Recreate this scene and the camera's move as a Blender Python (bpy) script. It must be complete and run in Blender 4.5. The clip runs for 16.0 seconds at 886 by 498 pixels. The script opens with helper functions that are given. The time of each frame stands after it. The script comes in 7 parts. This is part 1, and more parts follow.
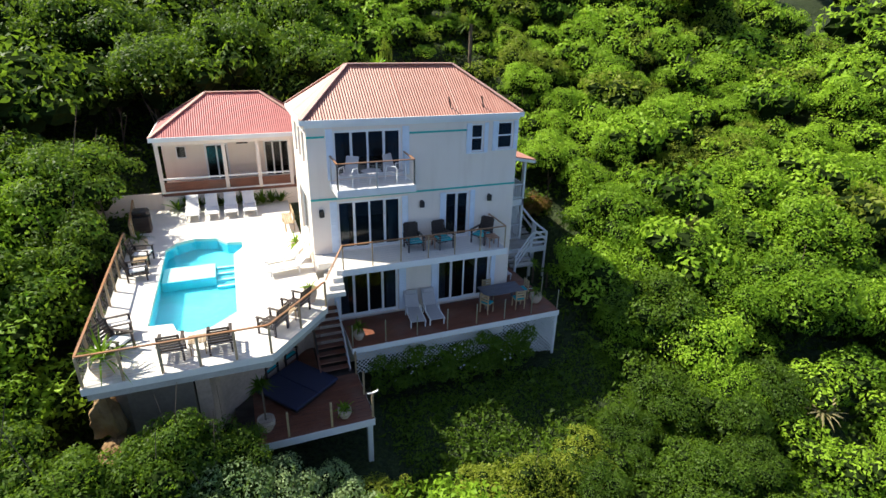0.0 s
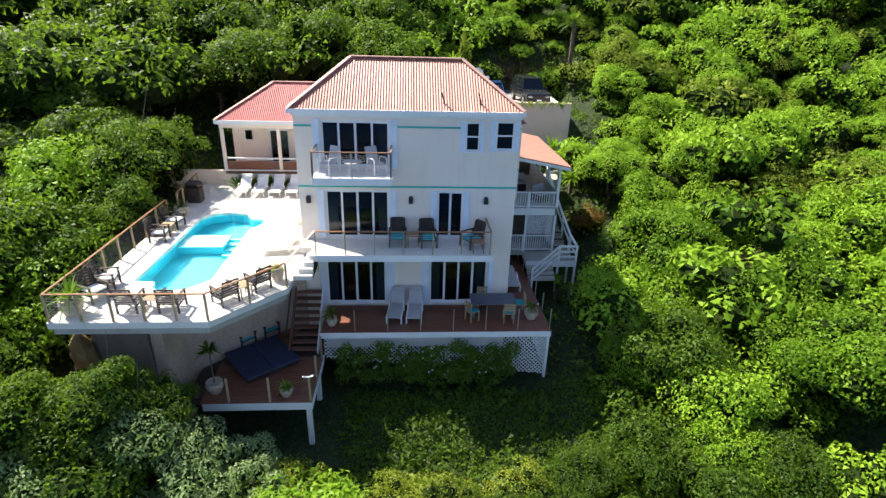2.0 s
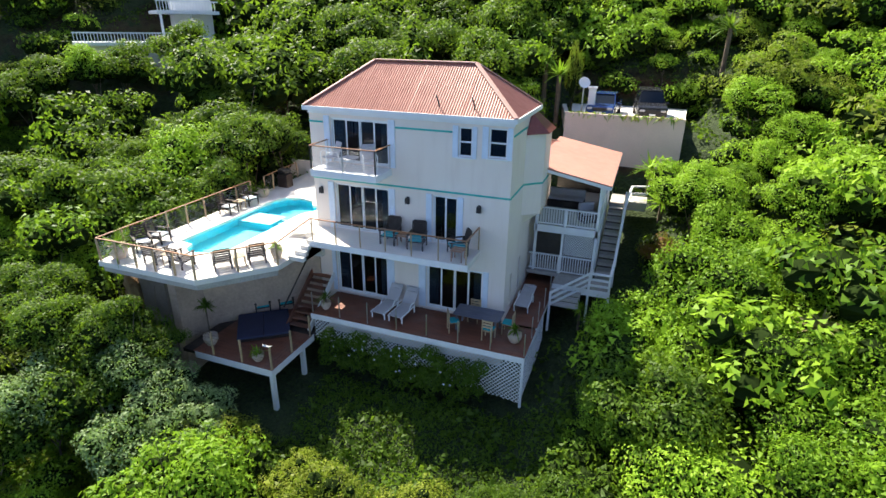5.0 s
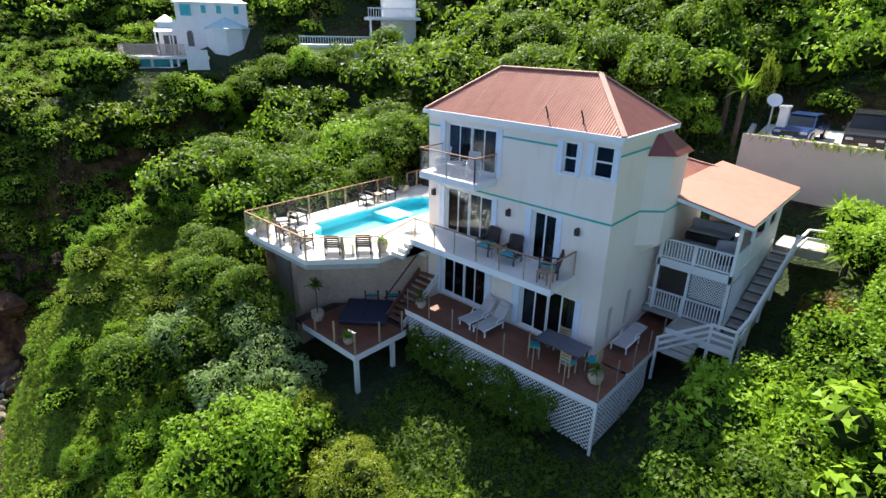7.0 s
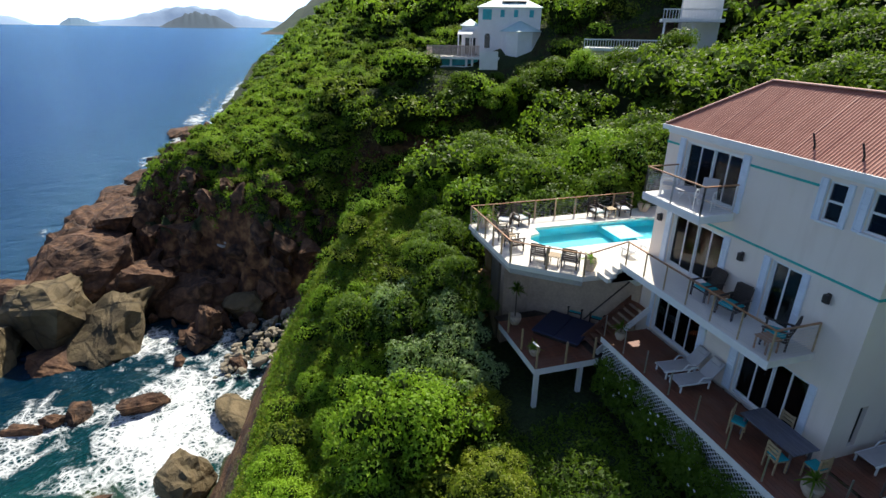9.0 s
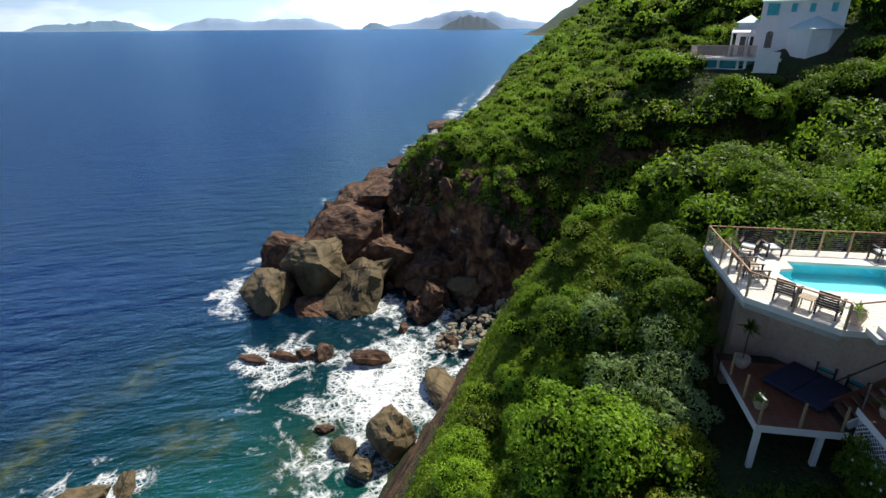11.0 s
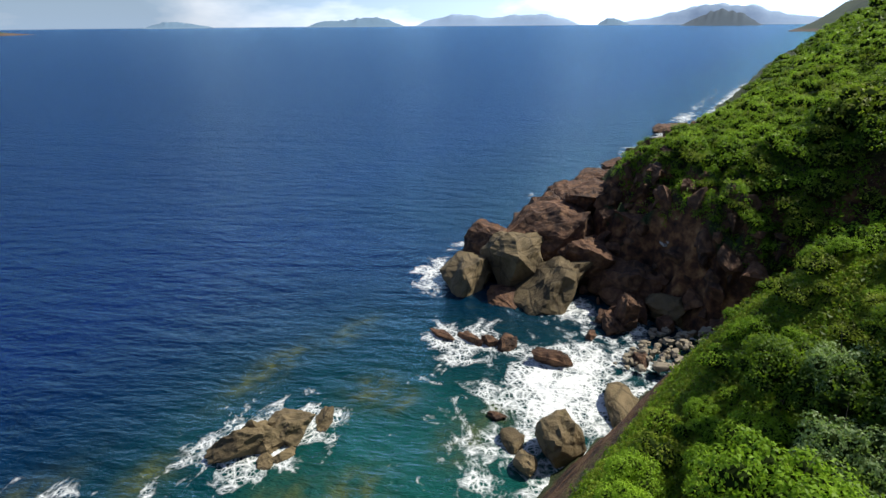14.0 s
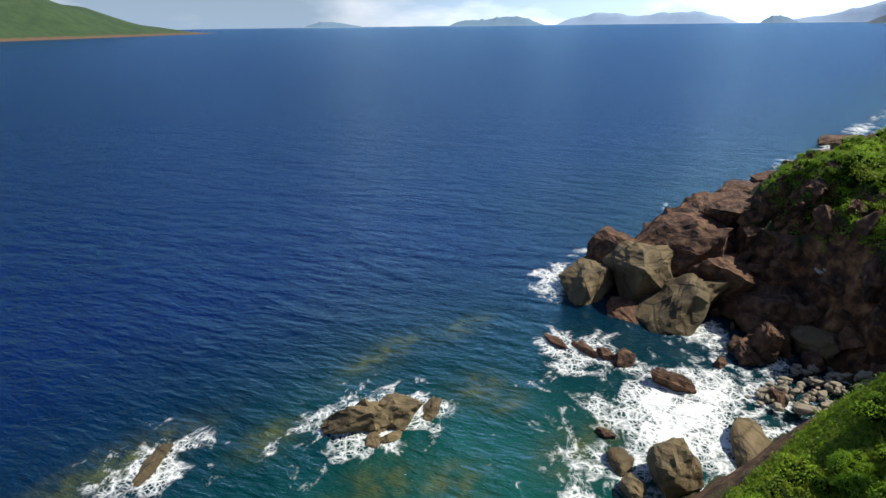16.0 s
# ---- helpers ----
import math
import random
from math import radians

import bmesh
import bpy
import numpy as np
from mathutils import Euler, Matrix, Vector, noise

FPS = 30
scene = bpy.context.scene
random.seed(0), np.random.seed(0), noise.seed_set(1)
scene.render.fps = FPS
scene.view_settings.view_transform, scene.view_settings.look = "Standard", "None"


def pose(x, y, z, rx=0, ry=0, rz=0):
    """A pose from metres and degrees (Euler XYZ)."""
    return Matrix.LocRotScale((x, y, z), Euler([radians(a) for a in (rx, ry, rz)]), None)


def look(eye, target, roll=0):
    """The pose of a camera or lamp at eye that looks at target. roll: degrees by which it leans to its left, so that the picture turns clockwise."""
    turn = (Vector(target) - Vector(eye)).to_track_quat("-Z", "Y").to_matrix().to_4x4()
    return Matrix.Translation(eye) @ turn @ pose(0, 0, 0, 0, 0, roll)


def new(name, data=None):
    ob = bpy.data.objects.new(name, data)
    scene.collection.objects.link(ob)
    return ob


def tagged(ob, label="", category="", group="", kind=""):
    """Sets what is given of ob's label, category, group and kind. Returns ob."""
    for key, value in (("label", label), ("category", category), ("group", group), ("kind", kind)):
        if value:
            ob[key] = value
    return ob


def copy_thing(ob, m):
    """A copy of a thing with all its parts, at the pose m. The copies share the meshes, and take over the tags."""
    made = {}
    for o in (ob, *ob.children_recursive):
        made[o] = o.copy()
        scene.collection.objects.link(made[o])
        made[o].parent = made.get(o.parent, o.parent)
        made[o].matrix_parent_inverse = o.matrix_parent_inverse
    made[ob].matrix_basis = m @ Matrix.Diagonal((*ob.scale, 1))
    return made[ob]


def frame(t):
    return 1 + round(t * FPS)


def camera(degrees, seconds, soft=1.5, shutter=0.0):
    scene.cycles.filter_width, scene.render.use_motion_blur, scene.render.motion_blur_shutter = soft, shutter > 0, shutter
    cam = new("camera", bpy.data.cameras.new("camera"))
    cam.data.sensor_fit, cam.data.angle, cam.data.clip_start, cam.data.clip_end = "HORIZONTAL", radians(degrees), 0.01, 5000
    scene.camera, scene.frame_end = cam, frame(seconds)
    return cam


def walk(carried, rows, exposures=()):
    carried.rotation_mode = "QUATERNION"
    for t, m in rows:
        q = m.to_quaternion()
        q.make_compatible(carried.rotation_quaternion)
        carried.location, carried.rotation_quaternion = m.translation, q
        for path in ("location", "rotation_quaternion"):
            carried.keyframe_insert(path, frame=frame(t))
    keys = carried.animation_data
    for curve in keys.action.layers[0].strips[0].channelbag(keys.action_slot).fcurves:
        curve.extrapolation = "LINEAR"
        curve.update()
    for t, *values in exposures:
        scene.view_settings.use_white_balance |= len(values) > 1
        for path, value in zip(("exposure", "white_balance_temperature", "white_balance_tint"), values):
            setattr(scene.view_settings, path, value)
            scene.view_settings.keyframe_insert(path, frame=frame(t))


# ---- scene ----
cam = camera(79.4, 16.0)
PATH = [
    (0, (0.473, 0.06, 11.587), (1.156, 1.769, 10.804), 1.4),
    (0.5, (2.091, -0.299, 11.538), (2.641, 1.456, 10.752), 1.5),
    (1, (3.743, -0.583, 11.494), (4.161, 1.208, 10.708), 1.7),
    (1.5, (5.469, -0.779, 11.462), (5.743, 1.039, 10.674), 1.8),
    (2, (7.208, -0.841, 11.438), (7.338, 0.992, 10.648), 1.7),
    (2.5, (8.909, -0.808, 11.431), (8.907, 1.03, 10.641), 1.5),
    (3, (10.534, -0.68, 11.436), (10.434, 1.155, 10.648), 1.5),
    (3.2, (11.131, -0.593, 11.436), (10.994, 1.239, 10.647), 1.4),
    (5.3, (16.523, 0.922, 11.184), (15.795, 2.624, 10.428), 0.9),
    (5.5, (16.907, 1.145, 11.18), (16.124, 2.823, 10.425), 1.0),
    (6, (17.709, 1.803, 11.196), (16.783, 3.408, 10.442), 0.9),
    (6.5, (18.354, 2.491, 11.25), (17.271, 3.993, 10.495), 1.0),
    (7, (18.873, 3.195, 11.31), (17.624, 4.561, 10.553), 1.1),
    (7.5, (19.256, 3.919, 11.37), (17.848, 5.119, 10.61), 1.0),
    (8, (19.534, 4.596, 11.42), (17.982, 5.6, 10.657), 1.0),
    (8.3, (19.646, 4.947, 11.447), (17.999, 5.805, 10.705), 0.0),
    (8.5, (19.685, 5.151, 11.461), (18.013, 5.939, 10.697), 1.1),
    (9, (19.692, 5.597, 11.512), (17.93, 6.145, 10.743), 0.9),
    (9.5, (19.701, 5.912, 11.565), (17.88, 6.208, 10.791), 0.6),
    (10, (19.71, 6.059, 11.578), (17.868, 6.12, 10.802), 0.4),
    (10.2, (19.714, 6.083, 11.574), (17.871, 6.065, 10.799), 0.2),
    (12.5, (19.661, 6.135, 11.564), (17.936, 5.49, 10.785), -0.3),
    (14.5, (19.721, 6.297, 11.611), (18.22, 5.231, 10.829), -0.5),
    (16, (19.719, 6.21, 11.652), (18.431, 4.895, 10.871), -0.7),
]
EXPOSURES = [(0, 0.82), (1.5, 1.05), (3, 1.2), (5.5, 1.28), (7, 1.28), (8.5, 0.66), (9.5, 0.35), (12.5, 0.18), (16, 0.18)]
walk(cam, [(t, look(eye, target, roll)) for t, eye, target, roll in PATH], EXPOSURES)

# ---- world, sun, exposure ----
SEA = -16.0
SUN_DIR = Vector((-0.53, 0.345, 0.775)).normalized()      # towards the sun
world = bpy.data.worlds.new("world")
scene.world = world
world.use_nodes = True
wn = world.node_tree
wn.nodes.clear()
sky = wn.nodes.new("ShaderNodeTexSky")
sky.sky_type = "NISHITA"
sky.sun_disc = False
sky.sun_elevation = math.asin(SUN_DIR.z)
sky.sun_rotation = math.atan2(SUN_DIR.x, SUN_DIR.y)
sky.air_density = 1.0
sky.dust_density = 1.0
sky.ozone_density = 2.5
bg = wn.nodes.new("ShaderNodeBackground")
bg.inputs["Strength"].default_value = 0.057
tc = wn.nodes.new("ShaderNodeTexCoord")
mp = wn.nodes.new("ShaderNodeMapping")
mp.inputs["Scale"].default_value = (1.0, 1.0, 3.2)
cn = wn.nodes.new("ShaderNodeTexNoise")
cn.inputs["Scale"].default_value = 4.0
cn.inputs["Detail"].default_value = 7.0
cr = wn.nodes.new("ShaderNodeValToRGB")
cr.color_ramp.elements[0].position, cr.color_ramp.elements[1].position = 0.50, 0.74
cmix = wn.nodes.new("ShaderNodeMix")
cmix.data_type = "RGBA"
out = wn.nodes.new("ShaderNodeOutputWorld")
wn.links.new(tc.outputs["Generated"], mp.inputs["Vector"])
wn.links.new(mp.outputs["Vector"], cn.inputs["Vector"])
wn.links.new(cn.outputs["Fac"], cr.inputs["Fac"])
low = wn.nodes.new("ShaderNodeMapRange")
for slot, val in zip(("From Min", "From Max", "To Min", "To Max"), (0.12, 0.5, 1.0, 0.2)):
    low.inputs[slot].default_value = val
cover = wn.nodes.new("ShaderNodeMath")
cover.operation = "MULTIPLY"
wn.links.new(cr.outputs["Color"], cover.inputs[0])
wn.links.new(low.outputs["Result"], cover.inputs[1])
wn.links.new(cover.outputs[0], cmix.inputs[0])
tint = wn.nodes.new("ShaderNodeMix")
tint.data_type, tint.blend_type = "RGBA", "MULTIPLY"
tint.inputs[0].default_value = 1.0
tint.inputs[7].default_value = (0.76, 0.95, 1.28, 1)
wn.links.new(sky.outputs["Color"], tint.inputs[6])
wn.links.new(tint.outputs[2], cmix.inputs[6])
# white haze low over the sea, all round
hz = wn.nodes.new("ShaderNodeSeparateXYZ")
hr = wn.nodes.new("ShaderNodeValToRGB")
hr.color_ramp.elements[0].position, hr.color_ramp.elements[0].color = 0.0, (0.75, 0.75, 0.75, 1)
hr.color_ramp.elements[1].position, hr.color_ramp.elements[1].color = 0.16, (0, 0, 0, 1)
haze = wn.nodes.new("ShaderNodeMix")
haze.data_type = "RGBA"
wn.links.new(tc.outputs["Generated"], hz.inputs[0])
wn.links.new(hz.outputs["Z"], hr.inputs["Fac"])
wn.links.new(hz.outputs["Z"], low.inputs["Value"])
wn.links.new(hr.outputs["Color"], haze.inputs[0])
wn.links.new(tint.outputs[2], haze.inputs[6])
wn.links.new(haze.outputs[2], cmix.inputs[6])
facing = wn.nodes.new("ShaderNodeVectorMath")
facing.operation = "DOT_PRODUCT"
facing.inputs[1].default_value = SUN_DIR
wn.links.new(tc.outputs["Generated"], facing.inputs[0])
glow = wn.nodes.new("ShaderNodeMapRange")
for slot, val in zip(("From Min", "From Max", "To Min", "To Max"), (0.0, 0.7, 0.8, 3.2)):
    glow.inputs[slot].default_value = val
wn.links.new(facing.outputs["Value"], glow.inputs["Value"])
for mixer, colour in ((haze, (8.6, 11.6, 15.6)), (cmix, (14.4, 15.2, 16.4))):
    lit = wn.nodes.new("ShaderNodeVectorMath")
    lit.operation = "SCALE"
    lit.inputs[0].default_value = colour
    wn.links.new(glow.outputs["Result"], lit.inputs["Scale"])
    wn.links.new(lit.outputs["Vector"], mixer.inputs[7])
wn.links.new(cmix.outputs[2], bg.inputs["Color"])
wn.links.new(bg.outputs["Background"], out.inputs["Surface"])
sun_data = bpy.data.lights.new("sun", "SUN")
sun_data.energy, sun_data.angle, sun_data.color = 5.0, radians(0.53), (1.0, 0.93, 0.80)
sun = new("sun", sun_data)
sun.matrix_world = look(SUN_DIR * 80, (0, 0, 0))


# ---- materials ----
class Nodes:
    """A short way to write node materials."""

    def __init__(self, name):
        self.mat = bpy.data.materials.new(name)
        self.mat.use_nodes = True
        self.t = self.mat.node_tree
        self.t.nodes.clear()
        self.out = self.t.nodes.new("ShaderNodeOutputMaterial")
        self.bsdf = self.t.nodes.new("ShaderNodeBsdfPrincipled")
        self.t.links.new(self.bsdf.outputs[0], self.out.inputs[0])

    def n(self, kind, **values):
        node = self.t.nodes.new("ShaderNode" + kind)
        for k, v in values.items():
            node.inputs[k.replace("_", " ")].default_value = v
        return node

    def link(self, a, b):
        self.t.links.new(a, b)

    def coords(self, scale=(1, 1, 1), space="Object"):
        tcn, m = self.n("TexCoord"), self.n("Mapping", Scale=scale)
        self.link(tcn.outputs[space], m.inputs["Vector"])
        return m.outputs["Vector"]

    def place(self):
        return self.n("NewGeometry").outputs["Position"]

    def noise(self, vec, scale, detail=4.0, rough=0.55, distortion=0.0):
        t = self.n("TexNoise", Scale=scale, Detail=detail, Roughness=rough, Distortion=distortion)
        self.link(vec, t.inputs["Vector"])
        return t.outputs["Fac"]

    def ramp(self, fac, stops):
        r = self.n("ValToRGB")
        e = r.color_ramp.elements
        while len(e) < len(stops):
            e.new(0.5)
        for el, (p, c) in zip(e, stops):
            el.position = p
            el.color = (*c, 1) if len(c) == 3 else c
        self.link(fac, r.inputs["Fac"])
        return r.outputs["Color"]

    def mix(self, fac, a, b, blend="MIX"):
        m = self.n("Mix")
        m.data_type, m.blend_type = "RGBA", blend
        for val, sock in ((fac, m.inputs[0]), (a, m.inputs[6]), (b, m.inputs[7])):
            if isinstance(val, (int, float)):
                sock.default_value = val
            elif isinstance(val, tuple):
                sock.default_value = (*val, 1)
            else:
                self.link(val, sock)
        return m.outputs[2]

    def math(self, op, a, b=0.0):
        m = self.n("Math")
        m.operation = op
        for val, sock in ((a, m.inputs[0]), (b, m.inputs[1])):
            if isinstance(val, (int, float)):
                sock.default_value = val
            else:
                self.link(val, sock)
        return m.outputs[0]

    def bump(self, height, strength=0.3, distance=0.02):
        b = self.n("Bump", Strength=strength, Distance=distance)
        self.link(height, b.inputs["Height"])
        self.link(b.outputs["Normal"], self.bsdf.inputs["Normal"])

    def set(self, **values):
        for k, v in values.items():
            sock = self.bsdf.inputs[k.replace("_", " ")]
            if isinstance(v, (int, float)):
                sock.default_value = v
            elif isinstance(v, tuple):
                sock.default_value = (*v, 1)
            else:
                self.link(v, sock)
        return self


def plain(name, colour, rough=0.6, metal=0.0, vary=0.18, scale=3.0, grain=40.0, bump=0.15, stretch=(1, 1, 1), space="Object"):
    """Paint, plaster, wood or metal with stains at a large and grain at a small scale."""
    m = Nodes(name)
    v = m.coords(stretch, space)
    big, small = m.noise(v, scale, 5.0), m.noise(v, grain, 3.0)
    both = m.math("ADD", m.math("MULTIPLY", big, 0.65), m.math("MULTIPLY", small, 0.35))
    lo = tuple(c * (1 - vary) for c in colour)
    hi = tuple(min(1.0, c * (1 + vary)) for c in colour)
    m.set(Base_Color=m.ramp(both, [(0.3, lo), (0.7, hi)]), Metallic=metal)
    m.set(Roughness=m.math("ADD", m.math("MULTIPLY", small, 0.2), max(0.02, rough - 0.1)))
    m.bump(small, bump, 0.01)
    return m.mat


def make_stucco():
    m = Nodes("stucco")
    v = m.place()
    streak = m.n("Mapping", Scale=(2.2, 2.2, 0.25))
    m.link(v, streak.inputs["Vector"])
    runs = m.noise(streak.outputs["Vector"], 1.6, 6.0)
    big, fine = m.noise(v, 0.5, 4.0), m.noise(v, 38.0, 4.0)
    base = m.ramp(big, [(0.3, (0.83, 0.71, 0.61)), (0.7, (0.87, 0.77, 0.68))])
    base = m.mix(m.math("MULTIPLY", m.ramp(runs, [(0.52, (0, 0, 0)), (0.8, (1, 1, 1))]), 0.22), base, (0.62, 0.50, 0.40))
    m.set(Base_Color=base, Roughness=0.9)
    m.bump(fine, 0.25, 0.01)
    return m.mat


def make_roof(name, lo, hi, rough=0.62, sheen=0.5):
    m = Nodes(name)
    v = m.place()
    big, mid, fine = m.noise(v, 0.35, 5.0), m.noise(v, 2.5, 5.0), m.noise(v, 30.0, 3.0)
    both = m.math("ADD", m.math("MULTIPLY", big, 0.5), m.math("MULTIPLY", mid, 0.5))
    base = m.ramp(both, [(0.32, lo), (0.68, hi)])
    base = m.mix(m.math("MULTIPLY", m.ramp(fine, [(0.5, (0, 0, 0)), (0.75, (1, 1, 1))]), 0.2), base, (0.45, 0.3, 0.25))
    m.set(Base_Color=base, Roughness=rough)
    m.bsdf.inputs["Specular IOR Level"].default_value = sheen
    m.bump(fine, 0.08, 0.01)
    return m.mat


def make_wood(name, colour, rough=0.55, island=True):
    m = Nodes(name)
    v = m.place()
    st = m.n("Mapping", Scale=(0.7, 9.0, 9.0))
    m.link(v, st.inputs["Vector"])
    g, big = m.noise(st.outputs["Vector"], 3.0, 6.0), m.noise(v, 0.8, 4.0)
    lo, hi = tuple(c * 0.6 for c in colour), tuple(c * 1.3 for c in colour)
    base = m.ramp(g, [(0.3, lo), (0.7, hi)])
    rnd = m.n("ObjectInfo").outputs["Random"]
    base = m.mix(m.math("MULTIPLY", rnd, 0.45), base, tuple(c * 0.55 for c in colour))
    base = m.mix(m.math("MULTIPLY", m.ramp(big, [(0.45, (0, 0, 0)), (0.7, (1, 1, 1))]), 0.35), base, (0.2, 0.17, 0.14))
    m.set(Base_Color=base, Roughness=rough)
    m.bump(g, 0.2, 0.01)
    return m.mat


def make_leaf(name, dark, light, dry=None, gloss=0.52):
    m = Nodes(name)
    isl = m.n("NewGeometry").outputs["Random Per Island"]
    obr = m.n("ObjectInfo").outputs["Random"]
    patch = m.noise(m.place(), 0.22, 3.0)
    f = m.math("ADD", m.math("MULTIPLY", isl, 0.42), m.math("MULTIPLY", obr, 0.30))
    f = m.math("ADD", f, m.math("MULTIPLY", m.math("SUBTRACT", patch, 0.3), 0.7))
    stops = [(0.1, dark), (0.85, light)]
    if dry:
        stops.append((0.97, dry))
    base = m.ramp(f, stops)
    m.set(Base_Color=base, Roughness=gloss)
    m.bsdf.inputs["Specular IOR Level"].default_value = 0.2
    tr = m.n("BsdfTranslucent")
    m.link(m.mix(0.55, base, (0.34, 0.56, 0.035)), tr.inputs["Color"])
    mx = m.n("MixShader", Fac=0.40)
    m.link(m.bsdf.outputs[0], mx.inputs[1])
    m.link(tr.outputs[0], mx.inputs[2])
    m.link(mx.outputs[0], m.out.inputs[0])
    return m.mat


def make_rock(name, a, b, c):
    m = Nodes(name)
    v = m.place()
    big, mid, fine = m.noise(v, 0.25, 5.0), m.noise(v, 1.3, 6.0), m.noise(v, 9.0, 6.0)
    vor = m.n("TexVoronoi", Scale=0.36)
    vor.feature = "DISTANCE_TO_EDGE"
    warp = m.mix(0.25, v, m.n("TexNoise", Scale=1.2).outputs["Color"], "ADD")
    m.link(warp, vor.inputs["Vector"])
    base = m.ramp(big, [(0.35, a), (0.65, b)])
    base = m.mix(m.ramp(mid, [(0.45, (0, 0, 0)), (0.7, (1, 1, 1))]), base, c)
    crack = m.ramp(vor.outputs["Distance"], [(0.0, (0, 0, 0)), (0.06, (1, 1, 1))])
    base = m.mix(0.4, base, crack, "MULTIPLY")
    m.set(Base_Color=base, Roughness=0.85)
    h = m.math("ADD", m.math("MULTIPLY", fine, 0.5), m.math("MULTIPLY", mid, 1.0))
    m.bump(m.math("ADD", h, m.math("MULTIPLY", crack, 0.3)), 0.9, 0.16)
    return m.mat


def make_glass():
    m = Nodes("window_glass")
    bump = m.n("Bump", Strength=0.03, Distance=0.02)
    m.link(m.noise(m.place(), 0.9, 2.0), bump.inputs["Height"])
    through_it, gloss, fr = m.n("BsdfTransparent", Color=(0.42, 0.47, 0.49, 1.0)), m.n("BsdfGlossy", Roughness=0.02), m.n("Fresnel", IOR=1.45)
    m.link(bump.outputs[0], gloss.inputs["Normal"])
    m.link(bump.outputs[0], fr.inputs["Normal"])
    mx = m.n("MixShader")
    m.link(fr.outputs[0], mx.inputs[0])
    m.link(through_it.outputs[0], mx.inputs[1])
    m.link(gloss.outputs[0], mx.inputs[2])
    m.link(mx.outputs[0], m.out.inputs[0])
    return m.mat


def make_car_glass():
    m = Nodes("dark_car_glass")
    m.set(Base_Color=(0.012, 0.016, 0.02), Roughness=0.03)
    m.bsdf.inputs["IOR"].default_value = 1.52
    return m.mat


def make_ground():
    m = Nodes("hillside_soil")
    v = m.place()
    geo = m.n("NewGeometry")
    sep = m.n("SeparateXYZ")
    m.link(geo.outputs["Normal"], sep.inputs[0])
    big, mid, fine = m.noise(v, 0.12, 6.0), m.noise(v, 0.9, 6.0), m.noise(v, 7.0, 5.0)
    soil = m.ramp(mid, [(0.32, (0.016, 0.008, 0.005)), (0.47, (0.085, 0.036, 0.017)), (0.58, (0.20, 0.095, 0.040)), (0.72, (0.36, 0.20, 0.085))])
    green = m.ramp(fine, [(0.3, (0.014, 0.026, 0.006)), (0.7, (0.045, 0.070, 0.015))])
    steep = m.ramp(m.math("ADD", sep.outputs["Z"], m.math("MULTIPLY", m.math("SUBTRACT", mid, 0.5), 0.6)), [(0.55, (0, 0, 0)), (0.75, (1, 1, 1))])
    m.set(Base_Color=m.mix(steep, soil, green), Roughness=0.95)
    m.bump(m.math("ADD", mid, m.math("MULTIPLY", fine, 0.4)), 1.0, 0.5)
    return m.mat


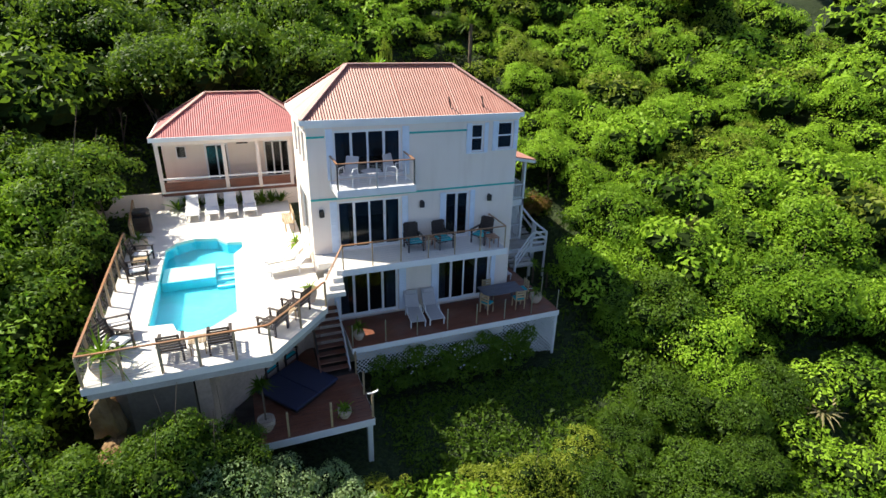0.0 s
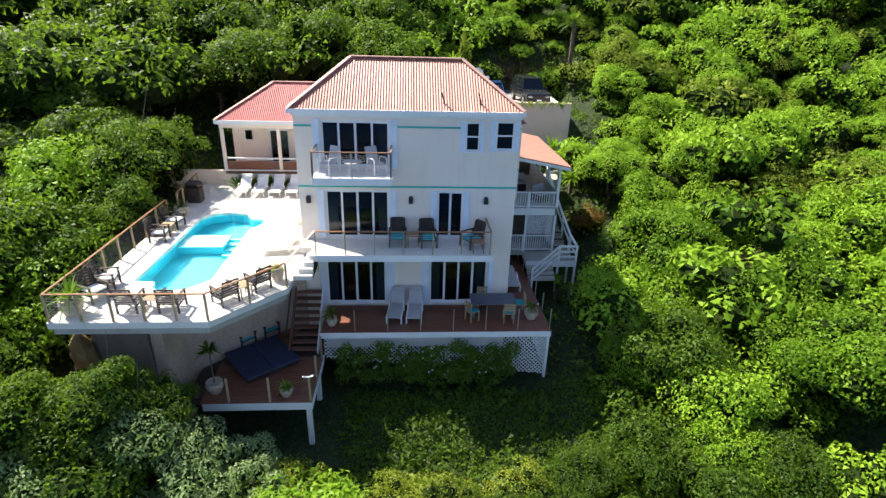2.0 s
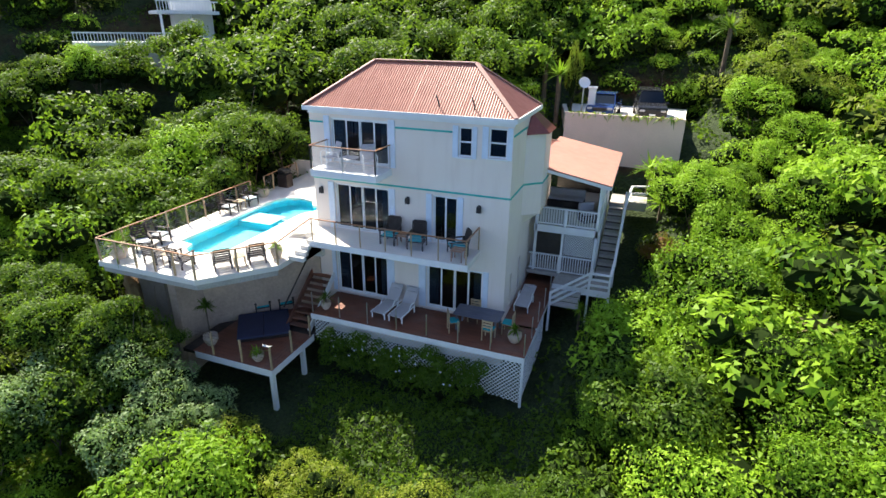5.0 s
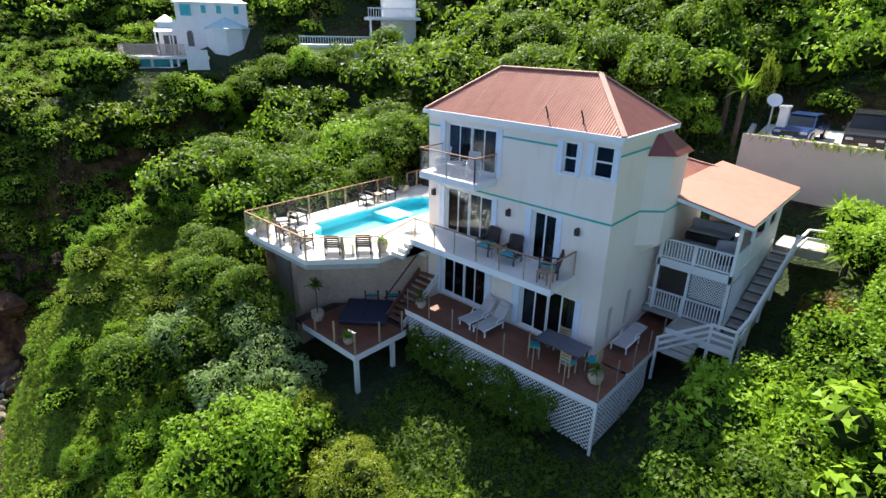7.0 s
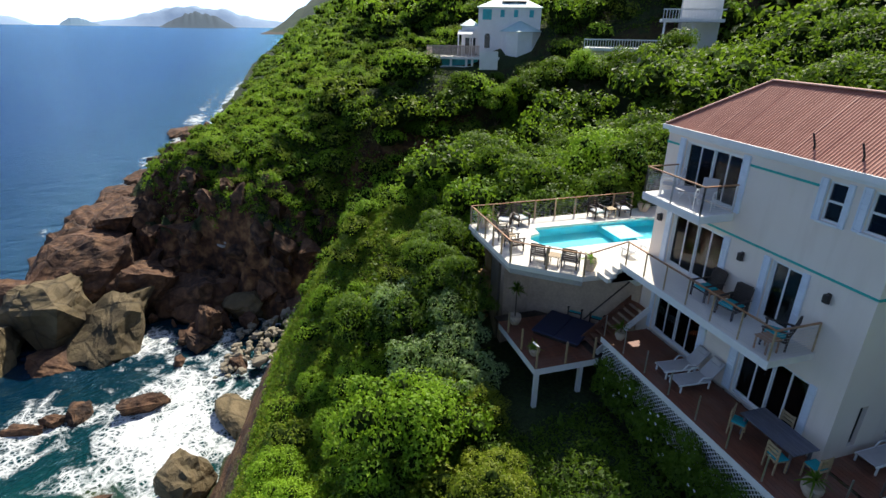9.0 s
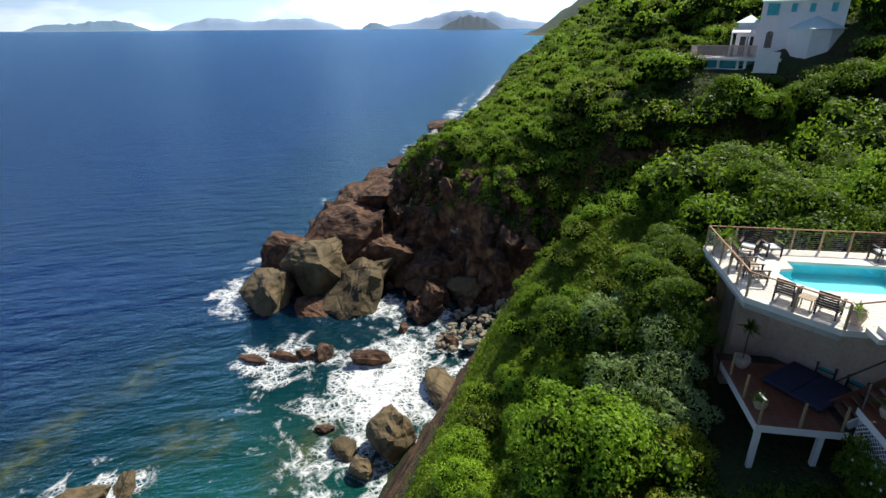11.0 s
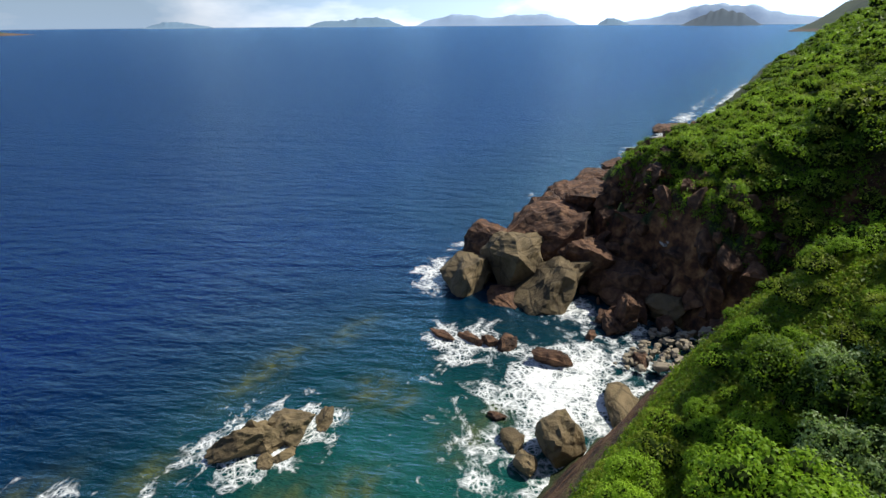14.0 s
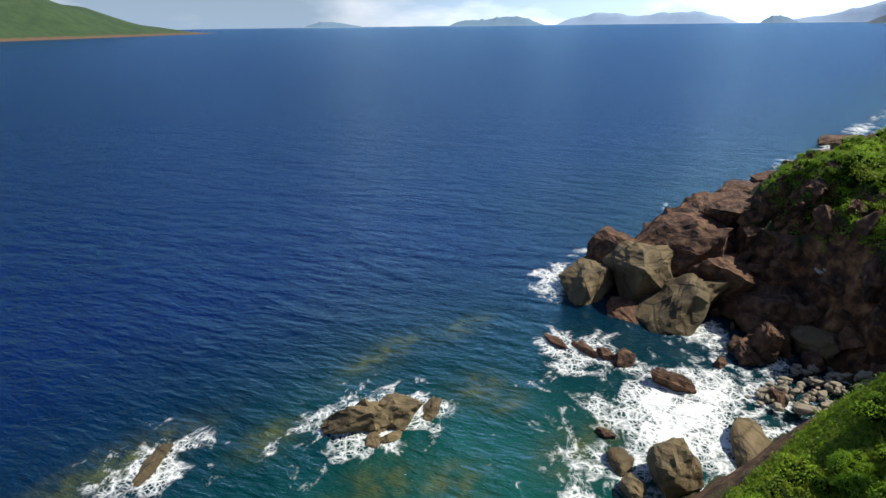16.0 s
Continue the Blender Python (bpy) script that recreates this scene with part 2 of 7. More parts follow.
def make_sea():
    m = Nodes("sea_water")
    v = m.place()
    at = m.n("Attribute")
    at.attribute_name = "shore"
    shore = at.outputs["Fac"]
    bt = m.n("Attribute")
    bt.attribute_name = "reef"
    ft = m.n("Attribute")
    ft.attribute_name = "surf"
    wob = m.noise(v, 0.09, 4.0)
    s = m.math("ADD", shore, m.math("MULTIPLY", m.math("SUBTRACT", wob, 0.5), 0.25))
    water = m.ramp(s, [(0.0, (0.0001, 0.010, 0.080)), (0.3, (0.0001, 0.012, 0.055)), (0.55, (0.0002, 0.018, 0.040)), (0.80, (0.0006, 0.033, 0.038)), (1.0, (0.006, 0.078, 0.060))])
    bed = m.noise(v, 0.8, 5.0)
    reef = m.math("MULTIPLY", bt.outputs["Fac"], m.ramp(bed, [(0.3, (0.3, 0.3, 0.3)), (0.6, (1, 1, 1))]))
    water = m.mix(reef, water, m.ramp(bed, [(0.35, (0.03, 0.045, 0.016)), (0.7, (0.10, 0.115, 0.028))]))
    # foam: torn threads where the swell breaks
    wv = m.n("TexNoise", Scale=0.7, Detail=3.0)
    m.link(v, wv.inputs["Vector"])
    fv = m.mix(0.9, v, wv.outputs["Color"], "ADD")
    vo = m.n("TexVoronoi", Scale=1.1)
    vo.feature = "DISTANCE_TO_EDGE"
    m.link(fv, vo.inputs["Vector"])
    vo2 = m.n("TexVoronoi", Scale=3.1)
    vo2.feature = "DISTANCE_TO_EDGE"
    m.link(fv, vo2.inputs["Vector"])
    threads = m.math("MAXIMUM", m.ramp(vo.outputs["Distance"], [(0.0, (1, 1, 1)), (0.16, (0, 0, 0))]), m.math("MULTIPLY", m.ramp(vo2.outputs["Distance"], [(0.0, (1, 1, 1)), (0.2, (0, 0, 0))]), 0.8))
    cloudy = m.noise(v, 0.45, 7.0, 0.65, 0.6)
    amount = m.math("ADD", m.math("MULTIPLY", ft.outputs["Fac"], 1.12), m.math("SUBTRACT", m.math("MULTIPLY", cloudy, 2.6), 1.85))
    foam = m.math("ADD", m.ramp(amount, [(0.55, (0, 0, 0)), (1.25, (1, 1, 1))]), m.math("MULTIPLY", m.ramp(amount, [(-0.3, (0, 0, 0)), (0.3, (1, 1, 1))]), threads))
    foam = m.math("MINIMUM", foam, 1.0)
    caps = m.noise(v, 0.33, 8.0, 0.7, 0.4)
    foam = m.math("MAXIMUM", foam, m.math("MULTIPLY", m.ramp(caps, [(0.735, (0, 0, 0)), (0.76, (1, 1, 1))]), 0.5))
    m.set(Base_Color=m.mix(foam, water, (0.82, 0.86, 0.87)))
    m.set(Roughness=m.math("ADD", m.math("MULTIPLY", foam, 0.6), 0.11))
    m.bsdf.inputs["IOR"].default_value = 1.33
    m.bsdf.inputs["Specular IOR Level"].default_value = 0.08
    turned, st = m.n("Mapping", Rotation=(0, 0, radians(-24))), m.n("Mapping", Scale=(1.0, 0.36, 1.0))
    m.link(v, turned.inputs["Vector"])
    m.link(turned.outputs["Vector"], st.inputs["Vector"])
    w1, w2, w3 = m.noise(st.outputs["Vector"], 0.13, 4.0), m.noise(st.outputs["Vector"], 0.55, 6.0, 0.62), m.noise(st.outputs["Vector"], 2.6, 5.0)
    h = m.math("ADD", m.math("MULTIPLY", w1, 1.3), m.math("ADD", m.math("MULTIPLY", w2, 1.25), m.math("MULTIPLY", w3, 0.2)))
    m.bump(h, 1.0, 0.85)
    bump_out = m.bsdf.inputs["Normal"].links[0].from_socket
    colour = m.bsdf.inputs["Base Color"].links[0].from_socket
    body, gloss, fr = m.n("BsdfDiffuse"), m.n("BsdfGlossy", Roughness=0.18, Color=(0.48, 0.78, 1.0, 1.0)), m.n("Fresnel", IOR=1.33)
    m.link(colour, body.inputs["Color"])
    m.link(bump_out, body.inputs["Normal"])
    m.link(bump_out, gloss.inputs["Normal"])
    m.link(bump_out, fr.inputs["Normal"])
    both = m.n("MixShader")
    m.link(m.math("MULTIPLY", m.math("MULTIPLY", fr.outputs[0], 0.95), m.math("SUBTRACT", 1.0, foam)), both.inputs[0])
    m.link(body.outputs[0], both.inputs[1])
    m.link(gloss.outputs[0], both.inputs[2])
    m.link(both.outputs[0], m.out.inputs[0])
    return m.mat


def make_pool_water():
    m = Nodes("pool_water")
    v = m.place()
    m.set(Base_Color=(0.72, 0.95, 1.0), Roughness=0.02)
    m.bsdf.inputs["IOR"].default_value = 1.33
    m.bsdf.inputs["Transmission Weight"].default_value = 1.0
    m.bump(m.noise(v, 2.2, 3.0), 0.12, 0.05)
    return m.mat


STUCCO = make_stucco()
WHITE = plain("white_paint", (0.80, 0.80, 0.79), 0.5, vary=0.07, scale=1.5)
TEAL = plain("teal_paint", (0.02, 0.42, 0.36), 0.55, vary=0.15)
ROOF = make_roof("red_corrugated_metal", (0.34, 0.125, 0.082), (0.46, 0.195, 0.135), 0.50, 0.5)
RIDGE = make_roof("faded_ridge_metal", (0.52, 0.30, 0.235), (0.62, 0.38, 0.30))
ROOF_SIDE = make_roof("salmon_sheet_metal", (0.44, 0.19, 0.135), (0.53, 0.255, 0.185))
PAVING = plain("pale_pool_paving", (0.74, 0.70, 0.63), 0.8, vary=0.12, scale=0.7, grain=25.0, space="Object")
CONCRETE = plain("grey_concrete", (0.42, 0.39, 0.35), 0.9, vary=0.3, scale=0.8, grain=12.0)
DECKWOOD = make_wood("red_brown_decking", (0.22, 0.075, 0.040))
RAILWOOD = make_wood("varnished_handrail", (0.40, 0.19, 0.08), 0.4)
POSTWOOD = make_wood("pale_post_wood", (0.50, 0.36, 0.20), 0.55)
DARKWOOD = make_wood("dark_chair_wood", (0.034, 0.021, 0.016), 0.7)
STEEL = plain("brushed_steel", (0.55, 0.54, 0.52), 0.35, metal=0.9, vary=0.1)
GLASS = make_glass()
CAR_GLASS = make_car_glass()
SHUTTER = plain("pale_blue_shutter", (0.72, 0.78, 0.86), 0.5, vary=0.08)
CURTAIN = plain("pale_curtain_cloth", (0.55, 0.62, 0.72), 0.9, vary=0.06)
# dark colour stands in for the shade inside rooms and under the porch
SHADE_LINING = plain("shade_dark_lining", (0.10, 0.085, 0.07), 0.9, vary=0.25)
DARK = plain("dark_bronze_metal", (0.035, 0.03, 0.028), 0.45, metal=0.3)
TURQ = plain("turquoise_cushion", (0.015, 0.33, 0.36), 0.85, vary=0.15)
SLING = plain("pale_sling_fabric", (0.47, 0.45, 0.45), 0.8, vary=0.1)
CUSHION = plain("white_cushion", (0.82, 0.81, 0.79), 0.85, vary=0.06)
TERRACOTTA = plain("pale_clay_pot", (0.50, 0.40, 0.30), 0.8, vary=0.2)
POOLTILE = plain("pale_blue_pool_plaster", (0.07, 0.58, 0.70), 0.6, vary=0.08)
POOL = make_pool_water()
LEAF_A = make_leaf("leaf_bright", (0.065, 0.145, 0.008), (0.285, 0.47, 0.030))
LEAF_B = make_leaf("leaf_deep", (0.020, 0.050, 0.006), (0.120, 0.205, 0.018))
LEAF_C = make_leaf("leaf_olive", (0.09, 0.125, 0.012), (0.36, 0.41, 0.045), (0.46, 0.33, 0.13))
LEAF_D = make_leaf("leaf_silver", (0.09, 0.17, 0.05), (0.42, 0.53, 0.26))
LEAF_E = make_leaf("leaf_lime", (0.11, 0.22, 0.010), (0.39, 0.60, 0.042))
# near-black green that paints the shade in gaps between leaf clumps
CORE_SHADE = plain("dark_core_shade", (0.018, 0.030, 0.008), 0.95, vary=0.4)
CORE_SHADE.node_tree.nodes["Principled BSDF"].inputs["Specular IOR Level"].default_value = 0.0
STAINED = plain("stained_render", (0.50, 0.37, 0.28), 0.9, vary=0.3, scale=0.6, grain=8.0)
# concrete with the shade below the terrace put into its colour
SHADED_CONCRETE = plain("shaded_dark_concrete", (0.17, 0.14, 0.11), 0.9, vary=0.35, scale=0.8, grain=9.0)
PEBBLE = plain("pale_beach_stone", (0.26, 0.225, 0.165), 0.85, vary=0.35, scale=0.6, grain=10.0, space="Object")
STRAW = make_leaf("straw_blades", (0.20, 0.18, 0.06), (0.55, 0.46, 0.24))
LEAF_R = make_leaf("leaf_croton", (0.10, 0.05, 0.02), (0.35, 0.14, 0.06))
BARK = plain("grey_brown_bark", (0.13, 0.095, 0.065), 0.95, vary=0.35, scale=4.0)
ROCK_BROWN = make_rock("brown_cliff_rock", (0.026, 0.013, 0.008), (0.10, 0.045, 0.022), (0.20, 0.105, 0.052))
ROCK_GREY = make_rock("tan_boulder_rock", (0.070, 0.050, 0.024), (0.20, 0.15, 0.078), (0.11, 0.085, 0.040))
GROUND = make_ground()
SEAWATER = make_sea()


# ---- builders ----
def mesh_of(name, bm, mat=None, smooth=False):
    me = bpy.data.meshes.new(name)
    bmesh.ops.recalc_face_normals(bm, faces=bm.faces) if len(bm.faces) < 20000 else None
    bm.to_mesh(me)
    bm.free()
    for mt in (mat if isinstance(mat, (list, tuple)) else [mat]):
        if mt:
            me.materials.append(mt)
    if smooth:
        me.polygons.foreach_set("use_smooth", [True] * len(me.polygons))
    return me


def part(name, bm, mat, parent=None, label="", smooth=False):
    ob = new(name, bm if isinstance(bm, bpy.types.Mesh) else mesh_of(name, bm, mat, smooth))
    if parent is not None:
        ob.parent = parent
    if label:
        ob["label"] = label
    return ob


def thing(name, label, category, m=None, group="", kind=""):
    ob = new(name)
    ob.empty_display_size = 0.2
    if m is not None:
        ob.matrix_basis = m
    return tagged(ob, label, category, group, kind)


def add_box(bm, lo, hi, bevel=0.0, m=None):
    x0, y0, z0 = lo
    x1, y1, z1 = hi
    vs = [bm.verts.new(p) for p in ((x0, y0, z0), (x1, y0, z0), (x1, y1, z0), (x0, y1, z0), (x0, y0, z1), (x1, y0, z1), (x1, y1, z1), (x0, y1, z1))]
    fs = [bm.faces.new([vs[i] for i in q]) for q in ((3, 2, 1, 0), (4, 5, 6, 7), (0, 1, 5, 4), (1, 2, 6, 5), (2, 3, 7, 6), (3, 0, 4, 7))]
    if m is not None:
        bmesh.ops.transform(bm, matrix=m, verts=vs)
    if bevel > 0:
        es = list({e for f in fs for e in f.edges})
        bmesh.ops.bevel(bm, geom=es, offset=bevel, segments=1, affect="EDGES")
    return bm


def box(lo, hi, bevel=0.0, m=None):
    return add_box(bmesh.new(), lo, hi, bevel, m)


def add_bar(bm, a, b, w, h=None, bevel=0.0):
    """A bar of section w by h from a to b."""
    a, b = Vector(a), Vector(b)
    d = b - a
    q = d.to_track_quat("X", "Z").to_matrix().to_4x4()
    h = w if h is None else h
    return add_box(bm, (0, -w / 2, -h / 2), (d.length, w / 2, h / 2), bevel, Matrix.Translation(a) @ q)


def bar(a, b, w, h=None, bevel=0.0):
    return add_bar(bmesh.new(), a, b, w, h, bevel)


def add_tube(bm, a, b, r0, r1=None, n=8):
    a, b = Vector(a), Vector(b)
    d = b - a
    q = d.to_track_quat("Z", "X").to_matrix().to_4x4()
    bmesh.ops.create_cone(bm, cap_ends=True, segments=n, radius1=r0, radius2=r0 if r1 is None else r1, depth=d.length, matrix=Matrix.Translation((a + b) / 2) @ q)
    return bm


def tube(a, b, r0, r1=None, n=8):
    return add_tube(bmesh.new(), a, b, r0, r1, n)


def prism(points, z0, z1):
    """A slab over an outline."""
    bm = bmesh.new()
    lo = [bm.verts.new((x, y, z0)) for x, y in points]
    hi = [bm.verts.new((x, y, z1)) for x, y in points]
    bm.faces.new(hi)
    bm.faces.new(lo[::-1])
    n = len(points)
    for i in range(n):
        bm.faces.new((lo[i], lo[(i + 1) % n], hi[(i + 1) % n], hi[i]))
    return bm


def slab_with_hole(outer, hole, z0, z1):
    """A slab with an opening through it."""
    bm = bmesh.new()
    rings = []
    for pts in (outer, hole):
        vs = [bm.verts.new((x, y, z1)) for x, y in pts]
        rings.append(vs)
        for i in range(len(vs)):
            bm.edges.new((vs[i], vs[(i + 1) % len(vs)]))
    bmesh.ops.triangle_fill(bm, use_beauty=True, use_dissolve=False, edges=bm.edges[:])
    top = bm.faces[:]
    res = bmesh.ops.extrude_face_region(bm, geom=top)
    bmesh.ops.translate(bm, vec=(0, 0, z0 - z1), verts=[g for g in res["geom"] if isinstance(g, bmesh.types.BMVert)])
    return bm


def lathe(profile, n=20):
    bm = bmesh.new()
    rings = [[bm.verts.new((r * math.cos(2 * math.pi * k / n), r * math.sin(2 * math.pi * k / n), z)) for k in range(n)] for r, z in profile]
    for a, b in zip(rings, rings[1:]):
        for k in range(n):
            bm.faces.new((a[k], a[(k + 1) % n], b[(k + 1) % n], b[k]))
    bm.faces.new(rings[0][::-1])
    bm.faces.new(rings[-1])
    return bm


# ---- hillside, sea and distance ----
COAST = [(-420, -7), (-280, -9), (-180, -12), (-142, -13.5), (-103, -15.5), (-84, -17.5), (-72, -18.5), (-55, -16.5), (-44, -15), (-37, -8), (-33, -1), (-29, 4.5), (-26, 5.0), (-20, 2.0), (-12, 0.2), (-5, -1.6), (4, -3.4), (20, -6), (60, -10), (200, -16)]
COAST_X, COAST_Y = [c[0] for c in COAST], [c[1] for c in COAST]
RISE = [(-60, -30), (-25, -22), (-8, -18.2), (0, -16.0), (2.5, -12.4), (6, -9.4), (11, -5.6), (16, -3.7), (21, -2.3), (25, -1.0), (29, 0.9), (33, 2.0), (44, 5.2), (60, 13.0), (80, 24.0), (130, 46), (260, 80)]
RISE_D, RISE_Z = [c[0] for c in RISE], [c[1] for c in RISE]
RISE_W = [(-60, -30), (-25, -22), (-8, -18.2), (0, -16.0), (2.0, -11.8), (5, -8.2), (10, -5.0), (20, -0.4), (35, 6.0), (50, 10.0), (70, 21.0), (110, 46), (260, 110)]
RISE_F = [(-60, -30), (-25, -22), (-8, -18.2), (0, -16.0), (2.0, -14.7), (6, -11.6), (12, -7.2), (20, -1.5), (35, 9.0), (50, 20.0), (110, 60), (260, 130)]
RISE_FD, RISE_FZ = [c[0] for c in RISE_F], [c[1] for c in RISE_F]
RISE_WD, RISE_WZ = [c[0] for c in RISE_W], [c[1] for c in RISE_W]


def bend(v, lo, hi):
    t = min(1.0, max(0.0, (v - lo) / (hi - lo)))
    return t * t * (3 - 2 * t)


def ground_z(x, y):
    yc = float(np.interp(x, COAST_X, COAST_Y))
    d = y - yc
    near, west = float(np.interp(d, RISE_D, RISE_Z)), float(np.interp(d, RISE_WD, RISE_WZ))
    w = bend(-x, 24, 40)
    z = near * (1 - w) + west * w
    f = bend(-x, 50, 84)
    z = z * (1 - f) + float(np.interp(d, RISE_FD, RISE_FZ)) * f
    # the gully behind the beach
    g = math.exp(-((x + 29 + 0.25 * (y - 4)) / 5.0) ** 2) * bend(y, 4, 10) * (1 - bend(y, 26, 46))
    z -= 6.5 * g
    # the spur below the pool terrace
    z += float(np.interp(d, (0, 1, 4.5, 7, 9.3, 13, 20, 30, 45), (0, 0.6, 2.6, 4.9, 5.8, 5.2, 4.2, 2, 0))) * math.exp(-((x + 14) / (8.0 if x > -14 else 6.0)) ** 2)
    # levelled ground under the buildings
    flat = (1 - bend(abs(x - 3.5), 8.5, 11.0)) * (1 - bend(abs(y - 21), 5.0, 8.0))
    z = z * (1 - flat) + min(z, -2.6) * flat
    car = (1 - bend(abs(x - 14.8), 4.6, 6.2)) * (1 - bend(abs(y - 40.0), 4.2, 6.0))
    z = z * (1 - car) + 5.2 * car
    gh = (1 - bend(abs(x - 1.0), 5.5, 7.5)) * (1 - bend(abs(y - 31), 3.5, 5.5))
    z = z * (1 - gh) + 2.1 * gh
    low = (1 - bend(abs(x - 14.0), 4.5, 6.0)) * (1 - bend(abs(y - 32.6), 2.2, 3.2))
    z = z * (1 - low) + min(z, 2.2) * low
    dip = (1 - bend(abs(x - 14.0), 3.2, 4.6)) * (1 - bend(abs(y - 26.5), 5.0, 6.5))
    z = z * (1 - dip) + min(z, -1.3 + max(0.0, y - 24.5) * 0.40) * dip
    crag = bend(-x, 22, 28) * (1 - 0.7 * bend(-x, 52, 75)) * bend(d, 0.5, 3.0) * (1 - bend(d, 11, 17))
    if crag > 0.01:
        r1 = 1 - abs(noise.noise(Vector((x * 0.22, y * 0.22, 1.0)))) * 2
        r2 = 1 - abs(noise.noise(Vector((x * 0.6, y * 0.6, 9.0)))) * 2
        z += crag * (4.2 * (r1 - 0.5) + 1.9 * (r2 - 0.5))
    rough = noise.noise(Vector((x * 0.12, y * 0.12, 3.0))) * 0.9 + noise.noise(Vector((x * 0.45, y * 0.45, 7.0))) * 0.35
    return z + rough * (1 - max(flat, car, gh))


def terrain():
    xs = np.concatenate([np.linspace(-420, -110, 40)[:-1], np.arange(-110, -62, 1.5), np.arange(-62, -22, 0.7), np.arange(-22, 40, 1.25), np.linspace(40, 260, 30)])
    ys = np.concatenate([np.linspace(-60, -26, 8)[:-1], np.arange(-26, 14, 0.8), np.arange(14, 60, 1.25), np.linspace(60, 300, 30)])
    verts, faces = [], []
    for y in ys:
        for x in xs:
            verts.append((float(x), float(y), ground_z(float(x), float(y))))
    w = len(xs)
    for j in range(len(ys) - 1):
        for i in range(w - 1):
            faces.append((j * w + i, j * w + i + 1, (j + 1) * w + i + 1, (j + 1) * w + i))
    me = bpy.data.meshes.new("ground")
    me.from_pydata(verts, [], faces)
    me.materials.append(GROUND)
    me.polygons.foreach_set("use_smooth", [True] * len(me.polygons))
    tagged(new("ground", me), "steep brown hillside soil with patches of grass", "ground", kind="structure")


terrain()

# rocks standing in the surf: x, y, width, depth, height, turn
SURF_ROCKS = [
    (-9.0, -2.2, 3.4, 2.8, 2.9, 20), (-15.6, 0.2, 4.6, 2.2, 1.3, 15), (-6.3, -3.5, 1.7, 1.3, 1.1, 50), (-8.0, -5.4, 1.9, 1.5, 0.8, 30),
    (-18.7, -6.6, 3.4, 1.7, 1.2, -70), (-19.1, -10.7, 2.0, 1.4, 1.0, 10), (-18.8, -12.4, 1.8, 1.2, 0.7, 60), (-18.2, -14.4, 2.6, 1.1, 0.6, 80), (-17.5, -16.8, 2.6, 1.1, 0.6, 75),
    (-24.4, -4.7, 1.2, 0.9, 0.6, 0), (-28.2, -2.4, 3.0, 2.2, 3.4, 40), (-22.6, 0.4, 1.6, 1.2, 0.9, 40), (-10.0, -7.4, 1.5, 1.0, 0.35, 70),
]
ISLET = [(2.4, -21.4, 4.2, 2.8, 1.6, -50), (0.9, -20.6, 4.0, 2.8, 2.3, -62), (-0.7, -19.6, 3.8, 2.6, 1.7, -40), (-2.7, -18.3, 2.2, 1.6, 0.5, 10), (1.2, -18.3, 2.0, 1.2, 0.5, 0), (2.5, -18.9, 1.4, 1.0, 0.3, 60), (14.7, -27.8, 3.4, 1.8, 0.4, 20)]
REEFS = [(-5.1, -26.8, 4.6, 1.5), (-7.4, -17.2, 2.2, 2.0), (-7.6, -14.6, 1.6, 1.2), (16.5, -29.5, 5.5, 1.8), (-13.9, -24.8, 2.8, 1.2), (-6.4, -8.2, 2.4, 1.8), (-10.0, -7.6, 1.8, 1.4), (7.5, -24.5, 2.4, 1.4), (5.0, -15.0, 3.0, 2.0), (1.5, -12.0, 2.4, 1.8)]
# white water along the far shore: x, y, half-length, half-width, amount
FAR_SURF = [(-88, -19.5, 9, 3.2, 1.0), (-106, -20.0, 9, 3.0, 1.0), (-130, -18.5, 9, 3.0, 0.85), (-160, -18.0, 14, 3.4, 0.95), (-41, -26.5, 5, 2.5, 0.6), (-29.5, -25.5, 4.5, 2.6, 1.0), (-64, -27.5, 6, 2.0, 0.45), (-28.5, -8.0, 3.5, 5.0, 0.85), (3.2, -22.8, 5.0, 3.0, 0.7)]



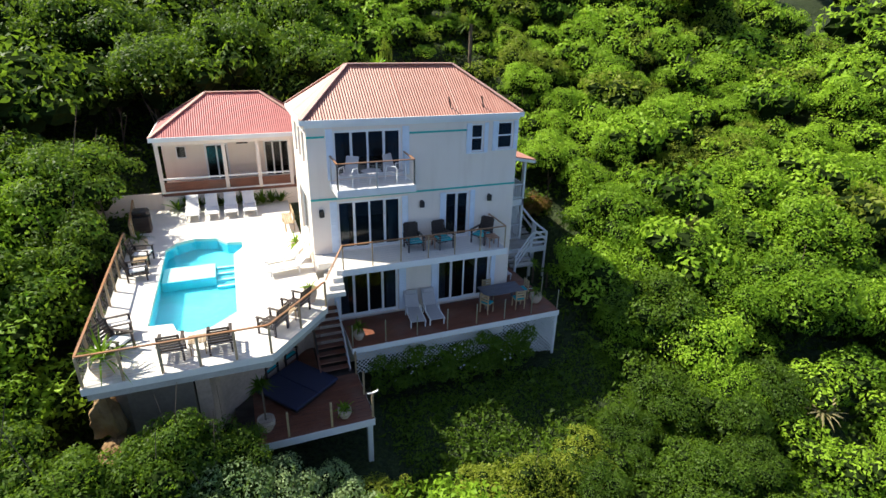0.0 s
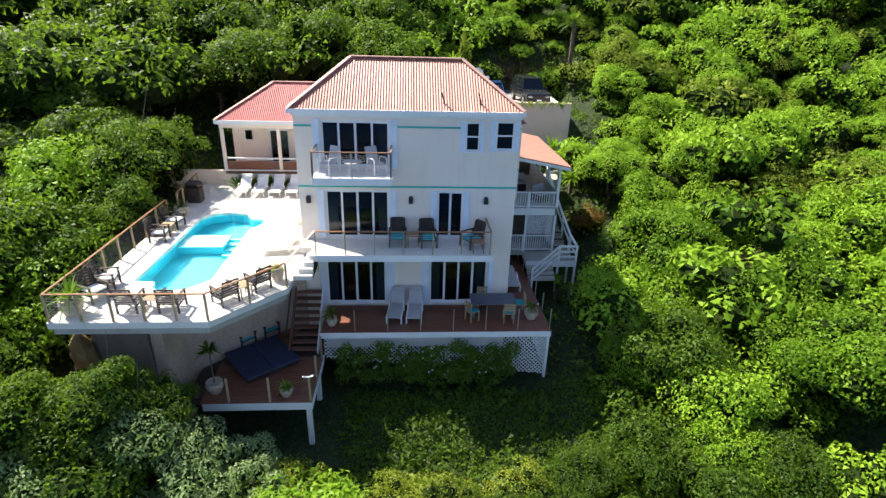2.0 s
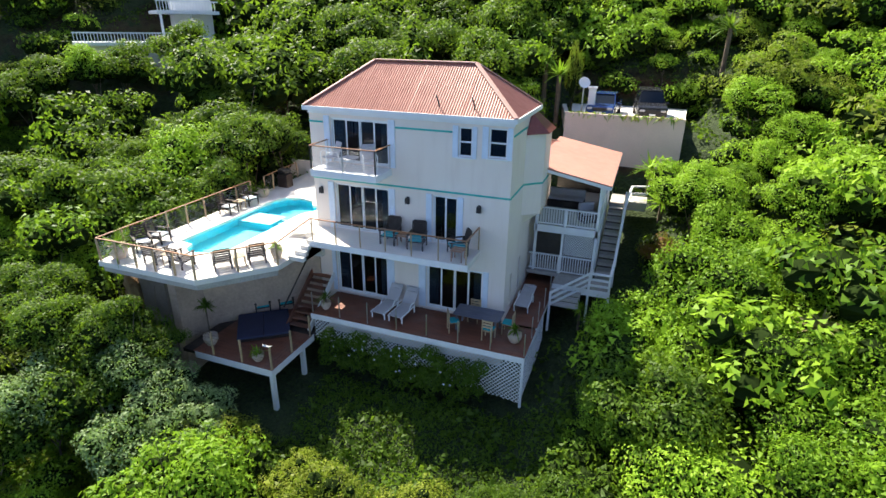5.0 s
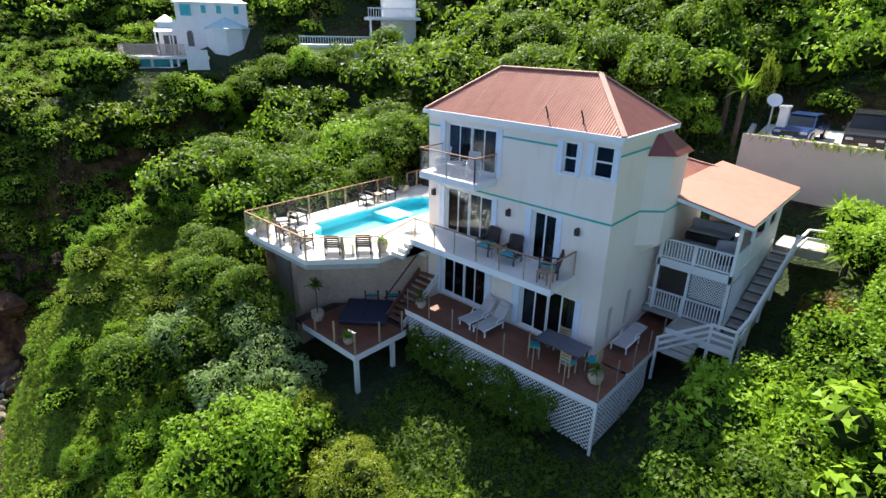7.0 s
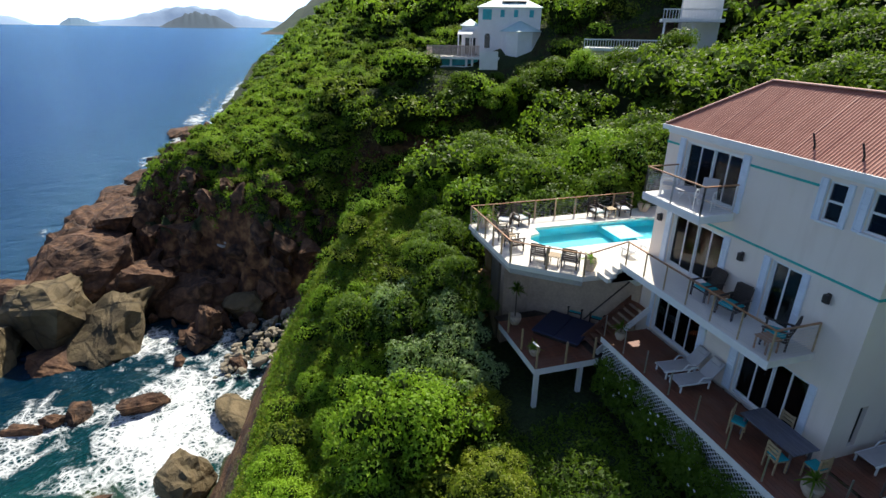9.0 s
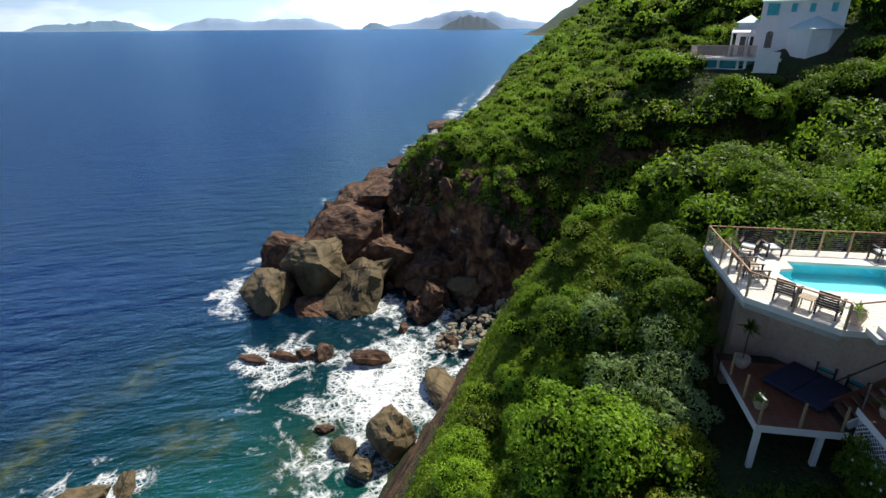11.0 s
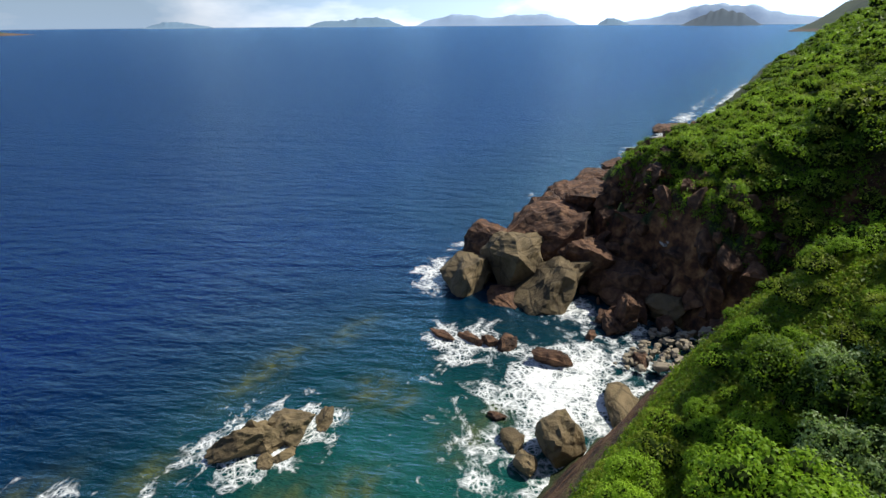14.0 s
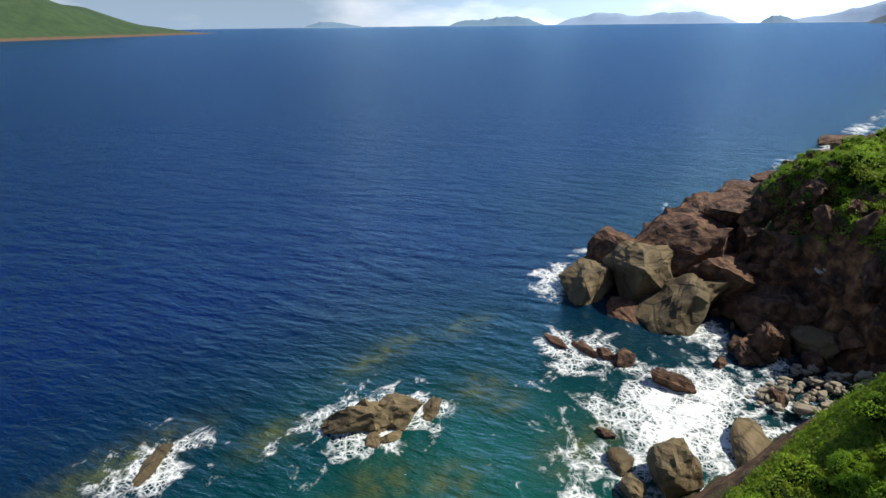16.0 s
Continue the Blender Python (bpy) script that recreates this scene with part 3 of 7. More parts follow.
def sea():
    xs = np.concatenate([np.linspace(-4900, -170, 30)[:-1], np.arange(-170, -40, 2.5), np.arange(-40, 26, 0.8), np.linspace(26, 400, 20)])
    ys = np.concatenate([np.linspace(-4900, -140, 30)[:-1], np.arange(-140, -36, 4.0), np.arange(-36, 8, 0.8), [8.5, 30.0, 200.0]])
    verts, shore, reef, surf = [], [], [], []
    for y in ys:
        for x in xs:
            x, y = float(x), float(y)
            r = math.hypot(x, y)
            k = min(1.0, 4900 / r) if r > 1 else 1.0
            verts.append((x * k, y * k, SEA))
            d = float(np.interp(x, COAST_X, COAST_Y)) - y
            bay = math.exp(-(((x - 1) / 30.0) ** 2 + ((y + 15) / 23.0) ** 2))
            shore.append(max(0.0, min(1.0, max(1.0 - d / 46.0, 0) * 0.60 + 0.48 * bay)))
            f = max(0.0, 1 - d / 3.0) * (0.85 if x < -22 or x > 8 else 0.75)
            f = max(f, 1.25 * math.exp(-(((x + 15.5) / 10.5) ** 2 + ((y + 4.2) / 6.5) ** 2)))
            f = max(f, 0.72 * math.exp(-(((x + 8) / 7.0) ** 2 + ((y + 6.0) / 6.0) ** 2)))
            f = max(f, 0.9 * math.exp(-(((x + 27) / 4.0) ** 2 + ((y + 23.5) / 3.0) ** 2)))
            f = max(f, 0.72 * math.exp(-(((x + 17) / 7.0) ** 2 + ((y + 14.0) / 3.0) ** 2)))
            for sx, sy, sw, sd, sa in FAR_SURF:
                f = max(f, sa * math.exp(-(((x - sx) / sw) ** 2 + ((y - sy) / sd) ** 2)))
            for rx, ry, w, dp, h, a in SURF_ROCKS + ISLET:
                q = ((x - rx) / (w * 0.75)) ** 2 + ((y - ry) / (w * 0.75)) ** 2
                if q < 9:
                    f = max(f, 0.92 * math.exp(-q * 0.42))
            surf.append(f * (1 - bend(-x, 190, 230)))
            b = 0.0
            for rx, ry, w, dp in REEFS:
                q = ((x - rx) / w) ** 2 + ((y - ry) / dp) ** 2
                if q < 6:
                    b = max(b, 0.85 * math.exp(-q))
            reef.append(b)
    w = len(xs)
    faces = [(j * w + i, j * w + i + 1, (j + 1) * w + i + 1, (j + 1) * w + i) for j in range(len(ys) - 1) for i in range(w - 1)]
    me = bpy.data.meshes.new("water")
    me.from_pydata(verts, [], faces)
    for key, vals in (("shore", shore), ("reef", reef), ("surf", surf)):
        me.attributes.new(key, "FLOAT", "POINT").data.foreach_set("value", vals)
    me.materials.append(SEAWATER)
    me.polygons.foreach_set("use_smooth", [True] * len(me.polygons))
    tagged(new("water", me), "deep blue sea turning teal and foaming white inshore", "sea", kind="structure")


sea()


def rock_mesh(name, seed, mat, round_off=0.0, level=3):
    """An angular rock about 1 m in half-width: a hull of random corners, broken up finely."""
    rng = random.Random(seed)
    bm = bmesh.new()
    for _ in range(15):
        v = Vector((rng.gauss(0, 1), rng.gauss(0, 1), rng.gauss(0, 1))).normalized()
        bm.verts.new(v * rng.uniform(0.72, 1.12))
    hull = bmesh.ops.convex_hull(bm, input=bm.verts[:])
    bmesh.ops.delete(bm, geom=[v for v in bm.verts if not v.link_faces], context="VERTS")
    bmesh.ops.triangulate(bm, faces=bm.faces[:])
    for cuts in range(level):
        bmesh.ops.subdivide_edges(bm, edges=bm.edges[:], cuts=1, use_grid_fill=True)
        bmesh.ops.triangulate(bm, faces=[f for f in bm.faces if len(f.verts) > 3])
        if round_off:
            bmesh.ops.smooth_vert(bm, verts=bm.verts[:], factor=round_off, use_axis_x=True, use_axis_y=True, use_axis_z=True)
    off = Vector((seed * 3.7, seed * 1.3, 0))
    for v in bm.verts:
        p = v.co.copy()
        rid = 1 - abs(noise.noise(p * 1.7 + off)) * 2.0
        v.co = p * (1 + 0.17 * (rid - 0.5) + 0.10 * (0.5 - abs(noise.noise(p * 3.6 + off))) + 0.035 * noise.noise(p * 8.0 + off) + 0.018 * noise.noise(p * 16.0 + off))
    return mesh_of(name, bm, mat)


ROCKS_G = [rock_mesh("boulder", 11 + i, ROCK_GREY, 0.35 if i in (0, 1) else 0.1) for i in range(5)]
ROCKS_J = [rock_mesh("islet_rock", 81 + i, ROCK_GREY, 0.0, 4) for i in range(3)]
PEBBLES = [rock_mesh("cobble", 51 + i, PEBBLE, 0.3, 1) for i in range(4)]
SHARDS = [rock_mesh("crag", 61 + i, ROCK_BROWN, 0.0, 2) for i in range(5)]
ROCKS_B = [rock_mesh("cliff_rock", 31 + i, ROCK_BROWN, 0.0, 4) for i in range(6)]


def rock(mesh, x, y, z, w, d, h, turn, name, label, group, tilt=0):
    ob = new(name, mesh)
    ob.matrix_basis = pose(x, y, z, tilt, tilt * 0.6, turn) @ Matrix.Diagonal((w / 2, d / 2, h / 2, 1))
    return tagged(ob, label, "rock", group)


for i, (x, y, w, d, h, a) in enumerate(SURF_ROCKS):
    big = i < 4
    k = 1.5 if big else 1.3
    rock(ROCKS_G[i % 2] if big else ROCKS_B[i % 6], x, y, SEA + h * 0.25, w * k, d * k, h * 1.5 * k, a, "boulder", "rounded olive-tan boulder standing in white surf" if big else "wet dark brown rock washed by surf", "rocks in the surf")
for i, (x, y, w, d, h, a) in enumerate(ISLET):
    rock(ROCKS_J[i % 3], x, y, SEA + h * 0.2, w * 1.3, d * 1.2, h * 1.7, a, "islet_rock", "jagged tan rock islet ringed with foam", "rocks of the islet", (16, -12, 10)[i % 3])

# rocky point across the bay: x, y, z, width, depth, height, turn, tilt
POINT_NEAR = [
    (-29.0, -20.5, -14.5, 8.0, 6.0, 7.0, 25, 12), (-33.0, -16.0, -13.0, 10.0, 8.0, 11.0, -20, -8), (-31.0, -11.5, -14.0, 9.0, 8.0, 8.5, 40, 10),
    (-35.5, -20.0, -13.5, 9.0, 7.0, 9.0, 70, 0), (-36.5, -9.0, -13.0, 9.0, 8.0, 9.0, 10, -12), (-38.0, -14.0, -11.0, 11.0, 9.0, 11.0, -35, 6),
    (-44.0, -21.5, -13.0, 8.0, 6.0, 9.0, 15, 20), (-49.0, -22.5, -12.5, 7.0, 5.5, 11.0, 60, 26), (-53.5, -22.0, -13.0, 6.0, 5.0, 9.5, -10, -20),
    (-60.0, -23.5, -14.0, 9.0, 6.0, 8.0, 30, 10), (-68.0, -24.5, -14.5, 9.0, 6.0, 7.5, -30, 0),
]
POINT_FAR = [
    (-78.0, -24.0, -15.0, 11.0, 6.0, 6.0, 10, 8), (-90.0, -21.5, -15.0, 12.0, 6.0, 6.0, -15, 0), (-34.0, -4.5, -13.5, 7.0, 6.5, 8.0, 80, 8),
    (-41.0, -7.0, -9.0, 8.0, 7.0, 9.0, 25, -10), (-32.0, 0.5, -14.0, 4.5, 4.0, 4.0, 45, 0), (-45.0, -15.0, -8.0, 9.0, 7.0, 8.0, 0, 10),
    (-28.0, -14.8, -15.2, 5.0, 4.0, 3.0, 55, 0), (-103.0, -19.5, -15.0, 12.0, 7.0, 6.0, 35, 0), (-120.0, -20.0, -15.0, 14.0, 7.0, 7.0, 5, 0),
    (-140.0, -21.0, -15.0, 16.0, 8.0, 7.0, -20, 0),
]
for i, (x, y, z, w, d, h, a, tl) in enumerate(POINT_NEAR + POINT_FAR):
    if x < -39:
        y, h = y + 3.2, h * 0.72
    rock(ROCKS_G[2 + i % 3] if i in (0, 1, 2, 15) else ROCKS_B[i % 6], x, y, z - 0.9, w * 1.2, d * 1.2, h * 0.85, a, "cliff_rock", "cracked red-brown cliff rock at the water" if i not in (0, 1, 2, 15) else "huge fissured tan rock face above surf", "rocks of the point", tl)

rng = random.Random(9)
for i in range(110):
    if i < 60:
        x = rng.uniform(-48, -27)
        y = float(np.interp(x, COAST_X, COAST_Y)) + rng.uniform(-7, 5.0) - (2.5 if x > -36 else 0)
    else:
        x = rng.uniform(-150, -45)
        y = float(np.interp(x, COAST_X, COAST_Y)) + rng.uniform(-2.5, 2.0)
    s = rng.uniform(1.2, 3.6)
    rock(SHARDS[i % 5], x, y, max(SEA, ground_z(x, y)) + 0.2 * s, s, s * rng.uniform(0.6, 1), s * rng.uniform(0.6, 1.1), rng.uniform(0, 360), "shore_rock", "broken dark brown rock along the shore", "rocks along the shore", rng.uniform(-20, 20))

for i in range(170):
    x = rng.uniform(-52, -28)
    y = float(np.interp(x, COAST_X, COAST_Y)) + rng.uniform(0.5, 12.0)
    s = rng.choice((rng.uniform(0.6, 1.5), rng.uniform(1.2, 3.4)))
    rock(SHARDS[i % 5], x, y, ground_z(x, y) + 0.12 * s, s, s * rng.uniform(0.6, 1), s * rng.uniform(0.7, 1.3), rng.uniform(0, 360), "crag", "jagged red-brown crag on the cliff", "crags on the cliff", rng.uniform(-30, 30))

OCHRE = make_rock("ochre_earth", (0.16, 0.09, 0.035), (0.34, 0.21, 0.09), (0.45, 0.31, 0.15))
OCHRES = [rock_mesh("earth_rock", 91 + i, OCHRE, 0.1, 3) for i in range(3)]
for i, (x, y, z, w, h) in enumerate(((-4.0, 15.6, 0.5, 1.3, 2.0), (-3.9, 15.3, -0.8, 1.4, 1.8), (-3.7, 15.0, -2.0, 1.6, 1.8), (-4.1, 16.8, 0.3, 1.2, 1.8), (-3.5, 15.0, -3.2, 1.7, 1.8), (-4.3, 15.2, -2.4, 1.3, 1.5))):
    rock(OCHRES[i % 3], x, y, z, w, w * 0.8, h, i * 67, "earth_rock", "ochre rock and earth bared below the terrace", "bared rocks below the terrace", 10)

# beach of cobbles at the head of the bay
rng = random.Random(4)
for i in range(150):
    u, v = rng.random(), rng.random()
    x, y = -28.5 + 7.5 * u, 0.3 + 5.5 * v - 0.25 * (7.5 * u)
    s = rng.uniform(0.35, 1.0) * (1.5 if rng.random() < 0.12 else 1)
    rock(PEBBLES[i % 4], x, y, SEA + 0.25 + 0.28 * max(0.0, y), s, s * rng.uniform(0.7, 1), s * 0.8, rng.uniform(0, 360), "cobble", "smooth grey-brown beach cobble", "cobbles on the beach")

# stone steps cut into the cliff
for i in range(11):
    f = i / 10
    part_m = box((-0.55, -0.2, -0.12), (0.55, 0.2, 0.12), 0.03)
    st = part("cliff_step", part_m, CONCRETE)
    st.matrix_basis = pose(-36.0 - 1.6 * f, -1.2 + 3.0 * f, -9.8 + 3.3 * f, 0, 0, 35)
    tagged(st, "pale concrete step cut into the brown cliff", "step", "steps down the cliff")


def hill_backdrop(name, label, x0, y0, x1, y1, height, depth, mat, seed, humps=5, taper=0.7):
    """A far island: a ridge between two places."""
    a, b = Vector((x0, y0, 0)), Vector((x1, y1, 0))
    n = 60
    side = Vector((-(b - a).y, (b - a).x, 0)).normalized()
    if side.dot(a) < 0:
        side = -side
    bm = bmesh.new()
    rows = []
    for i in range(n + 1):
        t = i / n
        env = math.sin(math.pi * t) ** taper
        h = height * env * (0.55 + 0.45 * (0.5 + 0.5 * math.sin(t * humps * 2.1 + seed))) + height * 0.16 * noise.noise(Vector((t * 9, seed, 0))) * env
        p = a.lerp(b, t)
        row = []
        for k, (dd, hh) in enumerate(((0, -1.0), (0.12, 0.10), (0.45, 0.55), (0.8, 0.92), (1.0, 1.0), (1.6, 0.0))):
            q = p + side * (dd * depth)
            row.append(bm.verts.new((q.x, q.y, SEA + (h * hh * (1 + 0.18 * noise.noise(Vector((t * 22, k * 0.7, seed)))) if hh > 0 else -2.0))))
        rows.append(row)
    for r, s in zip(rows, rows[1:]):
        for k in range(5):
            bm.faces.new((r[k], s[k], s[k + 1], r[k + 1]))
    ob = part(name, bm, mat, smooth=True)
    return tagged(ob, label, "island", kind="structure")


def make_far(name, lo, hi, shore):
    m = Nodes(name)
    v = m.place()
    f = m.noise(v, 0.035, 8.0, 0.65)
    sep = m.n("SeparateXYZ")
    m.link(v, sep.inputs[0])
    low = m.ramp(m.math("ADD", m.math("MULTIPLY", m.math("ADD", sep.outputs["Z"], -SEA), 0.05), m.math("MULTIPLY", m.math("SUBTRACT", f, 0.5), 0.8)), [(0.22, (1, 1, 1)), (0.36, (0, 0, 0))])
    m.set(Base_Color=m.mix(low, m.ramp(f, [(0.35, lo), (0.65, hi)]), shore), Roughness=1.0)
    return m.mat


# the first three have blue distance haze mixed into their base colours
FAR_BLUE = make_far("haze_tinted_island", (0.11, 0.20, 0.31), (0.15, 0.25, 0.34), (0.18, 0.27, 0.36))
FAR_PALE = make_far("haze_tinted_mountains", (0.26, 0.37, 0.54), (0.30, 0.41, 0.56), (0.32, 0.43, 0.56))
FAR_DARK = make_far("haze_tinted_dark_island", (0.045, 0.075, 0.105), (0.055, 0.085, 0.115), (0.060, 0.090, 0.118))
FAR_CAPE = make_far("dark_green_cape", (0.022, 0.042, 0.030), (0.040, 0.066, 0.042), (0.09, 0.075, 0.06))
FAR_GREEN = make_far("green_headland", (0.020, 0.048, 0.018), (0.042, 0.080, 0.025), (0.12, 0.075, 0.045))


def bearing(deg, dist):
    return dist * math.cos(radians(deg)) + 19.7, dist * math.sin(radians(deg)) + 6.2


def island(name, label, d0, d1, dist, height, mat, seed, humps=5, depth=500):
    x0, y0 = bearing(d0, dist)
    x1, y1 = bearing(d1, dist)
    hill_backdrop(name, label, x0, y0, x1, y1, height, min(depth, 4850 - dist), mat, seed, humps)

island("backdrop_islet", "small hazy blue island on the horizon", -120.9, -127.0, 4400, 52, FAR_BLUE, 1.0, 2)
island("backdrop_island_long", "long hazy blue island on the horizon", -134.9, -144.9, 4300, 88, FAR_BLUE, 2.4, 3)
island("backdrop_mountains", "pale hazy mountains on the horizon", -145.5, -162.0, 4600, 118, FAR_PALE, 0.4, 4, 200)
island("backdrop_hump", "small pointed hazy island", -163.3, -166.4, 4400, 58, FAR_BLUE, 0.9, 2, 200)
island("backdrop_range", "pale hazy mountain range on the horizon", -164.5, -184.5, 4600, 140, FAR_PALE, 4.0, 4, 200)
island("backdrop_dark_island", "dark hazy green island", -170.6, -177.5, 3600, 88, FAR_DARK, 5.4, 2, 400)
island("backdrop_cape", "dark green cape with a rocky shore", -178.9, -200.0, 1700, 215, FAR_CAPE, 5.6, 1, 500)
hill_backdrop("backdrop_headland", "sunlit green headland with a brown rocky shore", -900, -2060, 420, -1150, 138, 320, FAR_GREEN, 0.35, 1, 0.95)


# ---- the villa ----
def wall_with_openings(name, x0, x1, z0, z1, y_front, thick, openings, mat, parent=None, label=""):
    """A wall along x facing -y, with openings (x0, x1, z0, z1) right through it."""
    xs = sorted({x0, x1, *[v for o in openings for v in o[:2]]})
    zs = sorted({z0, z1, *[v for o in openings for v in o[2:]]})
    bm = bmesh.new()

    def solid(i, k):
        if i < 0 or k < 0 or i >= len(xs) - 1 or k >= len(zs) - 1:
            return False
        cx, cz = (xs[i] + xs[i + 1]) / 2, (zs[k] + zs[k + 1]) / 2
        return not any(o[0] < cx < o[1] and o[2] < cz < o[3] for o in openings)

    def quad(*ps):
        bm.faces.new([bm.verts.new(p) for p in ps])

    ya, yb = y_front, y_front + thick
    for i in range(len(xs) - 1):
        for k in range(len(zs) - 1):
            if not solid(i, k):
                continue
            a, b, c, d = xs[i], xs[i + 1], zs[k], zs[k + 1]
            quad((a, ya, c), (b, ya, c), (b, ya, d), (a, ya, d))
            quad((b, yb, c), (a, yb, c), (a, yb, d), (b, yb, d))
            if not solid(i - 1, k):
                quad((a, yb, c), (a, ya, c), (a, ya, d), (a, yb, d))
            if not solid(i + 1, k):
                quad((b, ya, c), (b, yb, c), (b, yb, d), (b, ya, d))
            if not solid(i, k - 1):
                quad((a, yb, c), (b, yb, c), (b, ya, c), (a, ya, c))
            if not solid(i, k + 1):
                quad((a, ya, d), (b, ya, d), (b, yb, d), (a, yb, d))
    bmesh.ops.remove_doubles(bm, verts=bm.verts, dist=0.0005)
    return part(name, bm, mat, parent, label)


def corrugated(e0, e1, t0, t1, pitch=0.105, amp=0.014, step=4):
    """A sheet-metal roof slope: eave from e0 to e1, top from t0 to t1 (t0 = t1 for a hip end), with ribs up the slope."""
    e0, e1, t0, t1 = map(Vector, (e0, e1, t0, t1))
    along = (e1 - e0).normalized()
    up = (t0 - e0) - along * (t0 - e0).dot(along)
    rise = up.length
    up.normalize()
    nrm = along.cross(up)
    if nrm.z < 0:
        nrm = -nrm
    length = (e1 - e0).length
    s0, s1 = (t0 - e0).dot(along), (t1 - e0).dot(along)
    n = int(length / pitch * step)
    stops = sorted({*[length * i / n for i in range(n + 1)], s0, s1})
    bm = bmesh.new()
    last = None
    for s in stops:
        if s < s0:
            h = rise * s / max(s0, 1e-6)
        elif s > s1:
            h = rise * (length - s) / max(length - s1, 1e-6)
        else:
            h = rise
        lap = 0.004 if s % 0.76 < 0.07 else 0.0
        lift = nrm * (amp * math.sin(2 * math.pi * s / pitch) + lap)
        a = bm.verts.new(e0 + along * s + lift)
        b = bm.verts.new(e0 + along * s + up * h + lift)
        if last:
            bm.faces.new((last[0], a, b, last[1]))
        last = (a, b)
    return bm


def hip_roof(parent, x0, x1, y0, y1, z, ridge0, ridge1, zr, mat, fascia=0.16, cap=True):
    ym = (y0 + y1) / 2
    a, b, c, d = (x0, y0, z), (x1, y0, z), (x1, y1, z), (x0, y1, z)
    r0, r1 = (ridge0, ym, zr), (ridge1, ym, zr)
    roof = part("roof", corrugated(a, b, r0, r1), mat, parent, "corrugated red metal hip roof")
    part("slope", corrugated(b, c, r1, r1), mat, roof)
    part("slope", corrugated(c, d, r1, r0), mat, roof)
    part("slope", corrugated(d, a, r0, r0), mat, roof)
    if cap:
        for p, q in ((a, r0), (b, r1), (c, r1), (d, r0), (r0, r1)):
            up = Vector((0, 0, 0.035))
            part("ridge_cap", bar(Vector(p) + up, Vector(q) + up, 0.2, 0.05, 0.015), RIDGE, roof, "paler metal ridge cap")
    bm = bmesh.new()
    add_box(bm, (x0 - 0.04, y0 - 0.06, z - fascia), (x1 + 0.04, y0 + 0.03, z + 0.01))
    add_box(bm, (x0 - 0.04, y1 - 0.03, z - fascia), (x1 + 0.04, y1 + 0.06, z + 0.01))
    add_box(bm, (x0 - 0.06, y0 + 0.03, z - fascia), (x0 + 0.03, y1 - 0.03, z + 0.01))
    add_box(bm, (x1 - 0.03, y0 + 0.03, z - fascia), (x1 + 0.06, y1 - 0.03, z + 0.01))
    part("gutter", bm, WHITE, parent, "white painted gutter board")
    part("soffit", box((x0 + 0.03, y0 + 0.03, z - fascia + 0.01), (x1 - 0.03, y1 - 0.03, z - fascia + 0.05)), WHITE, parent)
    return roof


def slider(name, label, x0, x1, z0, z1, y, panes, parent_kind="structure", frame_w=0.055, curtain=False):
    """Sliding glass doors in white frames, set back in the wall."""
    d = thing(name, label, "door", pose(x0, y, z0), kind=parent_kind)
    w, h = x1 - x0, z1 - z0
    bm = bmesh.new()
    add_box(bm, (0, -0.02, 0), (frame_w, 0.12, h))
    add_box(bm, (w - frame_w, -0.02, 0), (w, 0.12, h))
    add_box(bm, (frame_w, -0.02, h - frame_w), (w - frame_w, 0.12, h))
    add_box(bm, (frame_w, -0.02, 0), (w - frame_w, 0.12, 0.04))
    part("door_frame", bm, WHITE, d, "white metal frame")
    pw = (w - 2 * frame_w) / panes
    for i in range(panes):
        a = frame_w + i * pw
        dy = 0.03 if i % 2 else 0.075
        leaf = bmesh.new()
        for lo, hi in (((a, dy - 0.018, 0.04), (a + 0.045, dy + 0.018, h - frame_w)), ((a + pw - 0.045, dy - 0.018, 0.04), (a + pw, dy + 0.018, h - frame_w)),
                       ((a + 0.045, dy - 0.018, 0.04), (a + pw - 0.045, dy + 0.018, 0.11)), ((a + 0.045, dy - 0.018, h - frame_w - 0.06), (a + pw - 0.045, dy + 0.018, h - frame_w))):
            add_box(leaf, lo, hi)
        lf = part("door_leaf", leaf, WHITE, d)
        part("pane", box((a + 0.045, dy - 0.006, 0.11), (a + pw - 0.045, dy + 0.006, h - frame_w - 0.06)), GLASS, lf, "dark reflecting glass")
    if curtain:
        for c0 in (frame_w + 0.02, w - frame_w - 0.42):
            bm = bmesh.new()
            last = None
            for k in range(33):
                cx, cy = c0 + 0.4 * k / 32, 0.22 + 0.035 * math.sin(k * 1.25)
                row = (bm.verts.new((cx, cy, 0.06)), bm.verts.new((cx, cy, h - 0.08)))
                if last:
                    bm.faces.new((last[0], row[0], row[1], last[1]))
                last = row
            part("curtain", bm, CURTAIN, d, "gathered pale blue-white curtain", True)
    return d


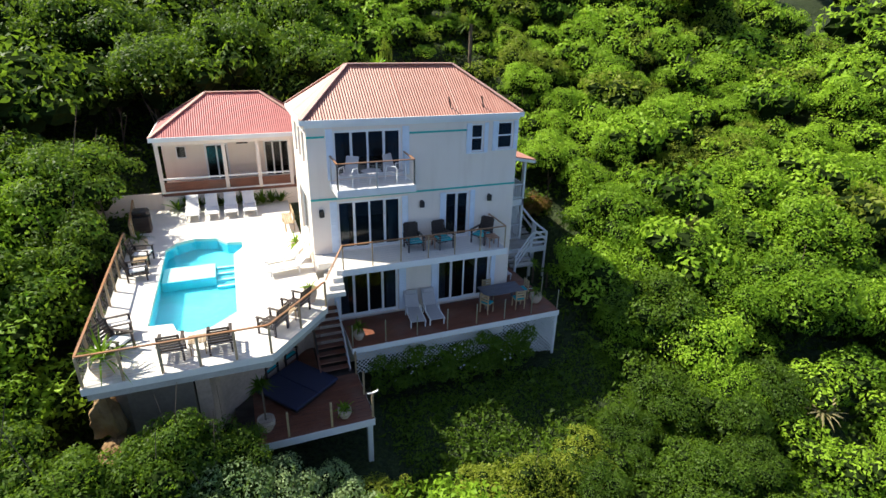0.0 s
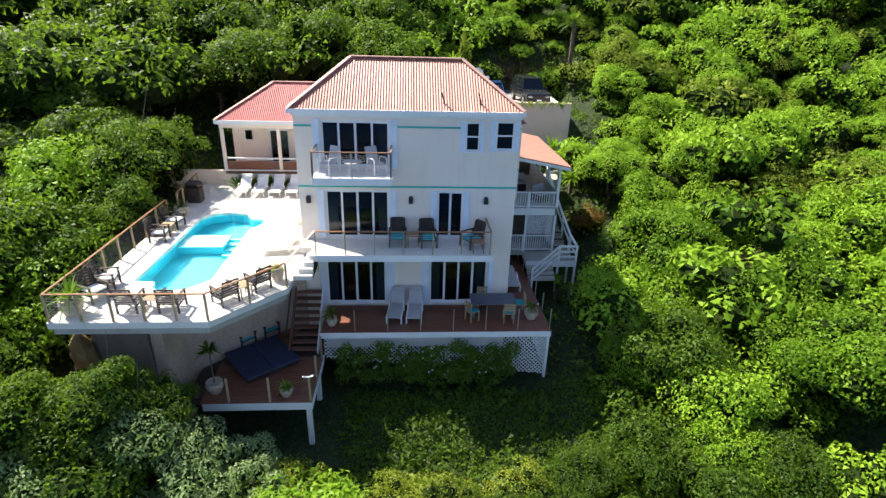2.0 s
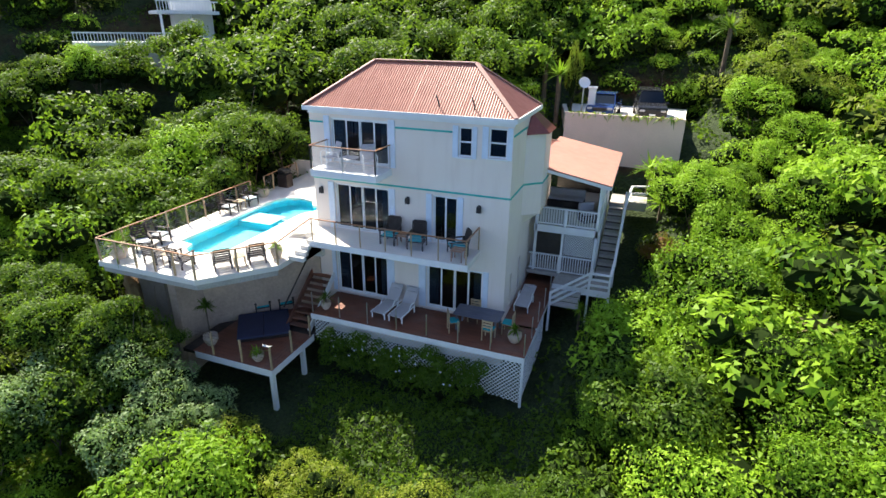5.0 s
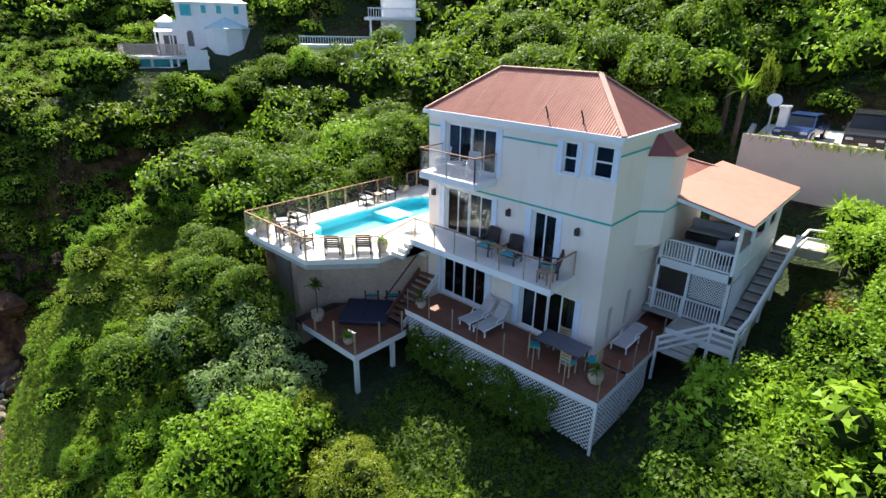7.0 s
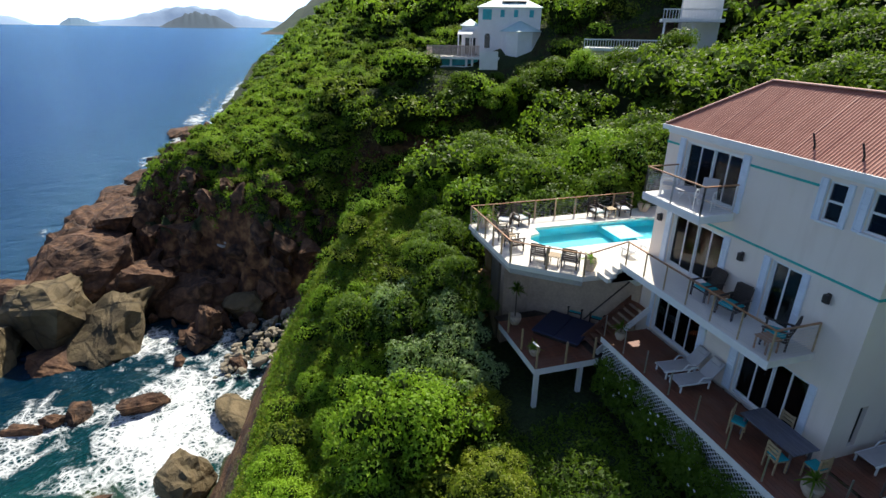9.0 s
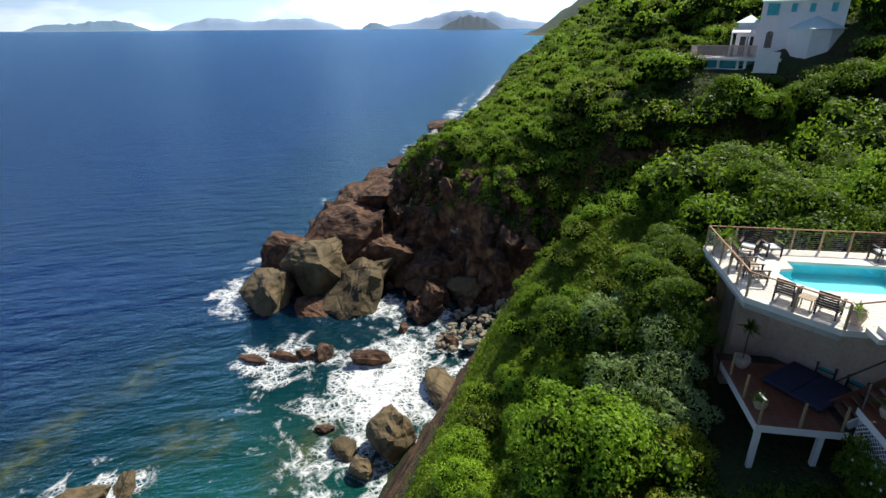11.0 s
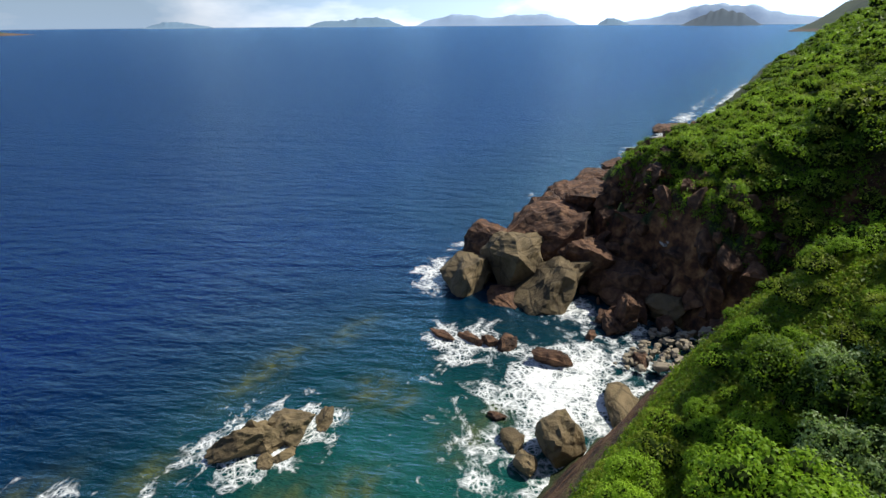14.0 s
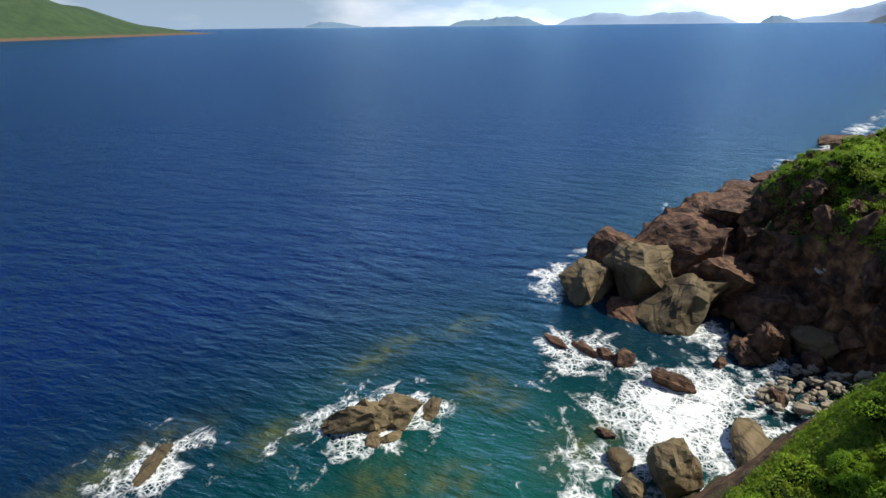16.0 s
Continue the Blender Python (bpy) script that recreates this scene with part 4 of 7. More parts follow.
def shutter_board(parent, x0, x1, z0, z1, y, slats=True):
    """A louvred shutter folded against the wall."""
    bm = bmesh.new()
    add_box(bm, (x0, y - 0.06, z0), (x0 + 0.04, y, z1))
    add_box(bm, (x1 - 0.04, y - 0.06, z0), (x1, y, z1))
    add_box(bm, (x0 + 0.04, y - 0.06, z1 - 0.06), (x1 - 0.04, y, z1))
    add_box(bm, (x0 + 0.04, y - 0.06, z0), (x1 - 0.04, y, z0 + 0.06))
    add_box(bm, (x0 + 0.04, y - 0.035, z0 + 0.06), (x1 - 0.04, y - 0.01, z1 - 0.06))
    n = int((z1 - z0 - 0.12) / 0.14)
    for i in range(n):
        z = z0 + 0.1 + i * 0.14
        add_box(bm, (x0 + 0.04, y - 0.052, z), (x1 - 0.04, y - 0.036, z + 0.09))
    part("shutter", bm, SHUTTER, parent, "pale blue-white louvred shutter")


HX0, HX1, HY0, HY1, HZ = 2.90, 11.53, 19.66, 23.98, 8.12
villa = thing("villa", "three-storey cream stucco villa with red metal roof", "house", pose(0, 0, 0))
OPEN = [(3.74, 6.30, 0.02, 2.08), (8.10, 10.62, 0.02, 2.10), (3.88, 6.46, 3.08, 5.14), (8.36, 9.46, 3.08, 5.12), (3.86, 6.50, 6.04, 7.86), (9.42, 9.97, 6.74, 7.86), (10.60, 11.31, 6.80, 7.90)]
wall_with_openings("wall", HX0, HX1, -2.2, HZ, HY0, 0.25, OPEN, STUCCO, villa, "cream stucco front wall")
# side and back walls; slit windows in the side wall by the deck
side = wall_with_openings("wall", HY0 + 0.25, HY1, -2.2, HZ, 0, 0.25, [(20.55, 20.85, 0.35, 1.75), (22.05, 22.38, 0.35, 1.95)], STUCCO, villa)
side.matrix_basis = Matrix(((0, -1, 0, HX1), (1, 0, 0, 0), (0, 0, 1, 0), (0, 0, 0, 1)))
left = wall_with_openings("wall", HY0 + 0.25, HY1, -2.2, HZ, 0, 0.25, [(20.3, 20.95, 6.5, 7.7), (21.4, 22.05, 6.5, 7.7), (22.5, 23.15, 6.5, 7.7), (20.5, 22.9, 3.1, 5.1)], STUCCO, villa)
left.matrix_basis = Matrix(((0, -1, 0, HX0 + 0.25), (1, 0, 0, 0), (0, 0, 1, 0), (0, 0, 0, 1)))
part("wall", box((HX0 + 0.25, HY1 - 0.25, -2.2), (HX1 - 0.25, HY1 - 0.001, HZ)), STUCCO, villa)
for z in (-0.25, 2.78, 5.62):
    part("inner_floor", box((HX0 + 0.26, HY0 + 0.26, z), (HX1 - 0.26, HY1 - 0.26, z + 0.24)), SHADE_LINING, villa)
part("inner_ceiling", box((HX0 + 0.26, HY0 + 0.26, HZ - 0.2), (HX1 - 0.26, HY1 - 0.26, HZ - 0.05)), SHADE_LINING, villa)
part("inner_partition", box((7.3, HY0 + 0.26, -0.01), (7.45, HY1 - 0.26, 7.92)), SHADE_LINING, villa)
hip_roof(villa, 2.74, 11.62, 19.53, 24.10, 8.27, 4.92, 9.36, 9.98, ROOF)
part("cornice", box((HX0 - 0.03, HY0 - 0.035, 7.99), (HX1 + 0.03, HY0 - 0.002, 8.105)), WHITE, villa)


def band(x0, x1, z):
    part("teal_band", box((x0, HY0 - 0.03, z - 0.035), (x1, HY0 - 0.002, z + 0.035), 0.006), TEAL, villa, "teal painted string course")


band(HX0, 3.55, 7.65)
band(6.80, 9.22, 7.65)
band(HX0, HX1, 5.29)
part("teal_band", box((HX1 + 0.002, HY0, 5.255), (HX1 + 0.03, 21.9, 5.325)), TEAL, villa)
part("teal_band", box((HX1 + 0.002, HY0, 7.615), (HX1 + 0.03, 21.9, 7.685)), TEAL, villa)
# projecting bay on the side wall, with a small hip roof of its own
bay = prism([(HX1 + 0.002, 21.9), (12.2, 22.55), (12.2, 23.94), (HX1 + 0.002, 23.94)], 3.95, 7.35)
bay_part = part("bay", bay, STUCCO, villa, "cream stucco bay with chamfered side")
under = bmesh.new()
vs = [under.verts.new(p) for p in ((HX1 + 0.002, 21.9, 3.945), (12.2, 22.55, 3.945), (12.2, 23.94, 3.945), (HX1 + 0.002, 23.94, 3.945), (HX1 + 0.002, 22.3, 3.5), (HX1 + 0.002, 23.94, 3.5))]
for q in ((0, 1, 4), (1, 2, 5, 4), (2, 3, 5), (0, 4, 5, 3), (0, 3, 2, 1)):
    under.faces.new([vs[i] for i in q])
part("corbel", under, STUCCO, villa)
for p, q in (((HX1 + 0.004, 21.9), (12.2, 22.55)), ((12.2, 22.55), (12.2, 23.94))):
    part("teal_band", bar((p[0] + 0.008, p[1] - 0.012, 5.29), (q[0] + 0.008, q[1] - 0.012, 5.29), 0.03, 0.07), TEAL, villa)
bm = bmesh.new()
vs = [bm.verts.new(p) for p in ((11.56, 21.75, 7.36), (12.36, 22.45, 7.36), (12.36, 24.05, 7.36), (11.56, 24.05, 7.36), (11.56, 22.5, 8.15), (11.56, 23.4, 8.15))]
for q in ((0, 1, 4), (1, 2, 5, 4), (2, 3, 5), (0, 4, 5, 3), (0, 3, 2, 1)):
    bm.faces.new([vs[i] for i in q])
part("bay_roof", bm, make_roof("dark_red_metal", (0.20, 0.045, 0.035), (0.27, 0.07, 0.05), 0.4), villa, "small red metal hip roof over the bay")
# vent pipes on the roof
for x, y in ((8.55, 19.85), (9.95, 19.85)):
    zb = 8.27 + (y - 19.53) * 0.75
    bm = tube((x, y, zb - 0.05), (x, y, zb + 0.10), 0.03)
    add_tube(bm, (x, y, zb + 0.10), (x - 0.10, y - 0.04, zb + 0.42), 0.028)
    part("vent_pipe", bm, DARK, villa, "dark curved roof pipe")

slider("door_1", "white sliding glass doors with dark panes, lower storey", 3.74, 6.30, 0.02, 2.08, HY0 + 0.08, 4, curtain=True)
slider("door_2", "white sliding glass doors behind the deck table", 8.10, 10.62, 0.02, 2.10, HY0 + 0.08, 4, curtain=True)
slider("door_3", "wide white sliding glass doors onto the balcony", 3.88, 6.46, 3.08, 5.14, HY0 + 0.08, 4, curtain=True)
slider("door_4", "pair of white sliding glass doors, middle storey", 8.36, 9.46, 3.08, 5.12, HY0 + 0.08, 2)
slider("door_5", "white sliding glass doors of the top balcony", 3.86, 6.50, 6.04, 7.86, HY0 + 0.08, 4, curtain=True)
for parent_x in ((3.55, 3.73, 0.05, 2.1), (6.31, 6.62, 0.05, 2.1), (7.78, 8.09, 0.05, 2.12), (10.63, 10.84, 0.05, 2.12), (3.60, 3.87, 3.1, 5.16), (6.47, 6.72, 3.1, 5.16), (8.12, 8.35, 3.1, 5.14), (9.47, 9.68, 3.1, 5.14), (3.60, 3.85, 6.04, 7.92), (6.51, 6.78, 6.04, 7.92),
                 (9.20, 9.41, 6.70, 7.90), (9.98, 10.14, 6.70, 7.90), (10.36, 10.59, 6.76, 7.94), (11.32, 11.50, 6.76, 7.94)):
    shutter_board(villa, *parent_x, HY0 - 0.002)


def sash(name, x0, x1, z0, z1):
    w = thing(name, "white sash window with dark glass in the upper wall", "window", pose(x0, HY0 + 0.05, z0), kind="structure")
    a, h = x1 - x0, z1 - z0
    bm = bmesh.new()
    for lo, hi in (((0, 0, 0), (0.06, 0.1, h)), ((a - 0.06, 0, 0), (a, 0.1, h)), ((0.06, 0, 0), (a - 0.06, 0.1, 0.06)), ((0.06, 0, h - 0.06), (a - 0.06, 0.1, h)), ((0.06, 0.01, h / 2 - 0.03), (a - 0.06, 0.09, h / 2 + 0.03))):
        add_box(bm, lo, hi)
    part("window_frame", bm, WHITE, w)
    part("window_sill", box((-0.06, -0.14, -0.06), (a + 0.06, 0.0, -0.002), 0.01), WHITE, w)
    for zz in (0.06, h / 2 + 0.03):
        part("pane", box((0.06, 0.04, zz), (a - 0.06, 0.052, zz + h / 2 - 0.09)), GLASS, w)


sash("window_1", 9.42, 9.97, 6.74, 7.86)
sash("window_2", 10.60, 11.31, 6.80, 7.90)
for i, (y0, y1, z0, z1) in enumerate([(20.3, 20.95, 6.5, 7.7), (21.4, 22.05, 6.5, 7.7), (22.5, 23.15, 6.5, 7.7), (20.5, 22.9, 3.1, 5.1)]):
    w = thing("window_%d" % (i + 3), "white framed window in the sunlit side wall", "window", pose(HX0 + 0.14, y0, z0), kind="structure")
    bm = bmesh.new()
    a, h = y1 - y0, z1 - z0
    for lo, hi in (((-0.05, 0, 0), (0.05, 0.06, h)), ((-0.05, a - 0.06, 0), (0.05, a, h)), ((-0.05, 0.06, 0), (0.05, a - 0.06, 0.06)), ((-0.05, 0.06, h - 0.06), (0.05, a - 0.06, h)), ((-0.04, a / 2 - 0.03, 0.06), (0.04, a / 2 + 0.03, h - 0.06))):
        add_box(bm, lo, hi)
    part("window_frame", bm, WHITE, w)
    part("pane", box((-0.006, 0.06, 0.06), (0.006, a - 0.06, h - 0.06)), GLASS, w)
for i, (y0, y1, z0, z1) in enumerate([(20.55, 20.85, 0.35, 1.75), (22.05, 22.38, 0.35, 1.95)]):
    w = thing("window_%d" % (i + 7), "narrow dark slit window by the deck", "window", pose(HX1 - 0.12, y0, z0), kind="structure")
    part("pane", box((-0.006, 0, 0), (0.006, y1 - y0, z1 - z0)), GLASS, w)
for x in (3.27, 7.31, 10.34):
    lamp = thing("wall_lamp", "dark bronze wall lantern on stucco", "lamp", pose(x, HY0 - 0.002, 4.75), "lanterns along the balcony wall")
    part("back_plate", box((-0.06, -0.025, -0.16), (0.06, 0, 0.16), 0.005), DARK, lamp)
    part("lantern", box((-0.09, -0.16, -0.13), (0.09, -0.025, 0.13), 0.02), DARK, lamp)

# decks and balconies
part_deck = thing("lower_deck", "red-brown timber deck with a white fascia", "deck", pose(0, 0, 0))
bm = box((3.75, 17.34, -0.26), (12.98, 17.40, -0.012))
add_box(bm, (12.92, 17.40, -0.26), (12.98, 24.9, -0.012))
add_box(bm, (3.75, 17.40, -0.26), (3.81, 19.6, -0.012))
part("fascia", bm, WHITE, part_deck, "white painted edge board")
for i in range(12):
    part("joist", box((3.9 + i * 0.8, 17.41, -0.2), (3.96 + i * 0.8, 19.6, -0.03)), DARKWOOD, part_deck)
balcony = thing("balcony_slab", "white concrete balcony slab of the middle storey", "balcony", pose(0, 0, 0))
part("slab", prism([(3.63, 17.95), (10.45, 17.95), (10.45, 19.655), (2.88, 19.655), (2.88, 18.75), (3.63, 18.75)], 2.83, 3.06), PAVING, balcony, "pale tiled slab")
part("fascia", box((3.62, 17.92, 2.81), (10.48, 17.95, 3.065)), WHITE, balcony)
upper = thing("upper_balcony", "small white concrete balcony of the top storey", "balcony", pose(0, 0, 0))
part("slab", box((3.67, 18.27, 5.72), (6.62, 19.655, 6.0), 0.02), WHITE, upper)

# pool terrace
TERR = [(-4.18, 14.38), (0.80, 14.40), (2.85, 16.75), (2.88, 17.9), (2.88, 30.2), (-4.6, 30.2), (-4.3, 24.0)]
POOL_LINE = [(-2.85, 17.35), (-2.1, 17.28), (-1.95, 16.75), (-1.5, 16.50), (-0.75, 16.72), (-0.12, 17.40), (-0.10, 22.6), (0.28, 23.3), (0.28, 23.95), (-0.35, 24.05), (-0.75, 24.7), (-1.7, 24.95), (-2.45, 24.6), (-2.80, 24.0)]
terrace = thing("pool_terrace", "pale paved pool terrace on a tall retaining wall", "terrace", pose(0, 0, 0))
part("paving", slab_with_hole(TERR, POOL_LINE, 2.08, 2.3), PAVING, terrace, "pale stone paving")
part("retaining_wall", prism([(-1.5, 15.1), (-1.1, 15.1), (-0.9, 16.3), (2.2, 19.4), (2.88, 19.6), (2.88, 19.9), (1.9, 19.7), (-1.5, 16.4)], -4.2, 2.079), STAINED, terrace, "stained cream retaining wall")
part("retaining_wall", prism([(-4.25, 29.8), (-3.95, 29.8), (-3.45, 15.6), (-3.75, 15.6)], -5.0, 2.079), SHADED_CONCRETE, terrace)
part("retaining_wall", prism([(-3.4, 15.4), (-1.55, 15.0), (-1.55, 15.3), (-3.4, 15.7)], -5.0, 2.079), SHADED_CONCRETE, terrace, "concrete foundation wall coloured dark for the shade under the terrace")
part("edge_beam", prism([(-4.1, 14.5), (0.75, 14.5), (2.75, 16.8), (2.6, 16.9), (0.6, 14.75), (-4.1, 14.75)], 1.82, 2.079), CONCRETE, terrace)
pool = thing("swimming_pool", "turquoise swimming pool with steps and a tanning ledge", "pool", pose(0, 0, 0))
bm = bmesh.new()
lo = [bm.verts.new((x, y, 1.05)) for x, y in POOL_LINE]
hi = [bm.verts.new((x, y, 2.075)) for x, y in POOL_LINE]
bm.faces.new(lo)
for i in range(len(lo)):
    bm.faces.new((lo[i], lo[(i + 1) % len(lo)], hi[(i + 1) % len(lo)], hi[i]))
part("basin", bm, POOLTILE, pool)
LEDGE = plain("white_pool_plaster", (0.40, 0.74, 0.80), 0.6, vary=0.05)
part("ledge", box((-2.78, 21.0, 0.91), (-0.82, 22.4, 1.86)), POOLTILE, pool)
part("ledge_top", box((-2.78, 21.02, 1.862), (-0.84, 22.38, 1.90), 0.01), LEDGE, pool, "white submerged tanning ledge")
for i in range(4):
    part("pool_step", box((-0.80, 20.6 + 0.42 * i, 0.91), (-0.12, 22.4, 1.3 + 0.18 * i)), POOLTILE, pool)
    part("step_edge", box((-0.80, 20.6 + 0.42 * i, 1.302 + 0.18 * i), (-0.12, 20.72 + 0.42 * i, 1.32 + 0.18 * i)), LEDGE, pool)
# water, ledge and steps of the pool
bm = bmesh.new()
bm.faces.new([bm.verts.new((x, y, 2.22)) for x, y in POOL_LINE])
water_sheet = bpy.data.meshes.new("pool_water_surface")
bm.normal_update()
if bm.faces[:][0].normal.z < 0:
    bmesh.ops.reverse_faces(bm, faces=bm.faces[:])
bm.to_mesh(water_sheet)
bm.free()
water_sheet.materials.append(POOL)
part("pool_water_surface", water_sheet, None, pool, "clear turquoise water").visible_shadow = False

# ---- railings ----

def rail_run(parent, a, b, z, height=0.98, posts=4, cables=9, top=RAILWOOD, post=POSTWOOD, first=True, last=True, tall=0.07, dz=0.0):
    """A run of cable railing from a to b (plan), posts between, standing at height z; dz: how far the run climbs."""
    a, b = Vector((*a, z)), Vector((*b, z + dz))
    up = Vector((0, 0, height))
    part("top_rail", bar(a + up, b + up, 0.075, 0.04, 0.008), top, parent, "varnished wooden handrail")
    for i in range(posts + 1):
        if (i == 0 and not first) or (i == posts and not last):
            continue
        p = a.lerp(b, i / posts)
        part("post", box((-tall / 2, -tall / 2, 0), (tall / 2, tall / 2, height - 0.022), 0.006, Matrix.Translation(p)), post, parent)
    for k in range(cables):
        h = Vector((0, 0, 0.09 + k * (height - 0.14) / cables))
        part("cable", tube(a + h, b + h, 0.0055, n=4), STEEL, parent)


ter_rail = thing("terrace_railing", "wooden railing with steel cables round the pool terrace", "railing", pose(0, 0, 0))
rail_run(ter_rail, (-4.12, 14.46), (0.77, 14.48), 2.3, posts=5)
rail_run(ter_rail, (0.77, 14.48), (2.80, 16.80), 2.3, posts=2, first=False)
rail_run(ter_rail, (-4.12, 14.46), (-4.22, 23.9), 2.3, posts=8, first=False)
rail_run(ter_rail, (-4.15, 25.0), (-4.45, 28.6), 2.3, posts=4)
rail_run(ter_rail, (2.84, 16.86), (3.70, 18.02), 2.3, posts=1, first=False, last=False, dz=0.76)
bal_rail = thing("balcony_railing", "wooden balcony railing with steel cables", "railing", pose(0, 0, 0))
rail_run(bal_rail, (3.70, 18.02), (10.38, 18.02), 3.06, height=0.95, posts=6, tall=0.045)
rail_run(bal_rail, (10.38, 18.02), (10.38, 19.62), 3.06, height=0.95, posts=1, first=False, tall=0.045)
up_rail = thing("upper_balcony_railing", "grey metal railing with many thin bars", "railing", pose(0, 0, 0))
for p, q in (((3.72, 18.32), (6.56, 18.32)), ((3.72, 18.32), (3.72, 19.62)), ((6.56, 18.32), (6.56, 19.62))):
    rail_run(up_rail, p, q, 6.0, height=0.95, posts=2 if p[1] == q[1] else 1, cables=12, post=STEEL, tall=0.05)
deck_rail = thing("deck_railing", "slim clear-panelled deck railing with pale posts", "railing", pose(0, 0, 0))
for i in range(8):
    x = 3.80 + i * (12.92 - 3.80) / 7
    part("post", box((-0.02, -0.02, 0), (0.02, 0.02, 0.95), 0.004, pose(x, 17.46, 0.0)), STEEL, deck_rail)
for i in range(1, 6):
    part("post", box((-0.02, -0.02, 0), (0.02, 0.02, 0.95), 0.004, pose(12.92, 17.46 + i * 1.35, 0.0)), STEEL, deck_rail)

# ---- steps from the terrace up to the balcony, and timber stairs below ----
steps = thing("terrace_steps", "pale stone steps from pool terrace to balcony", "steps", pose(0, 0, 0))
for i in range(4):
    part("step", box((2.89 + 0.18 * i, 17.35 + 0.2 * i, 2.3), (3.62, 18.74, 2.3 + 0.19 * (i + 1)), 0.01), PAVING, steps)
part("landing", box((2.89, 18.75, 2.0), (3.60, 19.0, 2.3)), PAVING, steps)
stairs = thing("timber_stairs", "red-brown timber stairs from lower deck to main deck", "stairs", pose(0, 0, 0))
for i in range(9):
    part("tread", box((2.55 + 0.0 * i, 17.35 + i * 0.25, -0.98 + (i + 1) * 0.19 - 0.05), (3.60, 17.62 + i * 0.25, -0.98 + (i + 1) * 0.19), 0.008), DECKWOOD, stairs)
for x in (2.5, 3.62):
    bm = bmesh.new()
    add_bar(bm, (x, 17.3, -0.9), (x, 19.6, 0.85), 0.05, 0.28)
    part("stringer", bm, WHITE if x > 3 else DECKWOOD, stairs)
part("handrail", bar((2.45, 17.3, 0.05), (2.45, 19.5, 1.7), 0.06, 0.05, 0.01), DARKWOOD, stairs)

# ---- lattice under the main deck ----
def lattice(parent, x0, x1, z0, z1, gap=0.17, w=0.034, mat=None, m=None, slant=None):
    """Two crossed layers of thin slats in the plane y = 0; slant gives the lower edge's height at x0."""
    mat = mat or WHITE
    zl = (lambda x: z0) if slant is None else (lambda x: slant + (z0 - slant) * (x - x0) / (x1 - x0))
    for layer, sgn in ((0, 1), (1, -1)):
        n = int((x1 - x0 + z1 - z0) / gap) + 1
        for i in range(n):
            c = x0 + i * gap if sgn > 0 else x0 - (z1 - z0) + i * gap
            # line x = c - s (sgn>0) or c + s, z = z1 - ... walk from the top down
            pts = []
            for s in (k * 0.05 for k in range(int((z1 - z0) / 0.05) + 1)):
                x = c - s if sgn > 0 else c + s
                z = z1 - s
                if x0 <= x <= x1 and z >= zl(x):
                    pts.append((x, z))
            if len(pts) > 2:
                ob = part("slat", bar((pts[0][0], layer * 0.012, pts[0][1]), (pts[-1][0], layer * 0.012, pts[-1][1]), 0.010, w), mat, parent)
                if m is not None:
                    ob.matrix_basis = m


lat = thing("lattice_skirt", "white diagonal lattice skirt below the deck", "lattice", pose(0, 17.43, 0))
lattice(lat, 3.85, 12.92, -2.15, -0.27, slant=-1.25)
part("edge_post", box((12.86, -0.03, -2.3), (12.96, 0.05, -0.27)), WHITE, lat)
lat2 = thing("lattice_skirt", "white diagonal lattice skirt below the deck", "lattice", pose(12.93, 17.45, 0, 0, 0, 90))
lattice(lat2, 0.0, 4.2, -2.0, -0.27)

# ---- lower deck with a covered spa ----
low = thing("spa_deck", "shaded red-brown timber deck on white posts", "deck", pose(0, 0, 0))
bm = prism([(0.1, 14.42), (3.86, 14.42), (3.86, 14.48), (0.1, 14.48)], -1.3, -1.012)
add_box(bm, (3.80, 14.48, -1.3), (3.86, 17.3, -1.012))
part("fascia", bm, WHITE, low, "white painted edge board")
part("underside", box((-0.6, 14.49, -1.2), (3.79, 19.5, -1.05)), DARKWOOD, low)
for x, y in ((3.70, 14.6), (3.70, 16.6)):
    part("support_post", box((-0.09, -0.09, -3.6), (0.09, 0.09, -1.21), 0.01, pose(x, y, 0)), WHITE, low)
low_rail = thing("spa_deck_railing", "slim railing with a pale corner light on the lower deck", "railing", pose(0, 0, 0))
for x, y in ((3.8, 14.5), (2.4, 14.5), (1.0, 14.5), (3.8, 15.8), (3.8, 17.1)):
    part("post", box((-0.035, -0.035, 0), (0.035, 0.035, 1.0), 0.006, pose(x, y, -1.0)), POSTWOOD, low_rail)
for k in range(6):
    h = -0.88 + k * 0.16
    part("cable", tube((0.2, 14.5, h), (3.8, 14.5, h), 0.004, n=4), DARK, low_rail)
    part("cable", tube((3.8, 14.5, h), (3.8, 17.2, h), 0.004, n=4), DARK, low_rail)
bm = bmesh.new()
add_bar(bm, (3.80, 14.5, 0.02), (3.62, 14.36, 0.14), 0.09, 0.03, 0.008)
add_bar(bm, (3.80, 14.5, 0.02), (3.98, 14.42, 0.14), 0.09, 0.03, 0.008)
part("corner_light", bm, WHITE, low_rail, "white winged corner light")
spa = thing("spa", "square hot tub under a dark blue cover", "hot tub", pose(1.55, 16.95, -1.0, 0, 0, 38))
part("tub", box((-1.02, -1.02, 0), (1.02, 1.02, 0.16), 0.04), DARKWOOD, spa)
for sx in (-1, 1):
    part("cover", box((min(0.005 * sx, 1.08 * sx), -1.08, 0.162), (max(0.005 * sx, 1.08 * sx), 1.08, 0.25), 0.03), plain("navy_vinyl", (0.022, 0.03, 0.075), 0.6), spa, "dark blue folding vinyl cover")


